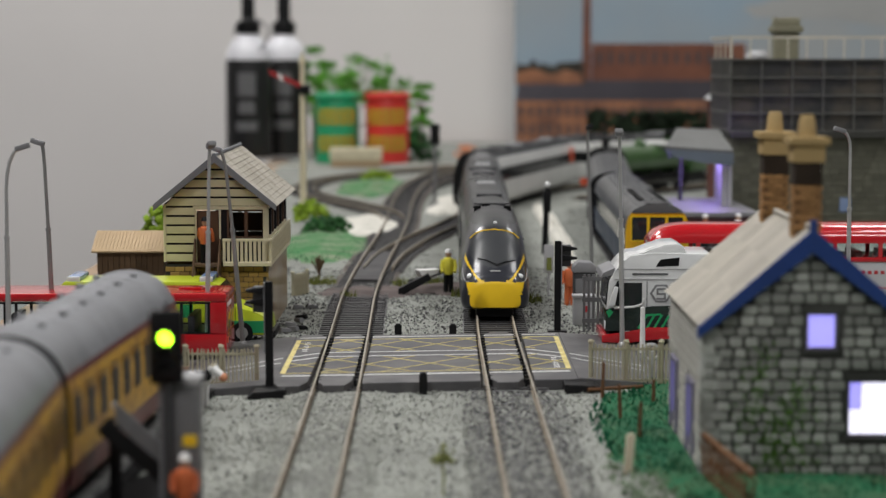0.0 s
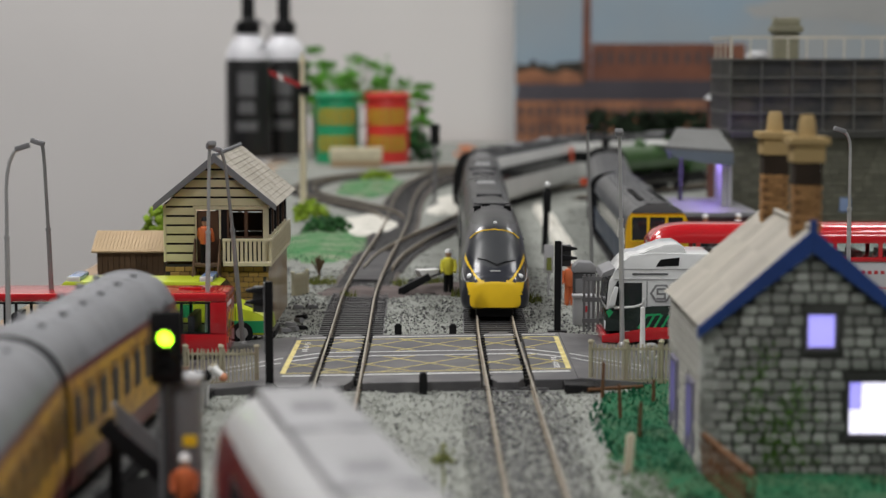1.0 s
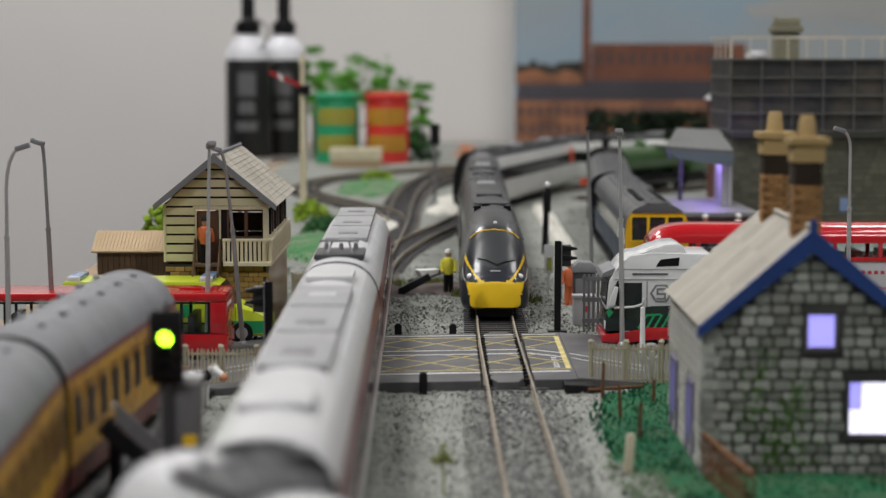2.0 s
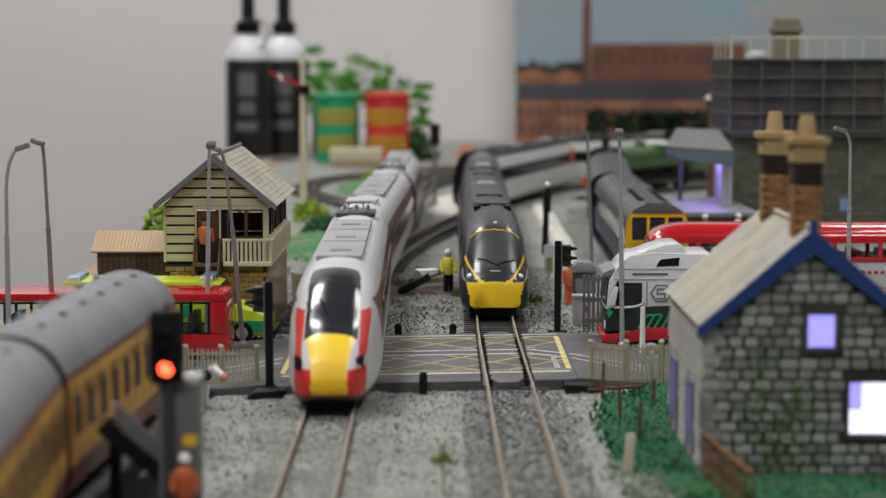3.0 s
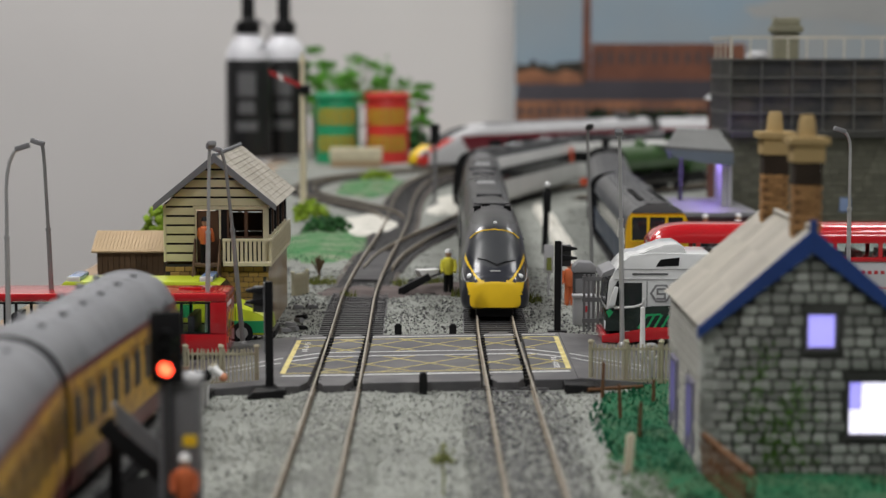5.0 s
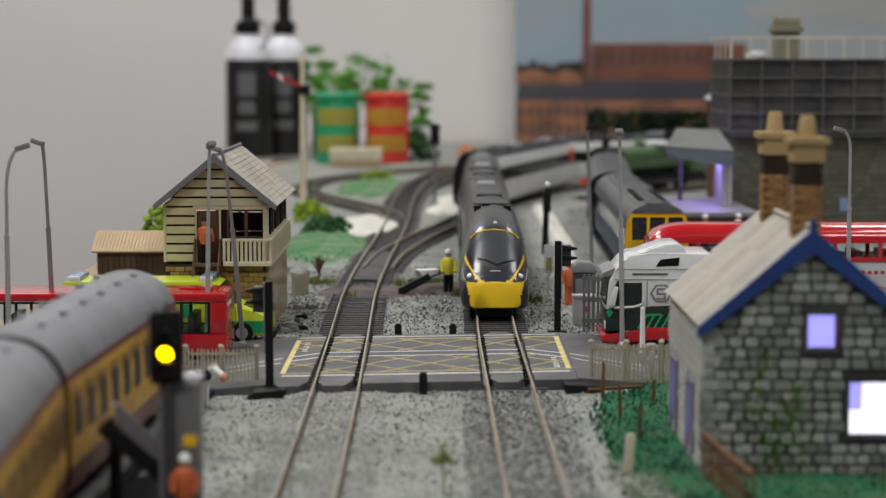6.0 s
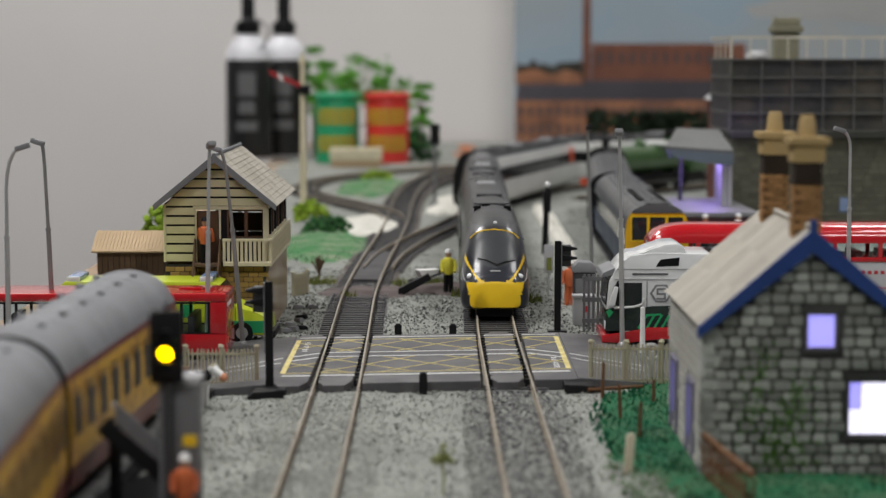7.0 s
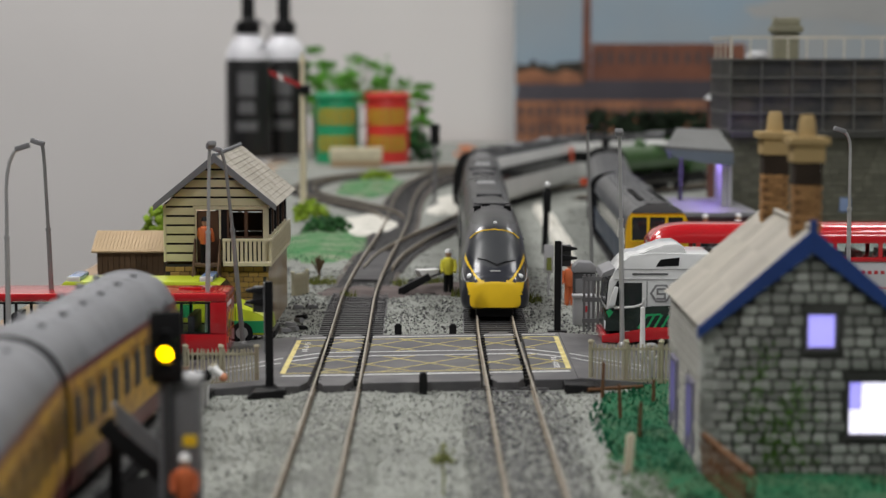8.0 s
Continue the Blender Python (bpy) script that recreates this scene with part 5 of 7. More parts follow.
solid("tipped_trolley", prism([(-9, 0.2), (-6, -0.2), (9, 8.0), (7.5, 11.5), (-9, 3)], "y", -3, 3, 0.4), M_black, at(-15.5, 1014, 0.6), "black tipped hand trolley beside the worker", "trolley")
# ---- coaches and railcar ----
M_coal = mat("black_cinders", (0.016, 0.016, 0.017), 0.95, var=0.5, scale=400, bump=0.9, bscale=500)
M_choc = mat("maroon_coach_paint", (0.13, 0.025, 0.022), 0.4, var=0.15)
M_custard = mat("golden_cream_coach", (0.58, 0.33, 0.03), 0.4, var=0.2, scale=120, col2=(0.30, 0.14, 0.025), spots=150)
M_coachglass = mat("dark_brown_coach_window", (0.02, 0.013, 0.008), 0.42, var=0.4, scale=200)
M_croof = mat("grey_coach_roof", (0.20, 0.205, 0.22), 0.5, var=0.2, scale=140, bump=0.3, bscale=250, col2=(0.145, 0.148, 0.158), spots=45)
M_dmuyellow = mat("amber_railcar_end", (0.74, 0.42, 0.012), 0.4, var=0.06)
M_dmublue = mat("blue_railcar_paint", (0.03, 0.05, 0.09), 0.45, var=0.12)
M_dmugrey = mat("grey_railcar_band", (0.085, 0.09, 0.10), 0.5, var=0.1)
M_dmuroof = mat("dark_grey_railcar_roof", (0.085, 0.087, 0.09), 0.5, var=0.12)


def old_coach(name, m, label, length, lower, upper, roofm, vents=True, cab=False, group="coaches", bands=(17, 39.4)):
    t = thing(name, m, label, "coach", group)
    L = length / 2
    half = HALF_OLD if cab or group == "railcars" else HALF_ARCH
    lift = half[-1][1] - 48.3
    rows = [ring(half, y) for y in (-L, -L + 1, -L * 0.5, 0, L * 0.5, L - 1, L)]

    def kind(c):
        if abs(c.y) > L - 0.01:
            return "front_end" if c.y < 0 else "rear_end"
        if c.z > 40.5:
            return "roof"
        return "upper_side" if bands[0] < c.z < bands[1] else "cantrail" if c.z >= bands[1] else "lower_side"

    skin(rows, kind, dict(front_end=M_dmuyellow if cab else M_black, rear_end=M_black, roof=roofm, upper_side=upper, lower_side=lower, cantrail=lower if not cab else upper), t, labels=dict(roof="plain grey roof"))
    for y in (-L * 0.66, L * 0.66):
        bogie(t, y)
    part("underframe", box(-11, 11, -L * 0.4, L * 0.4, 4.5, 9, 0.6), M_black, t)
    n = max(4, int(length / (21 if lift == 0 else 15)))
    for sx in (-17.75, 17.75):
        ys = [-L + length * (k + 0.5) / n for k in range(n)]
        windows_row(t, sx, ys, *((24.5, 34.5) if lift == 0 else (23.5, 36)), length / n * (0.7 if lift == 0 else 0.56), "window", M_glass if cab or group == "railcars" else M_coachglass)
        trim = share("window_trim", box(-0.35, 0.35, -length / n * 0.36, length / n * 0.36, 34.6, 35.4, 0.1), upper if not cab else M_dmugrey)
        for y in ys:
            piece("window_trim", trim, t, at(sx, y))
    for k in range(int(length / 9)):
        y = -L + 5 + k * 9
        part("roof_seam", tube([(x, y, z + 0.05 + lift * max(0, (z - 41.8) / 6.5)) for x, z in ((-14.8, 42.6), (-10, 46.4), (-5, 47.9), (0, 48.3), (5, 47.9), (10, 46.4), (14.8, 42.6))], 0.28, 5), roofm, t)
    if vents:
        for k in range(int(length / 24)):
            for sx in (-6, 5):
                part("roof_vent", turned([(1.3, 46.5 + lift), (1.3, 48.4 + lift), (0.8, 49.0 + lift)], 10, None, (sx, -L + 14 + k * 24 + (6 if sx > 0 else 0))), roofm, t)
    for y in (-L, L):
        s = -1 if y < 0 else 1
        if not (cab and s < 0):
            part("gangway", box(-6, 6, min(y, y + s * 3), max(y, y + s * 3), 9, 41, 0.4), M_black, t)
        for sx in (-11.5, 11.5):
            part("buffer", rod((sx, y, 12), (sx, y + s * 4, 12), 1.2, 2.2, 12), M_black, t)
    if cab:
        for x0, x1 in ((-14.2, -5.8), (-4.4, 4.4), (5.8, 14.2)):
            w = new("cab_window")
            w.parent = t
            part("pane", box(x0, x1, -L - 0.5, -L + 0.3, 28.0, 41.0, 0.8), M_glass, w)
            bm = bmesh.new()
            for a, b, lo, hi in ((x0 - 0.7, x0, 27.3, 41.7), (x1, x1 + 0.7, 27.3, 41.7), (x0, x1, 27.3, 28.0), (x0, x1, 41.0, 41.7)):
                box(a, b, -L - 0.8, -L + 0.2, lo, hi, 0, bm)
            part("window_frame", bm, M_ty, w)
        part("cab_dome", prism([(-14.6, 43.2), (14.6, 43.2), (13.0, 45.0), (10, 46.8), (6.8, 47.9), (0, 48.6), (-6.8, 47.9), (-10, 46.8), (-13, 45.0)], "y", -L - 0.7, -L + 5, 0.2), roofm, t, "dark roof edge over the cab")
        part("destination_box", box(-6.5, 6.5, -L - 0.4, -L + 7, 43.0, 48.6, 0.7), M_black, t, "black roof destination box")
        for x in (-1.5, 8):
            part("cab_lamp", rod((x, -L - 1.2, 19.5), (x, -L + 0.3, 19.5), 1.3, None, 10), M_black, t)
        part("hand_rail", rod((-4, -L - 0.8, 21.5), (4, -L - 0.8, 21.5), 0.4, None, 6), M_ty, t)
        for k in range(16):
            for sx in (-6, 6):
                part("roof_louvre", box(sx - 1.9, sx + 1.9, -L + 32 + k * 6, -L + 34.5 + k * 6, 46.6, 48.3, 0.2), M_black, t)
    return t


old_coach("vintage_coach", at(-113.6, 569, 3.6, -2.6), "vintage maroon and golden cream coach with grey vented roof", 155, M_choc, M_custard, M_croof)
old_coach("vintage_coach", at(-111.8, 406, 3.6, 4.0), "vintage maroon and golden cream coach with a stained grey roof", 158, M_choc, M_custard, M_croof)
side_line = Line([(-100, 300), (-111, 400), (-117.5, 487), (-113.6, 569), (-110, 648), (-107, 715)])
railway_track(side_line, 0, side_line.length, "siding track under the vintage coaches").matrix_basis = at(0, 0, 3.6)
solid("siding_bank", side_line.sleeve(0, side_line.length, -21, 19, -2, 2.2, 10), M_coal, Matrix(), "low black cinder bank under the siding", "bank", kind="structure", smooth=0)
solid("stop_block", box(-14, 14, -3, 3, 0, 12, 0.8), M_hutwall, at(-110.5, 700), "dark timber stop block at the siding end", "buffer stop")

old_coach("blue_railcar", at(122.5, 1180, 0, -1.2), "blue and grey diesel railcar with a yellow cab end", 290, M_dmublue, M_dmugrey, M_dmuroof, False, True, "railcars", (26, 36))
old_coach("blue_railcar", at(132.5, 1477, 0, -4.2), "blue and grey railcar trailer with dark grey roof", 290, M_dmublue, M_dmugrey, M_dmuroof, False, False, "railcars", (26, 36))

# ---- road vehicles ----
M_busred = mat("red_bus_paint", (0.50, 0.012, 0.018), 0.18, var=0.05, coat=0.6)
M_busgrey = mat("pale_grey_bus_side", (0.52, 0.52, 0.54), 0.3, var=0.05, coat=0.3)
M_cabwhite = mat("white_cab_paint", (0.74, 0.75, 0.75), 0.25, var=0.04, coat=0.4)
M_dkgreen = mat("dark_green_cab_paint", (0.01, 0.022, 0.018), 0.25, var=0.1, coat=0.4)
M_brgreen = mat("bright_green_stripe", (0.02, 0.36, 0.13), 0.3)
M_lime = mat("lime_yellow_paint", (0.55, 0.66, 0.03), 0.35, var=0.06, coat=0.3)
M_tyre = mat("tyre_rubber", (0.015, 0.015, 0.016), 0.8)
M_bluelamp = mat("blue_lamp", (0.22, 0.30, 0.48), 0.15)
M_letter = mat("red_letter_bar", (0.50, 0.04, 0.05), 0.4)
M_letter_dk = mat("dark_letter_bar", (0.12, 0.12, 0.13), 0.5)


def wheel(parent, x, y, r, w=3.0):
    h = part("wheel", rod((x, y - w / 2, r), (x, y + w / 2, r), r, None, 20), M_tyre, parent)
    part("hub", rod((x, y - w / 2 - 0.3, r), (x, y - w / 2 + 0.2, r), r * 0.55, None, 14), M_silver, h)


def vintage_bus():
    """Long bus seen from its side, bonnet end at -x."""
    t = thing("vintage_bus", at(176, 958, 0.8) @ Matrix.Diagonal((1, 1, 0.96, 1)), "vintage red and pale grey single-deck bus on the road", "bus")
    L, D = 72, 30
    prof = [(-L, 8), (-L, 26), (-L + 1.5, 32), (-L + 4, 38), (-L + 9, 42.8), (-L + 16, 45.2), (-L + 28, 46), (L - 10, 46), (L - 3, 43), (L, 36), (L, 8)]
    sec = lambda f: 1 - 0.16 * f
    sect = [(-15, 36), (-15, 38.2), (-14.4, 40.6), (-12.8, 43.0), (-9.5, 45.0), (-5, 45.9), (0, 46.1), (5, 45.9), (9.5, 45.0), (12.8, 43.0), (14.4, 40.6), (15, 38.2), (15, 36)]
    upper = bmesh.new()
    prev = None
    for x, k in ((-L + 1.2, 0.12), (-L + 2.2, 0.35), (-L + 4.5, 0.6), (-L + 8, 0.8), (-L + 13, 0.93), (-L + 20, 1), (0, 1), (L - 14, 1), (L - 7, 0.9), (L - 2.5, 0.62), (L - 0.5, 0.2)):
        row = [upper.verts.new((x, y * (0.86 + 0.14 * min(1, k * 1.3)), 36 + (z - 36) * k)) for y, z in sect]
        if prev:
            for i in range(len(row)):
                upper.faces.new((prev[i], prev[(i + 1) % len(row)], row[(i + 1) % len(row)], row[i]))
        else:
            upper.faces.new(row)
        prev = row
    upper.faces.new(prev[::-1])
    part("roof", upper, M_busred, t, "glossy red domed roof", 60)
    part("waist", box(-L + 0.2, L, -D / 2 - 0.3, D / 2 + 0.3, 26.0, 28.6, 0.5), M_busred, t, "red waist rail")
    part("lower_body", box(-L, L, -D / 2, D / 2, 5, 26, 1.2), M_busgrey, t, "pale grey lower panels")
    part("skirt_line", box(-L, L, -D / 2 - 0.15, D / 2 + 0.15, 11.8, 12.4), M_busred, t, "", 0)
    xs = [-L + 2.5 + k * 23.2 for k in range(7)]
    for x in xs:
        for y in (-D / 2 + 0.4, D / 2 - 0.4):
            part("pillar", box(x - 1.1, x + 1.1, y - 0.5, y + 0.5, 28.6, 36.2, 0.2), M_busred, t, "", 0)
    for a, b in zip(xs, xs[1:]):
        for y in (-D / 2 + 0.5, D / 2 - 0.5):
            part("window", box(a + 1.2, b - 1.2, y - 0.15, y + 0.15, 28.6, 36.2), clear, t, "", 0)
    part("windscreen", box(-L + 1.6, -L + 2.2, -D / 2 + 2, D / 2 - 2, 28.6, 36), clear, t, "", 0)
    part("floor", box(-L + 3, L - 3, -D / 2 + 1, D / 2 - 1, 26.0, 26.4), M_dark, t, "", 0)
    for k in range(8):
        part("seat", box(-L + 16 + k * 15, -L + 20 + k * 15, -D / 2 + 3, D / 2 - 3, 26.5, 31.5, 0.6), M_choc, t, "")
    for x0 in (-51, 22):
        part("roundel", rod((x0, -D / 2 - 0.5, 20.5), (x0, -D / 2 + 0.2, 20.5), 2.4, None, 20), M_letter, t, "red ring emblem")
        part("roundel_disc", rod((x0, -D / 2 - 0.62, 20.5), (x0, -D / 2 + 0.1, 20.5), 1.6, None, 18), M_busgrey, t, "")
        part("roundel_bar", box(x0 - 1.5, x0 + 1.5, -D / 2 - 0.72, -D / 2, 20.1, 21.0), M_letter, t, "", 0)
        for k in range(7):
            part("letter_bar", box(x0 + 5 + k * 3.3, x0 + 6.9 + k * 3.3, -D / 2 - 0.25, -D / 2 + 0.2, 19.6, 21.4), M_letter, t, "", 0)
    for x in (-L + 25, L - 35):
        wheel(t, x, -D / 2 + 1.6, 6.2)
        wheel(t, x, D / 2 - 1.6, 6.2)
    return t


vintage_bus()


def lorry():
    t = thing("lorry", at(107.5, 842, 1.0), "white and dark green lorry cab with red bumper facing the crossing", "lorry")
    D = 31
    x0 = -35.0
    body = prism([(-34.6, 15), (-33.4, 29.0), (-30.8, 33.4), (-27.5, 37.6), (-24, 40.4), (-14, 41.4), (12, 41.4), (12, 15)], "y", -D / 2, D / 2, 0.8)
    part("cab_upper", body, M_cabwhite, t, "white upper cab")
    part("cab_lower", prism([(x0, 6.5), (x0 + 0.3, 16.2), (-30, 17.4), (-18.6, 16.8), (-14.5, 17.6), (12, 18.6), (12, 6.5)], "y", -D / 2 - 0.4, D / 2 + 0.4, 0.4), M_dkgreen, t, "dark green lower cab")
    part("roof_fairing", prism([(-20, 41.0), (-15, 42.8), (-9, 45.0), (-3, 45.6), (0, 44.4), (1.5, 41.0)], "y", -D / 2 + 1.5, D / 2 - 1.5, 0.8), M_cabwhite, t, "white roof air deflector")
    part("fairing_vent", prism([(-12.6, 35.4), (-10.5, 38.6), (-2.0, 39.6), (-2.4, 35.8)], "y", -D / 2 - 0.25, -D / 2 + 0.5, 0.15), M_black, t, "black side vent", 0)
    part("cab_crease", box(-30, 12, -D / 2 - 0.2, -D / 2 + 0.2, 34.0, 34.5), M_pale, t, "shallow grey crease along the cab side", 0)
    part("cab_crease", box(-31, 12, -D / 2 - 0.25, -D / 2 + 0.2, 29.4, 30.0), M_pale, t, "", 0)
    part("cab_seam", box(-16.6, -16.2, -D / 2 - 0.2, -D / 2 + 0.2, 17.5, 29), M_grey, t, "grey door seam", 0)
    part("sun_visor", prism([(-37.0, 30.4), (-36.0, 32.6), (-30.6, 35.0), (-31.4, 31.4)], "y", -D / 2 + 0.5, D / 2 - 0.5, 0.4), M_grey, t, "grey tinted visor")
    part("windscreen", prism([(-34.9, 18.2), (-33.8, 29.2), (-33.2, 29.2), (-34.3, 18.2)], "y", -D / 2 + 1.2, D / 2 - 1.2), M_glass, t, "", 0)
    part("side_window", prism([(-33.2, 17.6), (-30.5, 27.0), (-28.8, 28.2), (-18.6, 28.2), (-18.6, 19.2), (-22, 18.0)], "y", -D / 2 - 0.3, -D / 2 + 0.3, 0.15), M_glass, t, "dark door window", 0)
    part("window_strip", tube([(-31, -D / 2 - 0.5, 16.8), (-22, -D / 2 - 0.5, 17.4), (-18.6, -D / 2 - 0.5, 18.6), (-18.0, -D / 2 - 0.5, 21)], 0.5, 6), M_white, t, "white window lip")
    part("mirror", prism([(-34.2, 18.0), (-31.0, 18.2), (-29.4, 26.6), (-31.2, 27.0)], "y", -D / 2 - 4, -D / 2 - 1.6, 0.4), M_cabwhite, t, "white mirror housing")
    part("mirror_arm", rod((-31, -D / 2 - 2.5, 26.5), (-29, -D / 2 + 0.5, 29), 0.4, None, 6), M_black, t)
    for k in range(6):
        a = -17.0 + k * 3.3
        part("stripe", prism([(a, 7.6), (a + 1.1, 7.6), (a + 4.6, 13.8), (a + 3.5, 13.8)], "y", -D / 2 - 0.65, -D / 2 - 0.3), M_brgreen, t, "bright green slanting stripe", 0)
    part("stripe", prism([(-20.6, 8.0), (-19.8, 7.2), (-16.0, 13.2), (-10, 13.6), (-10, 14.4), (-16.6, 14.2)], "y", -D / 2 - 0.62, -D / 2 - 0.3), M_brgreen, t, "", 0)
    part("stripe", prism([(-34.6, 15.2), (-33.0, 16.6), (-31.4, 15.0), (-33.4, 12.4)], "y", -D / 2 - 0.6, -D / 2 - 0.3), M_brgreen, t, "", 0)
    part("headlight", box(-35.4, -33.6, -D / 2 - 0.2, -D / 2 + 4, 7.4, 11.0, 0.4), M_lamp, t, "clear headlight")
    part("bumper", prism([(-36.4, 1.4), (-36.4, 4.6), (-25, 6.2), (-16, 8.2), (12, 8.2), (12, 3.6), (-14, 2.6), (-25, 1.0)], "y", -D / 2 - 0.8, D / 2 + 0.8, 0.4), M_busred, t, "red bumper and steps")
    hexo = [(-12.6, 19.4), (-7.6, 19.4), (-5.0, 23.4), (-7.6, 27.4), (-12.6, 27.4), (-15.2, 23.4)]
    part("emblem", prism(hexo, "y", -D / 2 - 0.3, -D / 2 + 0.1), M_grey, t, "grey hexagon emblem", 0)
    part("emblem_disc", prism([(-10.1 + (a + 10.1) * 0.78, 23.4 + (b - 23.4) * 0.78) for a, b in hexo], "y", -D / 2 - 0.45, -D / 2), M_cabwhite, t, "", 0)
    for a, b, lo, hi in ((-12.2, -8.0, 25.0, 25.9), (-12.2, -11.3, 23.4, 25.0), (-12.2, -8.0, 22.8, 23.7), (-8.9, -8.0, 21.4, 22.8), (-12.2, -8.0, 20.6, 21.5)):
        part("emblem_mark", box(a, b, -D / 2 - 0.6, -D / 2 - 0.2, lo, hi), M_grey, t, "", 0)
    part("letter_bar", box(-23, -7, -D / 2 - 0.2, -D / 2 + 0.2, 31.6, 32.5), M_letter_dk, t, "small dark lettering bar", 0)
    part("chassis", box(x0 + 4, 55, -8, 8, 4, 8, 0.5), M_black, t, "")
    part("flatbed", box(14, 75, -D / 2, D / 2, 8.5, 11, 0.4), M_dark, t, "dark flat load bed")
    for x in (x0 + 12, 26, 58):
        wheel(t, x, -D / 2 + 2, 6.2, 4)
        wheel(t, x, D / 2 - 2, 6.2, 4)
    return t


lorry()


def red_bus():
    t = thing("red_bus", at(-143, 800, 1.0) @ Matrix.Diagonal((1, 1, 0.9, 1)), "glossy red single-deck bus standing on the road", "bus")
    L, D = 51, 30
    part("roof", box(-L, L, -D / 2, D / 2, 27.6, 31.8, 1.6), M_busred, t, "glossy red roof")
    part("lower_body", box(-L, L, -D / 2, D / 2, 3, 12.5, 0.8), M_busred, t)
    part("rear_corner", box(L - 7, L, -D / 2, D / 2, 12.6, 27.5, 0.5), M_busred, t)
    part("roof_hatch", box(L - 22, L - 12, -3, 3, 31.8, 33, 0.6), M_busred, t)
    xs = [-L + 1 + k * 11.7 for k in range(9)]
    for x in xs:
        for y in (-D / 2 + 0.5, D / 2 - 0.5):
            part("pillar", box(x - 0.6, x + 0.6, y - 0.4, y + 0.4, 12.5, 27.6), M_black, t, "", 0)
    for a, b in zip(xs, xs[1:]):
        for y in (-D / 2 + 0.5, D / 2 - 0.5):
            part("window", box(a + 0.6, b - 0.6, y - 0.2, y + 0.2, 13.2, 26.8), clear, t, "", 0)
            part("window_rubber", box(a + 0.6, b - 0.6, y - 0.45, y + 0.45, 12.5, 13.3), M_black, t, "", 0)
            part("window_rubber", box(a + 0.6, b - 0.6, y - 0.45, y + 0.45, 26.7, 27.6), M_black, t, "", 0)
    part("floor", box(-L + 2, L - 8, -D / 2 + 1, D / 2 - 1, 12, 12.6), M_dark, t, "", 0)
    for k in range(8):
        part("seat", box(-L + 8 + k * 11, -L + 11 + k * 11, -D / 2 + 3, D / 2 - 3, 12.7, 20.5, 0.6), M_dark, t, "")
    for k in range(5):
        part("letter_bar", box(L - 1.2, L + 0.25, -D / 2 + 3 + k * 3, -D / 2 + 5 + k * 3, 25, 27), M_white, t, "", 0)
    part("tail_lamp", box(L - 0.4, L + 0.4, -D / 2 + 1.5, -D / 2 + 3.5, 8, 11, 0.2), M_orange, t, "", 0)
    for x in (-L + 22, L - 26):
        wheel(t, x, -D / 2 + 1.8, 6)
        wheel(t, x, D / 2 - 1.8, 6)
    return t


red_bus()


def ambulance():
    t = thing("ambulance", at(-127, 848, 0.2), "lime yellow and green ambulance with blue roof lamps", "ambulance")
    D = 25
    part("van_body", prism([(-46, 4), (-46, 26), (-44, 28.4), (22, 28.4), (26, 27), (33, 17.6), (33, 4)], "y", -D / 2, D / 2, 1.0), M_lime, t, "lime yellow van body")
    part("bonnet", prism([(33, 4), (33, 17.8), (44, 13.6), (48.5, 11.2), (49.5, 4)], "y", -D / 2 + 0.5, D / 2 - 0.5, 0.8), M_lime, t, "lime yellow sloping bonnet")
    part("bonnet_mark", slab([(36, -3, 17.0), (40, -3, 15.5), (40, 3, 15.5), (36, 3, 17.0)], 0.5), M_dark, t, "", 0)
    part("green_panel", box(30, 47, -D / 2 + 0.1, -D / 2 + 0.6, 5, 10.5, 0.1), M_brgreen, t, "green side panel", 0)
    part("windscreen", slab([(26.6, -D / 2 + 2, 27.0), (33.2, -D / 2 + 2, 18.2), (33.2, D / 2 - 2, 18.2), (26.6, D / 2 - 2, 27.0)], 0.5), M_glass, t, "", 0)
    for k in range(5):
        part("check_patch", box(-40 + k * 12, -34 + k * 12, -D / 2 - 0.15, -D / 2 + 0.2, 12, 18), M_brgreen, t, "", 0)
    for x in (-40, 20):
        part("roof_lamp", box(x - 3, x + 3, -D / 2 + 2, D / 2 - 2, 28.2, 30.6, 0.8), M_bluelamp, t, "blue and white roof lamps")
        part("lamp_end", box(x - 3, x + 3, -D / 2 + 0.6, -D / 2 + 2, 28.2, 30.5, 0.4), M_white, t, "")
    part("bumper", box(46, 51, -D / 2, D / 2, 2.5, 6, 0.8), M_black, t)
    for x in (-30, 36):
        wheel(t, x, -D / 2 + 1.5, 5)
        wheel(t, x, D / 2 - 1.5, 5)
    return t


ambulance()
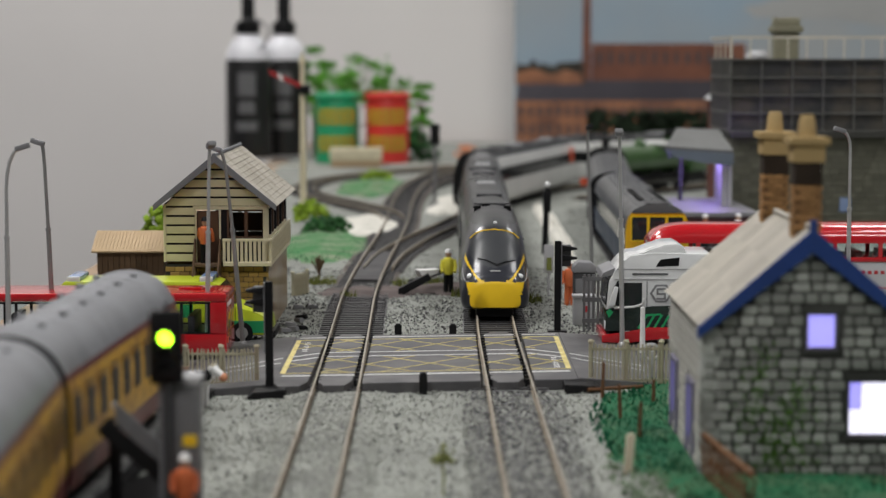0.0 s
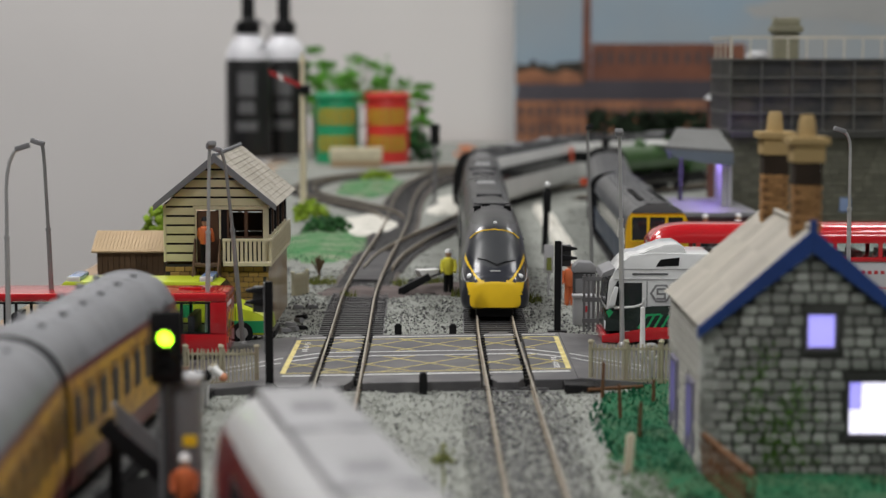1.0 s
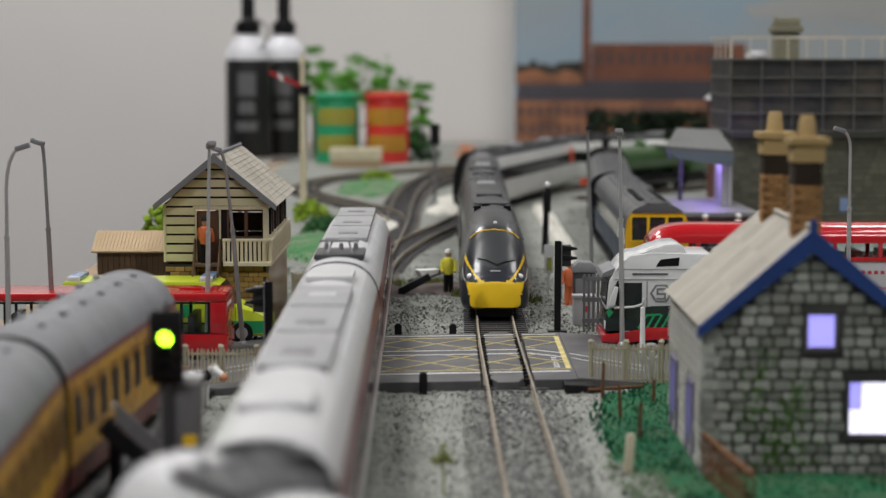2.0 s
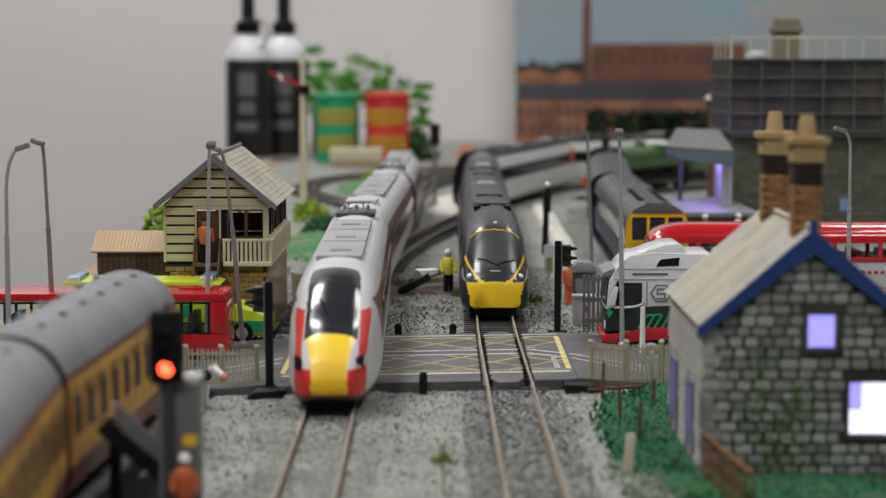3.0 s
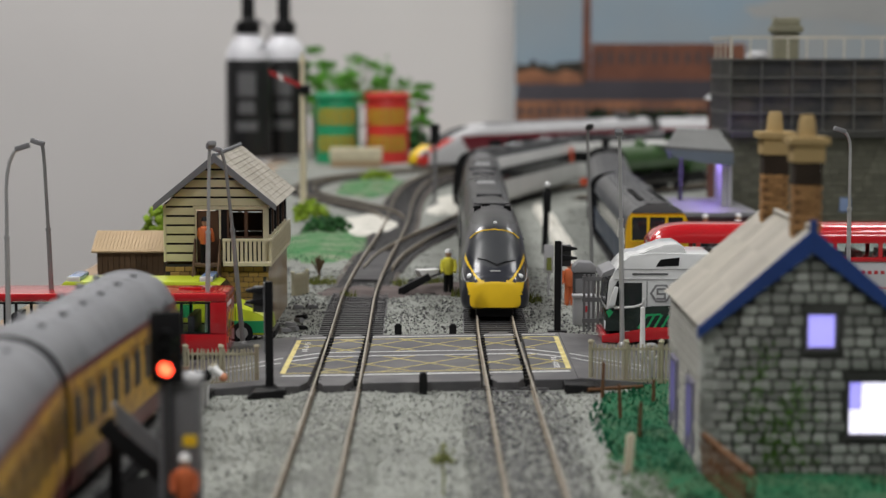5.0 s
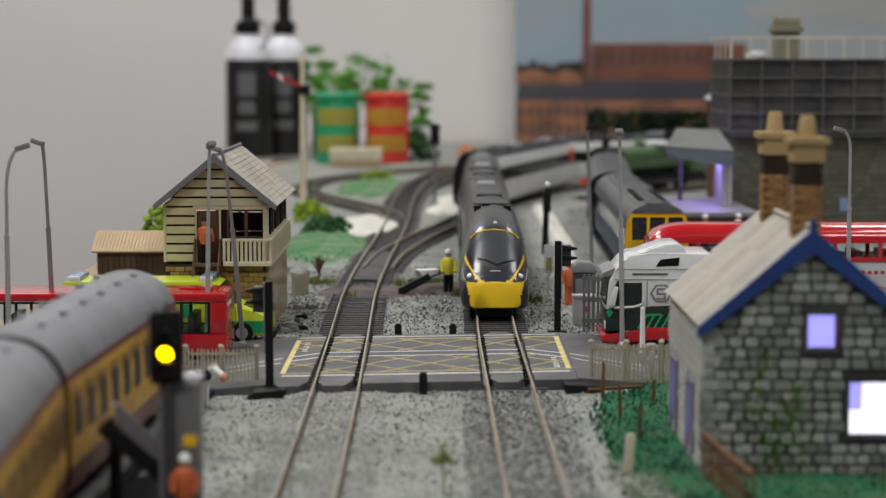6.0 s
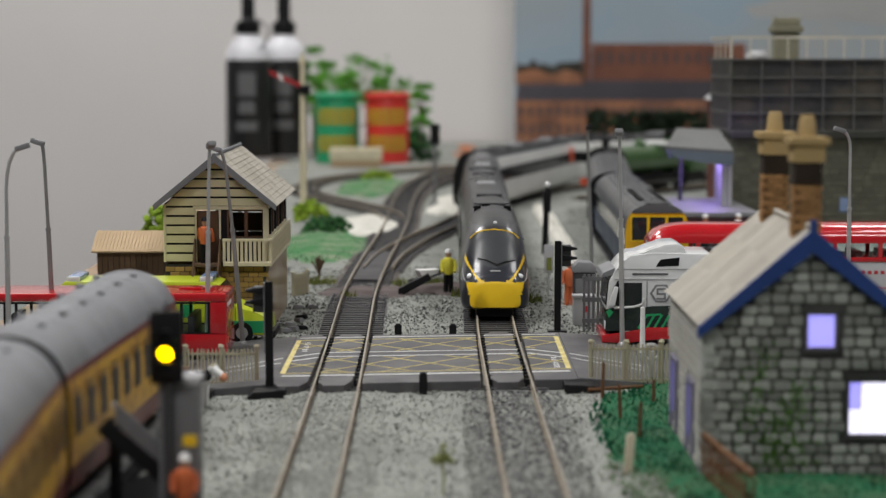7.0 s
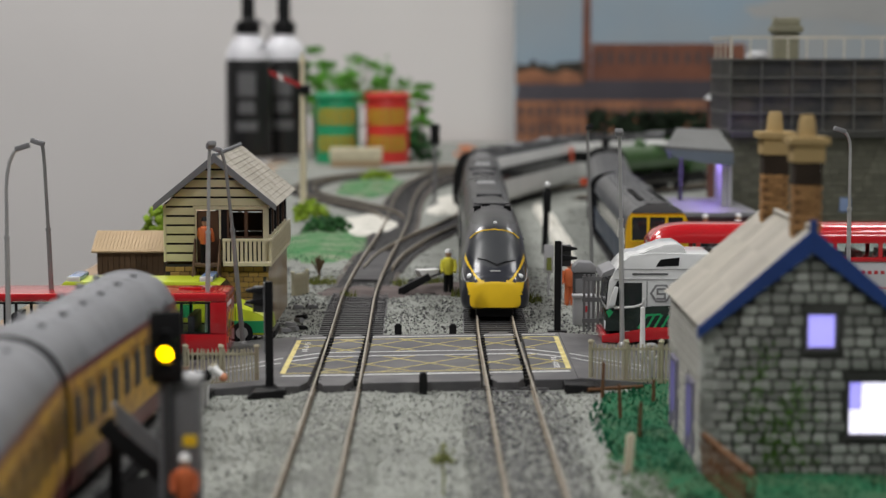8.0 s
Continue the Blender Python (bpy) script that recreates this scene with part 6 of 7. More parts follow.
# ---- street lamps, signals, fences ----
def street_lamp(x, y, height, arm, label, lean=0.0, mat_pole=None, head=None, bend=9.0):
    """Two-stage pole with a bent arm and a flat lantern; arm gives the reach in x and y."""
    mp = mat_pole or M_silver
    t = thing("street_lamp", at(x, y, 0), label, "street lamp", "street lamps")
    k = height * 0.6
    part("foot", turned([(2.2, -0.5), (2.0, 2), (1.4, 3)], 12), mp, t)
    part("lower_pole", rod((0, 0, 2), (lean * 0.55, 0, k), 1.15, 1.0, 10), mp, t)
    part("collar", rod((lean * 0.55, 0, k - 0.6), (lean * 0.55, 0, k + 0.6), 1.25, None, 10), mp, t)
    pts = [(lean * 0.55, 0, k), (lean * 0.9, 0, height - bend)]
    for a in (0.25, 0.5, 0.75, 1.0):
        pts.append((lean * 0.95 + arm[0] * (1 - math.cos(a * 1.45)), arm[1] * (1 - math.cos(a * 1.45)), height - bend + bend * math.sin(a * 1.45)))
    part("upper_pole", tube(pts, 0.75, 8), mp, t)
    e = Vector(pts[-1])
    d = Vector((arm[0], arm[1], 0))
    d = d.normalized() if d.length > 0 else Vector((0, -1, 0))
    n = Vector((-d.y, d.x, 0))
    bm = bmesh.new()
    b2 = box(-1.2, 4.8, -1.8, 1.8, -1.0, 1.2, 0.6)
    rot = Matrix(((d.x, n.x, 0), (d.y, n.y, 0), (0, 0, 1))).to_4x4()
    bmesh.ops.transform(b2, matrix=Matrix.Translation(e) @ rot @ pose(0, 0, 0, 0, -18, 0), verts=b2.verts)
    part("lantern", b2, head or M_grey, t, "flat grey lantern")
    return t


M_oldsilver = mat("dull_grey_pole", (0.26, 0.26, 0.255), 0.5, metal=0.3, var=0.15)
street_lamp(-180.5, 767, 92, (6.0, 0), "tall silver street lamp beside the road", 0.6, None, None, 17)
street_lamp(-168.4, 800, 92.5, (-1.0, 0), "tall dull grey street lamp beside the road", -3.0, M_oldsilver)
street_lamp(-101, 790, 92, (1, -3), "tall silver street lamp before the signal box", 2.0)
street_lamp(-89.5, 826, 88.5, (-3, 0), "tall dull grey street lamp against the signal box", -7.5, M_oldsilver)
street_lamp(87, 1080, 89, (0.5, -3), "tall dark grey street lamp by the bay line", -3.5, M_oldsilver, M_black)
street_lamp(80, 824, 96, (-0.5, -3), "tall silver street lamp beside the lorry", -2.0)
street_lamp(197, 900, 94, (-4, 0), "tall silver street lamp beside the vintage bus", -0.5)


def crossing_light(x, y, side, label):
    t = thing("crossing_light", at(x, y, 0), label, "traffic light", "crossing lights")
    part("post", box(-1.5, 1.5, -1.2, 1.2, 0, 43.5, 0.3), M_black, t, "black post", 0)
    part("foot", box(-4.5, 4.5, -3, 3, -0.5, 1.2, 0.4), M_black, t, "")
    part("back_board", box(-2.0 if side < 0 else 1.6, -1.55 if side < 0 else 2.05, -1.6, 3, 16, 43, 0.1), M_grey, t, "pale grey edge board", 0)
    part("lamp_box", box(side * 4.0 - 2.2, side * 4.0 + 2.2, -0.8, 4.0, 31.5, 41.5, 0.4), M_dark, t, "dark lamp housing")
    for z in (39, 34.5):
        bm = rod((side * 3.8, -1, z), (side * 3.8, 3, z), 2.0, None, 12)
        part("lens", bm, M_dark, t)
        bm = prism([(side * 2, z + 2.6), (side * 9.0, z + 1.4), (side * 9.0, z + 0.6), (side * 2, z - 0.4)], "y", -2.4, 2.4, 0.3)
        part("hood", bm, M_black, t, "black lamp hood")
    return t


crossing_light(-67, 712, -1, "black level crossing light post with hooded lamps")
crossing_light(54, 872, 1, "black level crossing light post beside the deck")


def paling_fence(x0, x1, y, height, label, rz=0):
    t = thing("paling_fence", at(x0, y, 0, rz), label, "fence", "paling fences")
    n = int((x1 - x0) / 1.55)
    me = share("paling", prism([(-0.33, -0.5), (0.33, -0.5), (0.33, height - 0.7), (0, height), (-0.33, height - 0.7)], "y", -0.35, 0.35), M_paling)
    for k in range(n):
        piece("paling", me, t, at(k * 1.55 + random.uniform(-0.1, 0.1), 0, random.uniform(-0.2, 0.2), 0, 0, random.uniform(-1.5, 1.5)))
    for z in (2.2, height - 2.4):
        part("fence_rail", box(-1, x1 - x0, 0.36, 0.9, z - 0.45, z + 0.45), M_paling, t, "", 0)
    for k in range(0, n + 1, 9):
        part("post_cap", turned([(0.9, -0.5), (0.9, height), (1.3, height + 0.4), (0.9, height + 1.3)], 10, None, (k * 1.55, 1.2)), M_paling, t, "")
    return t


M_paling = mat("beige_paling", (0.44, 0.41, 0.29), 0.7, var=0.15, col2=(0.38, 0.32, 0.22), spots=120)
paling_fence(-101, -73, 722, 16, "beige paling fence along the road")
paling_fence(58.5, 93, 728, 17, "beige paling fence in front of the lorry")
paling_fence(-81, -66, 1010, 12, "small pale paling fence beside the signal box", 60)


def gate_grey():
    t = thing("lineside_gate", at(67, 878, 0), "grey plastic lineside gate beside the crossing", "gate")
    for k in range(5):
        part("bar", box(k * 2.2 - 0.6 , k * 2.2 + 0.6, -0.5, 0.5, -0.5, 27, 0.2), M_grey2, t, "", 0)
    for z in (4, 14, 24):
        part("cross_rail", box(-1, 10, -0.9, -0.5, z, z + 2), M_grey2, t, "", 0)
    return t


gate_grey()
cab = thing("relay_cabinet", at(70.5, 925), "dark grey lineside relay cabinet with a rounded top", "cabinet")
part("cabinet_body", box(-5.5, 5.5, -5, 5, 0, 23, 0.8), M_dark, cab)
part("cabinet_top", prism([(-6.2, 23), (6.2, 23), (5.6, 26), (3, 28), (-3.4, 28.4), (-5.8, 26)], "y", -5.8, 5.8, 0.6), M_grey, cab, "rounded grey top")
part("cabinet_door", box(-4.6, 4.6, -5.5, -5, 2, 20, 0.2), M_grey2, cab)
cab = thing("relay_cabinet", at(68.5, 899), "low pale grey box behind the gate", "cabinet")
part("cabinet_body", box(-5.4, 5.4, -3, 3, 0, 13.4, 0.5), M_pale, cab)
part("cabinet_lid", box(-5.8, 5.8, -3.5, 3.5, 13.4, 14.8, 0.3), M_pale, cab)
part("warning_plate", box(-0.6, 2.4, -3.4, -3.0, 6.5, 9.5, 0.1), M_letter, cab, "small red plate", 0)
solid("white_post", rod((0, 0, 0), (0, 0, 21), 1.3, 1.0, 10), M_white, at(87, 805), "white round post by the lorry", "post")
ring_sign = thing("ring_sign", at(83.5, 746, 0), "pale grey ring on a post behind the paling fence", "sign")
bm = bmesh.new()
tube([(3.2 * math.cos(a * math.pi / 9), -6, 11.5 + 3.2 * math.sin(a * math.pi / 9)) for a in range(19)], 0.7, 6, bm)
part("ring", bm, M_pale, ring_sign)
part("stem", rod((0, -5.9, 0), (0, -5.9, 12), 1.1, None, 8), M_pale, ring_sign)


# colour-light signal: three always glowing lenses, each with an added plate that blocks its light
def glow(name, col, power):
    return mat(name, col, 0.3, emit=col, power=power)


signal = thing("colour_light_signal", at(-75.8, 505, -0.7), "black three-aspect colour light signal beside the siding", "signal")
part("mast", rod((0, 1.5, 0), (0, 1.5, 42), 1.4, None, 10), M_dark, signal, "dark mast")
part("signal_head", box(-4.6, 4.6, -0.6, 2.0, 40.5, 61.0, 1.0), M_black, signal, "black signal head")
part("finial", rod((0, 1.5, 60.5), (0, 1.5, 63), 0.7, 0.3, 8), M_black, signal)
SHUT = {}
for nm, z, col in (("green", 53.3, (0.40, 1.0, 0.02)), ("amber", 49.1, (1.0, 0.55, 0.0)), ("red", 44.9, (1.0, 0.05, 0.02))):
    part("lens", turned([(2.0, 0), (1.9, 0.4), (1.2, 0.8)], 20), glow(nm + "_lens", col, 9.0), signal, nm + " glowing lens", m=at(0, -0.7, z, 0, 90))
    part("hood", prism([(2.6 * math.cos(a * math.pi / 8), 2.6 * math.sin(a * math.pi / 8)) for a in range(9)] + [(2.3 * math.cos(a * math.pi / 8), 2.3 * math.sin(a * math.pi / 8)) for a in range(8, -1, -1)], "y", -4.2, -0.6), M_black, signal, "black lens hood", m=at(0, 0, z))
    # made-up plate, moved to block the glow of a lens that should be off
    SHUT[nm] = part("shutter", box(-2.3, 2.3, -0.3, 0.3, -2.05, 2.05, 0.1), M_black, signal, "added black plate blanking an unlit lens")
    SHUT[nm]["lens_height"] = z


def signal_moves():
    """Each added plate blocks its lens to stand in for switching it off, or slides back into the head."""
    shows = {"green": (0.0, 2.1), "red": (2.1, 5.25), "amber": (5.25, 8.1)}
    for nm, ob in SHUT.items():
        z = ob["lens_height"]
        shut, clear_pose = at(0, -2.0, z), at(0, 0.5, z)
        rows = []
        a, b = shows[nm]
        for t in (0.0, 2.05, 2.1, 5.2, 5.25, 8.0):
            rows.append((t, clear_pose if a <= t < b else shut))
        walk(ob, rows)


# grey bits at the foot of the signal
cab = thing("lineside_cabinet", at(-72.5, 512), "tall grey lineside cabinet with pale top", "cabinet")
part("cabinet_body", box(-5, 5, -4, 4, 0, 39, 0.6), M_grey2, cab, "dark grey body")
part("cabinet_top", box(-5.6, 5.6, -4.6, 4.6, 39, 41.5, 0.6), M_pale, cab, "pale grey top")
part("cabinet_edge", box(-6.0, -3.8, -4.6, -4.0, 0, 40, 0.1), M_grey, cab, "", 0)
part("plate", box(0.5, 4.4, -4.5, -4.0, 22, 25, 0.1), M_ty, cab, "yellow plate", 0)
chute = thing("coal_chute", at(-85, 515, -6, 20), "grey sloping chute on dark legs beside the coach", "chute")
part("chute_pan", slab([(-6, -6, 39), (6, -6, 27), (6, 5, 27), (-6, 5, 39)], 1.6), M_grey, chute, "grey sloping pan", 0)
part("chute_side", slab([(-8, -6.5, 41), (9, -6.5, 23), (9, -6.5, 17), (-8, -6.5, 35)], 0.8), M_grey2, chute, "", 0)
for x, z in ((-7, 34), (7, 20)):
    for y in (-5, 5):
        part("chute_leg", box(x - 0.8, x + 0.8, y - 0.8, y + 0.8, 5.0, z, 0.2), M_black, chute, "", 0)
part("chute_beam", slab([(-10, -8, 36), (16, -8, 12), (16, -5, 12), (-10, -5, 36)], 4.5), M_black, chute, "black sloping beam", 0)


patch("cinder_ground", -92, 478, 26, 95, M_coal, "black cinder ground beside the siding", "ground", 1.0, 22)


def cow():
    t = thing("toy_cow", at(-93, 681, 0, 70) @ Matrix.Scale(1.08, 4), "black and white toy cow with orange muzzle by the fence", "cow")
    b2 = bmesh.new()
    bmesh.ops.create_uvsphere(b2, u_segments=16, v_segments=10, radius=1)
    for v in b2.verts:
        v.co = Vector((v.co.x * 3.0, v.co.y * 7.2, v.co.z * 3.3 + 9.4))
    part("body", b2, M_white, t, "white body")
    for y, z, sx, r in ((1.5, 9.6, -2.0, 3.4), (-4.0, 11.2, -1.6, 2.3), (2.5, 10.5, 2.2, 2.2), (-2.5, 10.5, -2.2, 2.1), (-6.6, 11.8, -1.2, 1.9), (5, 10.3, -1.2, 1.9), (-1.5, 10.8, 2.2, 1.8)):
        part("black_patch", blob(sx, y, z, r, 0.12, None, 2), M_black, t, "black hide patch")
    part("neck", rod((0, -5.5, 11), (0, -9, 13.2), 2.0, 1.5, 10), M_white, t)
    part("head", rod((0, -8.2, 14), (0, -12, 11.6), 1.7, 1.2, 10), M_white, t)
    part("muzzle", blob(0, -12.2, 11.4, 1.5, 0.05, None, 2), M_hiorange_soft, t, "orange-pink muzzle")
    for sx in (-1, 1):
        part("ear", blob(sx * 2.0, -8.2, 14.6, 0.9, 0.1, None, 1), M_white, t)
        part("horn", rod((sx * 0.9, -8.4, 15.0), (sx * 1.6, -8.6, 16.6), 0.4, 0.15, 6), M_cream, t)
        for y in (-4.8, 5.0):
            part("leg", rod((sx * 1.7, y, 7.5), (sx * 1.7, y, 0), 1.0, 0.7, 8), M_white, t)
    part("tail", tube([(0, 7, 11), (0, 8, 9), (0, 7.9, 5)], 0.35, 5), M_white, t)
    return t


M_hiorange_soft = mat("pink_orange_muzzle", (0.70, 0.28, 0.14), 0.5)
cow()
# dry weed standing before the tracks
w = thing("dry_weed", at(0, 545, 0) @ Matrix.Scale(1.15, 4), "single dry weed with an olive seed head", "plant")
part("stalk", tube([(0, 0, -0.5), (0.3, 0, 4), (-0.2, 0, 8)], 0.3, 5), M_tuft, w)
bm = bmesh.new()
rnd = random.Random(5)
for k in range(30):
    blob(rnd.gauss(0, 1.2), rnd.gauss(0, 1.0), 9 + rnd.gauss(0, 1.2), rnd.uniform(0.4, 0.8), 0.3, bm, 1)
part("seed_head", bm, M_tuft, w, "olive seed head")
w = thing("bare_bush", at(-72, 1075, 0), "little dark leafless bush beside the track", "plant")
bm = bmesh.new()
for k in range(26):
    a = k * 2.4
    tube([(0, 0, 0), (0.6 * math.cos(a), 0.6 * math.sin(a), 6), (4.5 * math.cos(a) * (k % 5) / 4, 3.5 * math.sin(a), 12 + k % 4)], 0.28, 4, bm)
part("branchwork", bm, M_hutwall, w)
# ---- the far end: water tower, platform, engine, backscene, bottles ----
M_tank = mat("dark_iron_tank", (0.026, 0.027, 0.027), 0.6, var=0.25, scale=120, col2=(0.07, 0.06, 0.045), spots=70)
M_rib = mat("iron_rib_grey", (0.115, 0.115, 0.105), 0.55, var=0.2)
M_towerstone = mat("olive_grey_stone", (0.105, 0.104, 0.078), 0.9, var=0.3, scale=200, bump=0.9, bscale=350, island=0.2, col2=(0.11, 0.11, 0.085), spots=70)
M_beigerail = mat("beige_rail", (0.58, 0.54, 0.44), 0.6)
M_olive = mat("olive_vent", (0.26, 0.25, 0.17), 0.7, var=0.2)


def water_tower():
    X0, X1, Y0, Y1 = 207, 345, 1350, 1450
    t = thing("water_tower", Matrix(), "stone water tower with a dark panelled iron tank", "water tower")
    part("stone_base", box(X0 + 3, X1 - 4, Y0 + 6, Y1 - 6, -1, 72), M_towerstone, t, "rough olive grey stone base", 0)
    me = share("stone", box(-0.5, 0.5, -0.6, 0.6, -0.5, 0.5, 0.06), M_towerstone)
    rnd = random.Random(9)
    z = 1
    while z < 70:
        x = X0 + 3
        while x < X1 - 8:
            w = rnd.uniform(5, 9)
            piece("stone", me, t, at(x + w / 2, Y0 + 6, z + 2.2) @ Matrix.Diagonal((w - 0.5, 1 + rnd.uniform(-0.3, 0.4), 3.9, 1)))
            x += w
        z += 4.4
    part("cornice", box(X0 + 2, X1, Y0 + 1, Y1 - 1, 72, 76, 0.6), M_rib, t, "", 0)
    part("tank_body", box(X0 + 1, X1, Y0 + 1, Y1, 76, 128.5, 0.3), M_tank, t, "dark iron tank wall", 0)
    for k in range(5):
        z = 76 + k * 12.9
        part("tank_rib", box(X0 - 1, X1 + 1, Y0 - 1.4, Y0 + 0.9, z, z + 1.2), M_rib, t, "", 0)
        part("tank_rib", box(X0 - 0.2, X0 + 1, Y0 + 1.2, Y1, z, z + 1.5), M_rib, t, "", 0)
    for k in range(7):
        x = X0 + k * 22.3
        part("tank_post", box(x, x + 1.1, Y0 - 0.9, Y0 + 0.9, 76, 128.5), M_rib, t, "", 0)
        part("tank_post", box(X0 - 0.5, X0 + 0.9, Y0 + 2 + k * 15, Y0 + 3.2 + k * 15, 76, 128.5), M_rib, t, "", 0)
    part("top_rail", box(X0, X1, Y0, Y0 + 1.6, 143.2, 145.0), M_beigerail, t, "beige handrail", 0)
    part("top_rail", box(X0, X0 + 1.6, Y0 + 1.6, Y1, 143.2, 145.0), M_beigerail, t, "", 0)
    bar = share("rail_post", box(-0.5, 0.5, -0.5, 0.5, 128.5, 143.2), M_beigerail)
    x = X0 + 1
    while x < X1:
        piece("rail_post", bar, t, at(x, Y0 + 0.8))
        x += 13.5
    y = Y0 + 6
    while y < Y1:
        piece("rail_post", bar, t, at(X0 + 0.8, y))
        y += 24
    part("vent_house", box(X0 + 38, X0 + 55, Y0 + 30, Y0 + 47, 128.5, 148, 0.5), M_olive, t, "olive roof vent")
    part("vent_cap", box(X0 + 35.5, X0 + 57.5, Y0 + 27, Y0 + 50, 148, 153, 0.8), M_olive, t, "")
    part("vent_cap", box(X0 + 37.5, X0 + 55.5, Y0 + 29, Y0 + 48, 153, 159, 0.8), M_olive, t, "")
    part("tarpaulin", blob(X0 + 24, Y0 + 28, 130, 9, 0.15, None, 2, 0.6), M_pale, t, "pale sheet on the tank top")
    part("notice", box(X0 + 58, X0 + 66, Y0 + 4.4, Y0 + 5.2, 42, 55), M_white, t, "pale notice", 0)
    part("notice_post", box(X0 + 61, X0 + 63, Y0 + 4.2, Y0 + 5.0, 0, 42), M_black, t, "", 0)
    part("poster", box(X0 + 82, X0 + 90, Y0 + 4.4, Y0 + 5.2, 18, 28), M_bluelamp, t, "small blue poster", 0)
    return t


water_tower()
red_brick = mat("dull_red_brick", (0.19, 0.075, 0.06), 0.85, var=0.25, scale=200, island=0.2)
bld = thing("brick_store", at(236, 1540), "dull red brick store behind the water tower", "building")
part("store_wall", box(-12, 60, -20, 40, -1, 95), red_brick, bld, "", 0)
part("store_roof", prism([(-16, 95), (64, 95), (24, 125)], "y", -24, 44, 0.5), M_pale, bld, "pale grey roof", 0)

# platform with a lit shelter
M_canopy = mat("blue_grey_canopy", (0.13, 0.16, 0.20), 0.5, var=0.12)
M_canopytop = mat("grey_canopy_roof", (0.15, 0.153, 0.15), 0.7, var=0.15)
M_plum = mat("dark_plum_brick", (0.07, 0.03, 0.035), 0.7, var=0.2, scale=200)
pf = thing("platform", Matrix(), "bay platform with dark plum brick face and pale top", "platform", kind="structure")
part("platform_face", box(150, 206, 1216, 1350, -1, 26), M_plum, pf, "", 0)
part("platform_top", box(147, 206.5, 1214, 1350, 26, 29, 0.4), M_grey, pf, "grey platform surface", 0)
sh = thing("platform_shelter", at(180, 1290, 29), "blue-grey platform shelter lit violet inside", "shelter")
part("canopy_top", slab([(-30, -32, 41), (16, -32, 38), (16, 36, 50), (-14, 36, 51)], 2.0), M_canopytop, sh, "sloping grey canopy roof", 0)
part("canopy_front", prism([(-30, 39.2), (16, 36.2), (16, 28), (-2, 29.5), (-24, 33.5)], "y", -33.4, -32.1, 0.2), M_canopy, sh, "blue-grey fascia", 0)
part("canopy_side", slab([(-30.6, -32, 39), (-14.6, 36, 49), (-14.6, 36, 43), (-28, -32, 33)], 1.0), M_canopy, sh, "", 0)
part("shelter_back", box(13, 16, -28, 36, 0, 36), M_pale, sh, "pale back wall", 0)
part("shelter_post", box(9, 12.4, -28, -24.6, 0, 37, 0.3), M_pale, sh, "", 0)
part("shelter_post", box(-13, -10, 30, 33, 0, 43, 0.3), M_dark, sh, "", 0)
part("lamp_tube", box(2, 8, -24, 20, 33.5, 35, 0.3), mat("violet_lamp", (0.4, 0.3, 0.9), 0.4, emit=(0.42, 0.28, 1.0), power=34), sh, "violet lamp tube", 0)
for i, (x, y) in enumerate(((168, 1190), (190, 1196))):
    figure(at(x, y, 6) , "tiny painted traveller figure on the platform", M_hiorange if i == 0 else M_white, M_black, M_white)

solid("pavement", box(148, 206, 1150, 1213, -1, 6, 0.4), M_pale, Matrix(), "low grey pavement before the platform", "pavement", kind="structure", smooth=0)
# a green steam engine on the back line
M_locogreen = mat("green_engine_paint", (0.05, 0.115, 0.035), 0.3, var=0.1, coat=0.4)


def engine():
    t = thing("steam_engine", at(203, 1800, 3, -38), "green steam engine with black frame on the back line", "engine")
    part("boiler", rod((0, -70, 30), (0, 45, 30), 14, None, 24), M_locogreen, t, "green boiler")
    part("smokebox", rod((0, -95, 30), (0, -70.2, 30), 14.4, None, 24), M_black, t, "black smokebox")
    part("chimney", turned([(4, 43), (3.4, 48), (4.4, 52)], 16, None, (0, -84)), M_black, t)
    part("dome", turned([(6, 42), (5.6, 47), (2.5, 50)], 16, None, (0, -25)), M_locogreen, t)
    part("cab", box(-16, 16, 45, 80, 14, 52, 1.0), M_locogreen, t, "green cab")
    part("cab_roof", prism([(-17, 50), (17, 50), (12, 55), (-12, 55)], "y", 42, 84, 0.5), M_black, t)
    part("running_plate", box(-17, 17, -100, 80, 14, 16, 0.3), M_black, t)
    part("frame", box(-10, 10, -98, 80, 5, 14, 0.5), M_black, t)
    for sx in (-1, 1):
        for y in (-50, -8, 34):
            part("wheel", rod((sx * 8.3, y, 12.0), (sx * 10, y, 12.0), 12, None, 24), M_black, t)
        part("rod", box(sx * 11 - 0.5, sx * 11 + 0.5, -52, 36, 8, 10.5, 0.2), M_steel, t)
    part("buffer_beam", box(-16, 16, -102, -100, 9, 15, 0.3), M_orange, t, "red buffer beam")
    part("nameboard", box(-17, 17, -6, 18, 44, 46, 0.2), M_white, t, "", 0)
    return t


engine()
back_line = Line([(130, 1700), (203, 1800), (262, 1876), (296, 1920)])
railway_track(back_line, 0, back_line.length, "back line track under the green engine")

# dark hedge bank
M_hedge = mat("dark_hedge", (0.014, 0.024, 0.012), 0.95, var=0.5, island=0.5)
bm = bmesh.new()
rnd = random.Random(2)
for k in range(420):
    u = rnd.random()
    blob(196 + u * 190, 2490 + rnd.gauss(0, 14), rnd.uniform(4, 60) * (1 - 0.1 * u), rnd.uniform(3, 8), 0.35, bm, 1)
solid("hedge", bm, M_hedge, Matrix(), "dark overgrown hedge bank at the back", "hedge", kind="stuff", smooth=0)

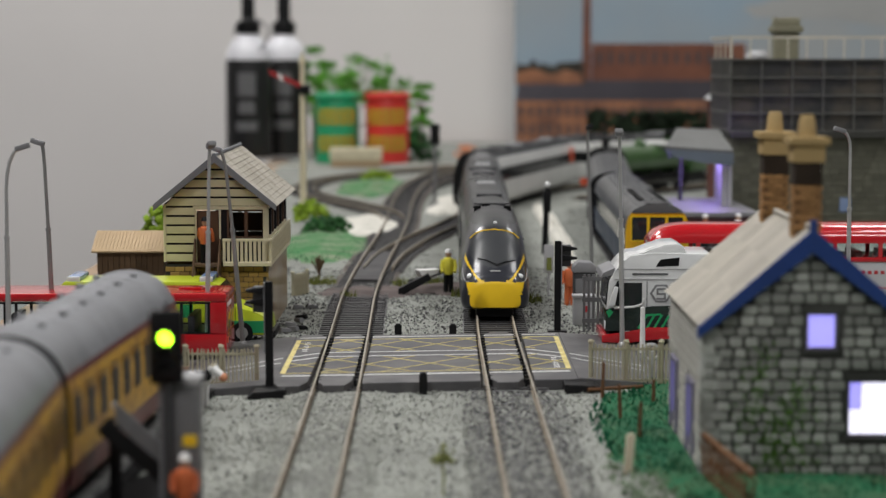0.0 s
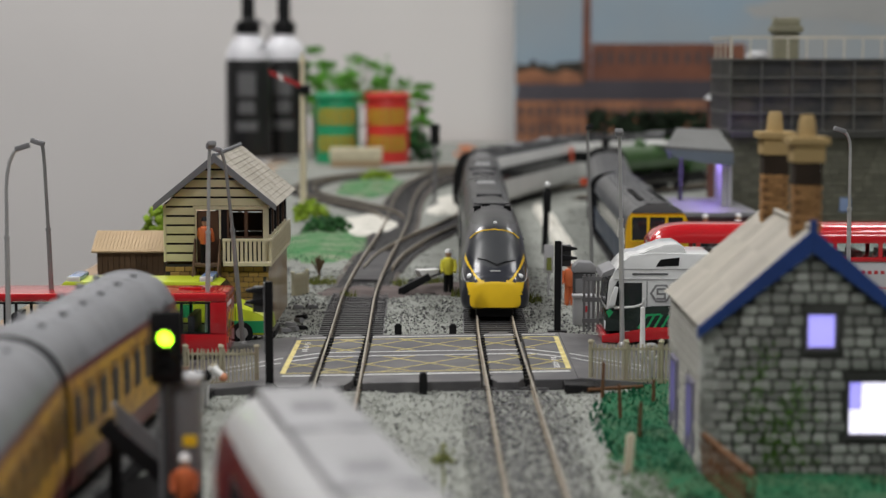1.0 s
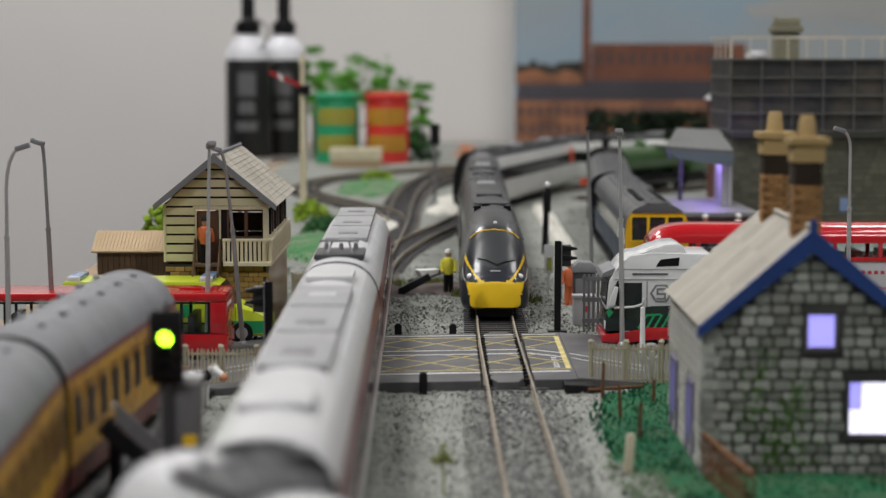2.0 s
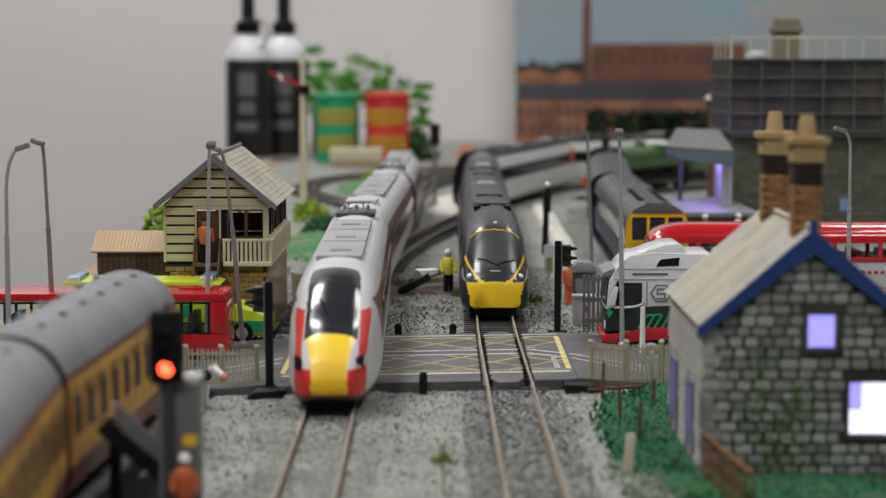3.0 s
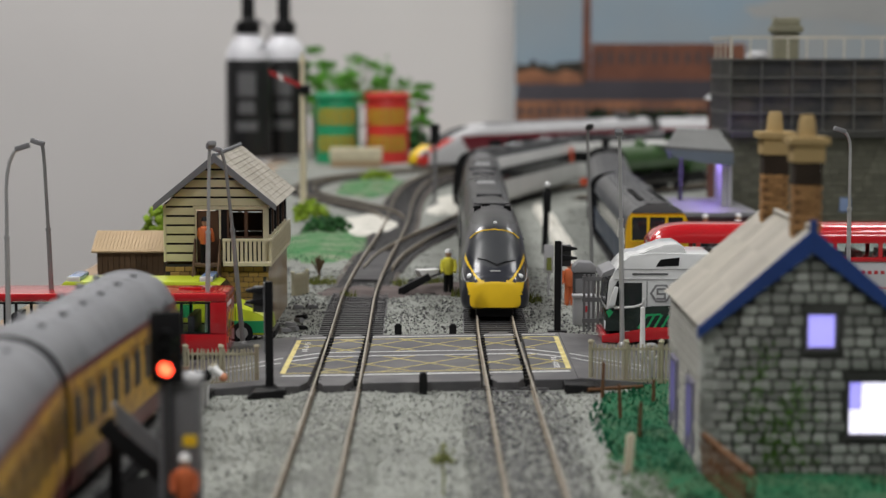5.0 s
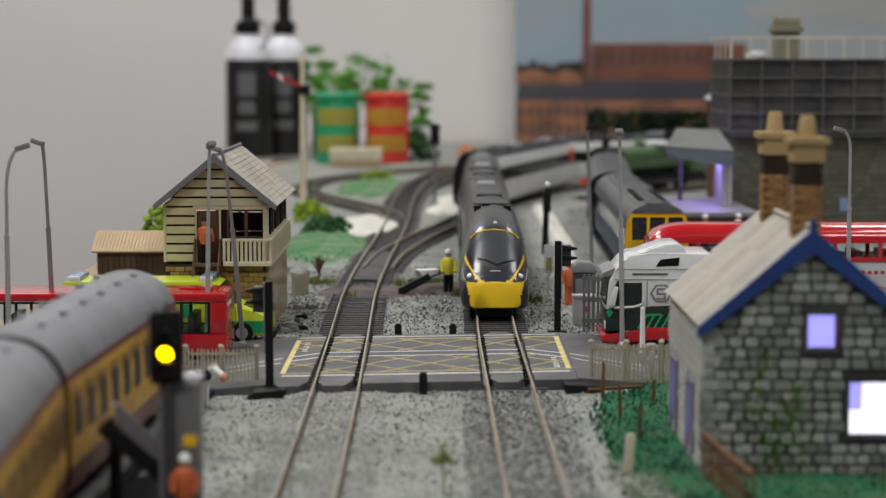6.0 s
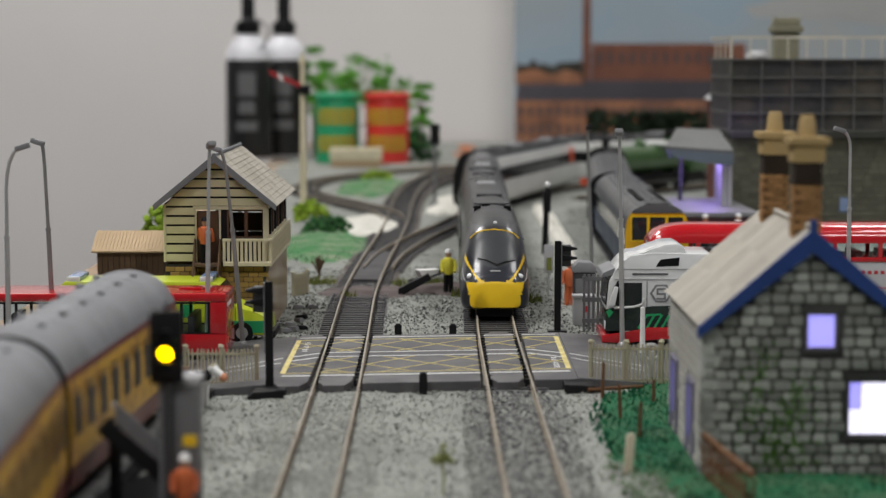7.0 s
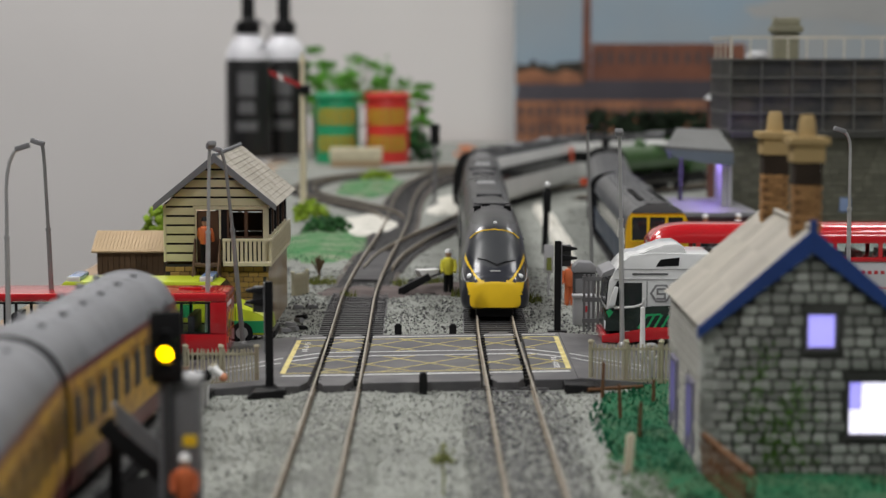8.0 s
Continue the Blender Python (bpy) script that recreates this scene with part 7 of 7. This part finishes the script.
# printed backscene, flat
M_sky = mat("printed_sky", (0.30, 0.385, 0.46), 0.8, var=0.08, scale=8, col2=(0.36, 0.38, 0.39), spots=3.0)
M_pbrick = mat("printed_brick", (0.20, 0.085, 0.055), 0.8, var=0.3, scale=60, col2=(0.14, 0.065, 0.05), spots=14)
M_pbrick2 = mat("printed_orange_brick", (0.34, 0.155, 0.085), 0.8, var=0.35, scale=50, col2=(0.17, 0.085, 0.06), spots=20)
M_pslate = mat("printed_slate", (0.085, 0.078, 0.092), 0.8, var=0.2, scale=40)
M_pwin = mat("printed_dark_window", (0.06, 0.05, 0.055), 0.7)
M_ptree = mat("printed_dark_trees", (0.055, 0.05, 0.04), 0.85, var=0.4, scale=60)
M_cloud = mat("printed_cloud_grey", (0.40, 0.405, 0.40), 0.85, var=0.1, scale=12)
bs = thing("backscene", at(0, 2912, 0), "printed backscene of brick mills under a pale blue sky", "backscene")
part("card", box(111, 1490, 0, 8, -2, 460), M_sky, bs, "printed pale blue sky", 0)
part("card_edge", box(110.0, 110.9, -0.3, 8, -2, 460), M_white, bs, "white card edge", 0)
part("printed_mill", box(231, 470, -0.6, 0, 95, 152.5), M_pbrick, bs, "brick mill print", 0)
part("printed_chimney", prism([(216, 95), (230, 95), (227.5, 300), (218, 300)], "y", -0.8, 0), M_pbrick, bs, "tall mill chimney print", 0)
for k in range(13):
    part("printed_window", box(240 + k * 17, 247 + k * 17, -0.9, -0.5, 121, 139), M_pwin, bs, "", 0)
part("printed_roof", prism([(113, 62), (470, 62), (470, 96), (118, 96)], "y", -1.1, -0.1), M_pslate, bs, "slate roof print", 0)
part("printed_terrace", box(113, 470, -1.2, 0, 0, 64), M_pbrick2, bs, "orange brick terrace print", 0)
for k in range(24):
    part("printed_window", box(118 + k * 14.5, 125 + k * 14.5, -1.5, -1.1, 40, 56), M_pwin, bs, "", 0)
    part("printed_window", box(120 + k * 14.5, 126 + k * 14.5, -1.5, -1.1, 10, 28), M_pwin, bs, "", 0)
rnd = random.Random(71)
for k, (x0, x1, z1) in enumerate(((113, 154, 124), (146, 188, 120), (176, 219, 127))):
    top = [(x1 - (x1 - x0) * i / 13, z1 - 5 * abs(i / 6.5 - 1) ** 2 + rnd.uniform(-5, 5)) for i in range(14)]
    part("printed_treetop", prism([(x0, 90), (x1, 90)] + top, "y", -0.95 - k * 0.1, 0), M_ptree, bs, "dark printed treetop outline", 0)
part("printed_house", prism([(113, 90), (216, 90), (216, 106), (190, 112), (168, 104), (140, 114), (113, 108)], "y", -1.3, 0), M_pbrick2, bs, "orange brick house print", 0)
for cx, cz, rx, rz in ((560, 205, 95, 15), (640, 222, 110, 22), (470, 262, 80, 16), (700, 196, 90, 14)):
    part("printed_cloud", prism([(cx + rx * (1 + rnd.uniform(-0.12, 0.1)) * math.cos(a * 0.3491), cz + rz * (1 + rnd.uniform(-0.2, 0.2)) * math.sin(a * 0.3491)) for a in range(18)], "y", -0.3 - cx * 0.0003, 0), M_cloud, bs, "pale printed cloud", 0)


# ---- bottles, cans, trees beyond the loop ----
M_bottle = mat("black_bottle_label", (0.02, 0.02, 0.021), 0.35, var=0.15)
M_bwhite = mat("white_bottle_plastic", (0.78, 0.78, 0.82), 0.35, var=0.04)
M_greyprint = mat("grey_label_print", (0.15, 0.15, 0.155), 0.5, var=0.2, scale=200)


def bottle(x, y, label):
    t = thing("bottle", at(x, y, -0.5), label, "bottle", "bottles")
    part("bottle_body", turned([(27, 0), (29, 3), (29, 128), (28.6, 133), (26, 143), (20, 153), (14, 158), (12, 162)], 32), M_bwhite, t, "white plastic bottle")
    part("label_wrap", turned([(29.3, 4), (29.5, 5), (29.5, 127), (29.3, 128)], 32), M_bottle, t, "black wrapped label")
    part("collar", turned([(14, 161), (15, 162), (15, 176), (13, 178)], 24), M_black, t, "black screw collar")
    part("nozzle", turned([(9, 178), (8.5, 182), (8.5, 240), (6, 250)], 20), M_black, t, "black spout")
    for z0, z1, w in ((82, 112, 0.5), (60, 72, 0.45), (38, 50, 0.6), (72, 76, 0.4)):
        bm = bmesh.new()
        n = 8
        lo = []
        for k in range(n + 1):
            a = -math.pi / 2 + w * 1.0 * (k / n - 0.5) * 1.6
            lo.append([bm.verts.new((r * math.cos(a), r * math.sin(a), z)) for r, z in ((29.8, z0), (29.8, z1))])
        for a, b in zip(lo, lo[1:]):
            bm.faces.new((a[0], b[0], b[1], a[1]))
        part("label_print", bm, M_greyprint, t, "faint grey print block")
    return t


bottle(-249, 2400, "black labelled white plastic bottle with tall black spout")
bottle(-208, 2455, "second black labelled white bottle standing behind")
solid("wire_loop", tube([(-243 + 22 * math.cos(a * math.pi / 8), 2380, 160 + 20 * math.sin(a * math.pi / 8)) for a in range(-6, 9)], 1.2, 6), M_dark, Matrix(), "thin grey wire loop hung between the bottles", "wire")


def can(x, y, colour, label):
    t = thing("drink_can", at(x, y, 0), label, "can", "cans")
    part("can_body", turned([(25, 0), (26.5, 2), (26.5, 76), (25.5, 79)], 32), colour, t)
    part("lid", turned([(26, 79), (28.5, 80), (28.5, 85), (26, 87), (20, 87.5)], 32), colour, t, "rounded lid rim")
    for z0, z1 in ((49, 68), (16, 35)):
        bm = bmesh.new()
        lo = []
        for k in range(13):
            a = -math.pi / 2 + 1.9 * (k / 12 - 0.5)
            lo.append([bm.verts.new((26.9 * math.cos(a), 26.9 * math.sin(a), z)) for z in (z0, z1)])
        for a, b in zip(lo, lo[1:]):
            bm.faces.new((a[0], b[0], b[1], a[1]))
        pl = part("label_panel", bm, M_canlab, t, "golden label panel")
        for k in range(4):
            a = -math.pi / 2 + 1.5 * ((k + 0.5) / 4 - 0.5)
            for zz in (z0 + 4, z0 + 11):
                part("letter_bar", box(-2.2, 2.2, -27.5, -26.7, zz, zz + 4), colour, t, "", 0, m=pose(0, 0, 0, 0, 0, math.degrees(a + math.pi / 2)))
    return t


M_canlab = mat("golden_can_label", (0.50, 0.36, 0.03), 0.5, var=0.2, scale=120)
can(-131, 2310, mat("green_can_paint", (0.02, 0.34, 0.15), 0.4, var=0.08), "green tin can with golden label panels")
can(-69, 2310, mat("red_can_paint", (0.66, 0.04, 0.03), 0.4, var=0.08), "red tin can with golden label panels")
pb = thing("cream_box", at(-104, 2235), "low cream cardboard box before the cans", "box")
part("box_body", box(-30, 30, -12, 12, 0, 17, 0.6), M_hutroof, pb, "tan lower part")
part("box_lid", box(-31, 31, -13, 13, 8, 23, 0.8), M_cream, pb, "cream lid")
solid("card_strip", box(-220, 60, 2262, 2266, -1, 2, 0.2), M_plaster, Matrix(), "low pale card strip along the loop", "strip", smooth=0)


def model_tree(x, y, height, spread, label, seed):
    t = thing("model_tree", at(x, y, 0), label, "tree", "model trees")
    rnd = random.Random(seed)
    bm = tube([(0, 0, -1), (1, 0, height * 0.35), (-1, 1, height * 0.75)], 2, 8, None, [2.6, 1.8, 0.9])
    tips = []
    for k in range(9):
        a = k * 2.4
        z0 = height * (0.3 + 0.05 * k)
        e = (spread * rnd.uniform(0.4, 0.95) * math.cos(a), spread * rnd.uniform(0.4, 0.95) * math.sin(a), min(height, z0 + height * rnd.uniform(0.12, 0.3)))
        tube([(0, 0, z0), (e[0] * 0.5, e[1] * 0.5, z0 + (e[2] - z0) * 0.4), e], 0.8, 5, bm, [1.1, 0.8, 0.4])
        tips.append(e)
    tips.append((0, 0, height * 0.97))
    part("trunk", bm, M_hutwall, t, "brown trunk and limbs")
    cr = bmesh.new()
    for e in tips:
        for _ in range(110):
            x0, y0, z0 = e[0] + rnd.gauss(0, spread * 0.2), e[1] + rnd.gauss(0, spread * 0.2), e[2] + rnd.gauss(0, spread * 0.1)
            s = rnd.uniform(1.4, 3.0)
            q = Euler((rnd.random() * 6, rnd.random() * 6, rnd.random() * 6)).to_matrix()
            cr.faces.new([cr.verts.new(Vector((x0, y0, z0)) + q @ Vector(p) * s) for p in ((-1, -0.5, 0), (0.2, -0.7, 0.2), (1, 0.3, 0), (-0.3, 0.7, 0.15))])
    part("crown", cr, M_leaf, t, "bright green leaf clumps", 0)
    return t


model_tree(-172, 2480, 145, 26, "bright green model tree behind the green can", 1)
model_tree(-112, 2430, 132, 36, "bright green model tree behind the cans", 2)
model_tree(-75, 2460, 118, 30, "bright green model tree behind the red can", 5)
model_tree(-30, 2400, 96, 18, "small bright green model tree beside the red can", 3)
model_tree(-152, 2440, 112, 30, "bright green model tree behind the semaphore", 4)


def bush(x, y, z, rx, ry, rz, material, label, n=90, seed=1, leaf=3.0):
    rnd = random.Random(seed)
    bm = bmesh.new()
    for _ in range(n):
        a, b, r = rnd.random() * 6.283, rnd.uniform(0, 1.4), rnd.uniform(0.55, 1.0)
        blob(rx * r * math.cos(a) * math.cos(b), ry * r * math.sin(a) * math.cos(b), rz * r * math.sin(b), rnd.uniform(0.5, 1.0) * leaf, 0.4, bm, 1)
    t = thing("bush", at(x, y, z), label, "bush")
    o = part("foliage", bm, material, t, "", 0)
    return t


M_brightleaf = mat("lime_foliage", (0.22, 0.33, 0.03), 0.9, var=0.4, island=0.4)
M_darkleaf = mat("deep_foliage", (0.03, 0.10, 0.03), 0.9, var=0.4, island=0.5)
bush(-166, 1110, 0, 24, 20, 42, M_brightleaf, "lime green foam bush behind the hut", 240, 1, 3.2)
bush(-105, 1480, 0, 16, 14, 16, M_brightleaf, "lime green foam bush at the semaphore foot", 80, 2)
bush(-45, 2370, 0, 46, 26, 40, M_darkleaf, "deep green foam bush beside the cans", 160, 3, 5)
bush(-72, 1990, 0, 18, 34, 10, M_brightleaf, "lime foam tuft inside the loop", 70, 4)
bush(30, 2460, 0, 20, 14, 16, M_hiorange_soft, "peach coloured foam clump by the wall", 50, 5)
bush(-88, 1400, 0, 20, 40, 10, M_darkleaf, "deep green low bush behind the signal box", 90, 6)

# semaphore
M_choc_red = mat("faded_signal_red", (0.36, 0.022, 0.025), 0.5)
sm = thing("semaphore_signal", at(-116, 1545, 0), "cream semaphore signal post with raised red arm", "signal")
part("post", rod((0, 0, 0), (0, 0, 124), 3.0, 2.2, 8), M_cream, sm, "cream post")
part("finial", turned([(2.8, 124), (3.2, 127), (1.2, 131), (0.3, 135)], 10), M_cream, sm)
part("post_foot", box(-7, 7, -6, 6, -0.5, 9, 0.8), M_black, sm, "black foot")
P = lambda u, v: (-4 - u * math.cos(0.42) - v * math.sin(0.42), 108 + u * math.sin(0.42) * 0.95 - 0 + v * math.cos(0.42))
for a, b, mt in ((-4, 13, M_choc_red), (13.05, 17, M_white), (17.05, 25, M_choc_red)):
    part("arm", prism([P(a, -3.0), P(b, -3.0), P(b, 3.0), P(a, 3.0)], "y", -4.2, -3.4, 0.1), mt, sm, "red and white signal arm", 0)
part("lamp_bracket", box(-2, 6, -5, 2, 100, 107, 0.5), M_black, sm, "black lamp bracket")
# far colour-light and dark post
fs = thing("far_signal", at(-7, 1635, 0), "far black colour light signal on a grey mast", "signal")
part("mast", rod((0, 0, 0), (0, 0, 56), 1.6, None, 10), M_grey2, fs)
part("signal_head", box(-4.2, 4.2, -3, 2, 54, 72, 0.8), M_black, fs)
part("foot", box(-5, 5, -5, 5, -0.5, 3, 0.5), M_grey2, fs)
gp = thing("ground_post", at(67.5, 1229, 0), "dark lineside post with a white topped lamp", "post")
part("post", rod((0, 0, 0), (1.2, 0, 44), 2.3, 1.6, 8), M_black, gp)
part("lamp", box(-1.4, 3.8, -2.5, 2.5, 28, 42, 0.8), M_black, gp)
part("lamp_top", blob(1.4, 0, 46, 2.0, 0.05, None, 2), M_white, gp, "white lamp top")
sb = thing("sign_board", at(57.6, 1010, 0), "narrow pale sign board on a post", "sign")
part("board", box(-2.6, 2.6, -0.5, 0.5, 13, 28, 0.2), M_pale, sb)
part("board_panel", box(-1.2, 1.6, -0.8, -0.5, 14, 21), M_tuft, sb, "", 0)
part("post", rod((0, 0.9, 0), (0, 0.9, 27), 0.6, None, 8), M_pale, sb)
motions()
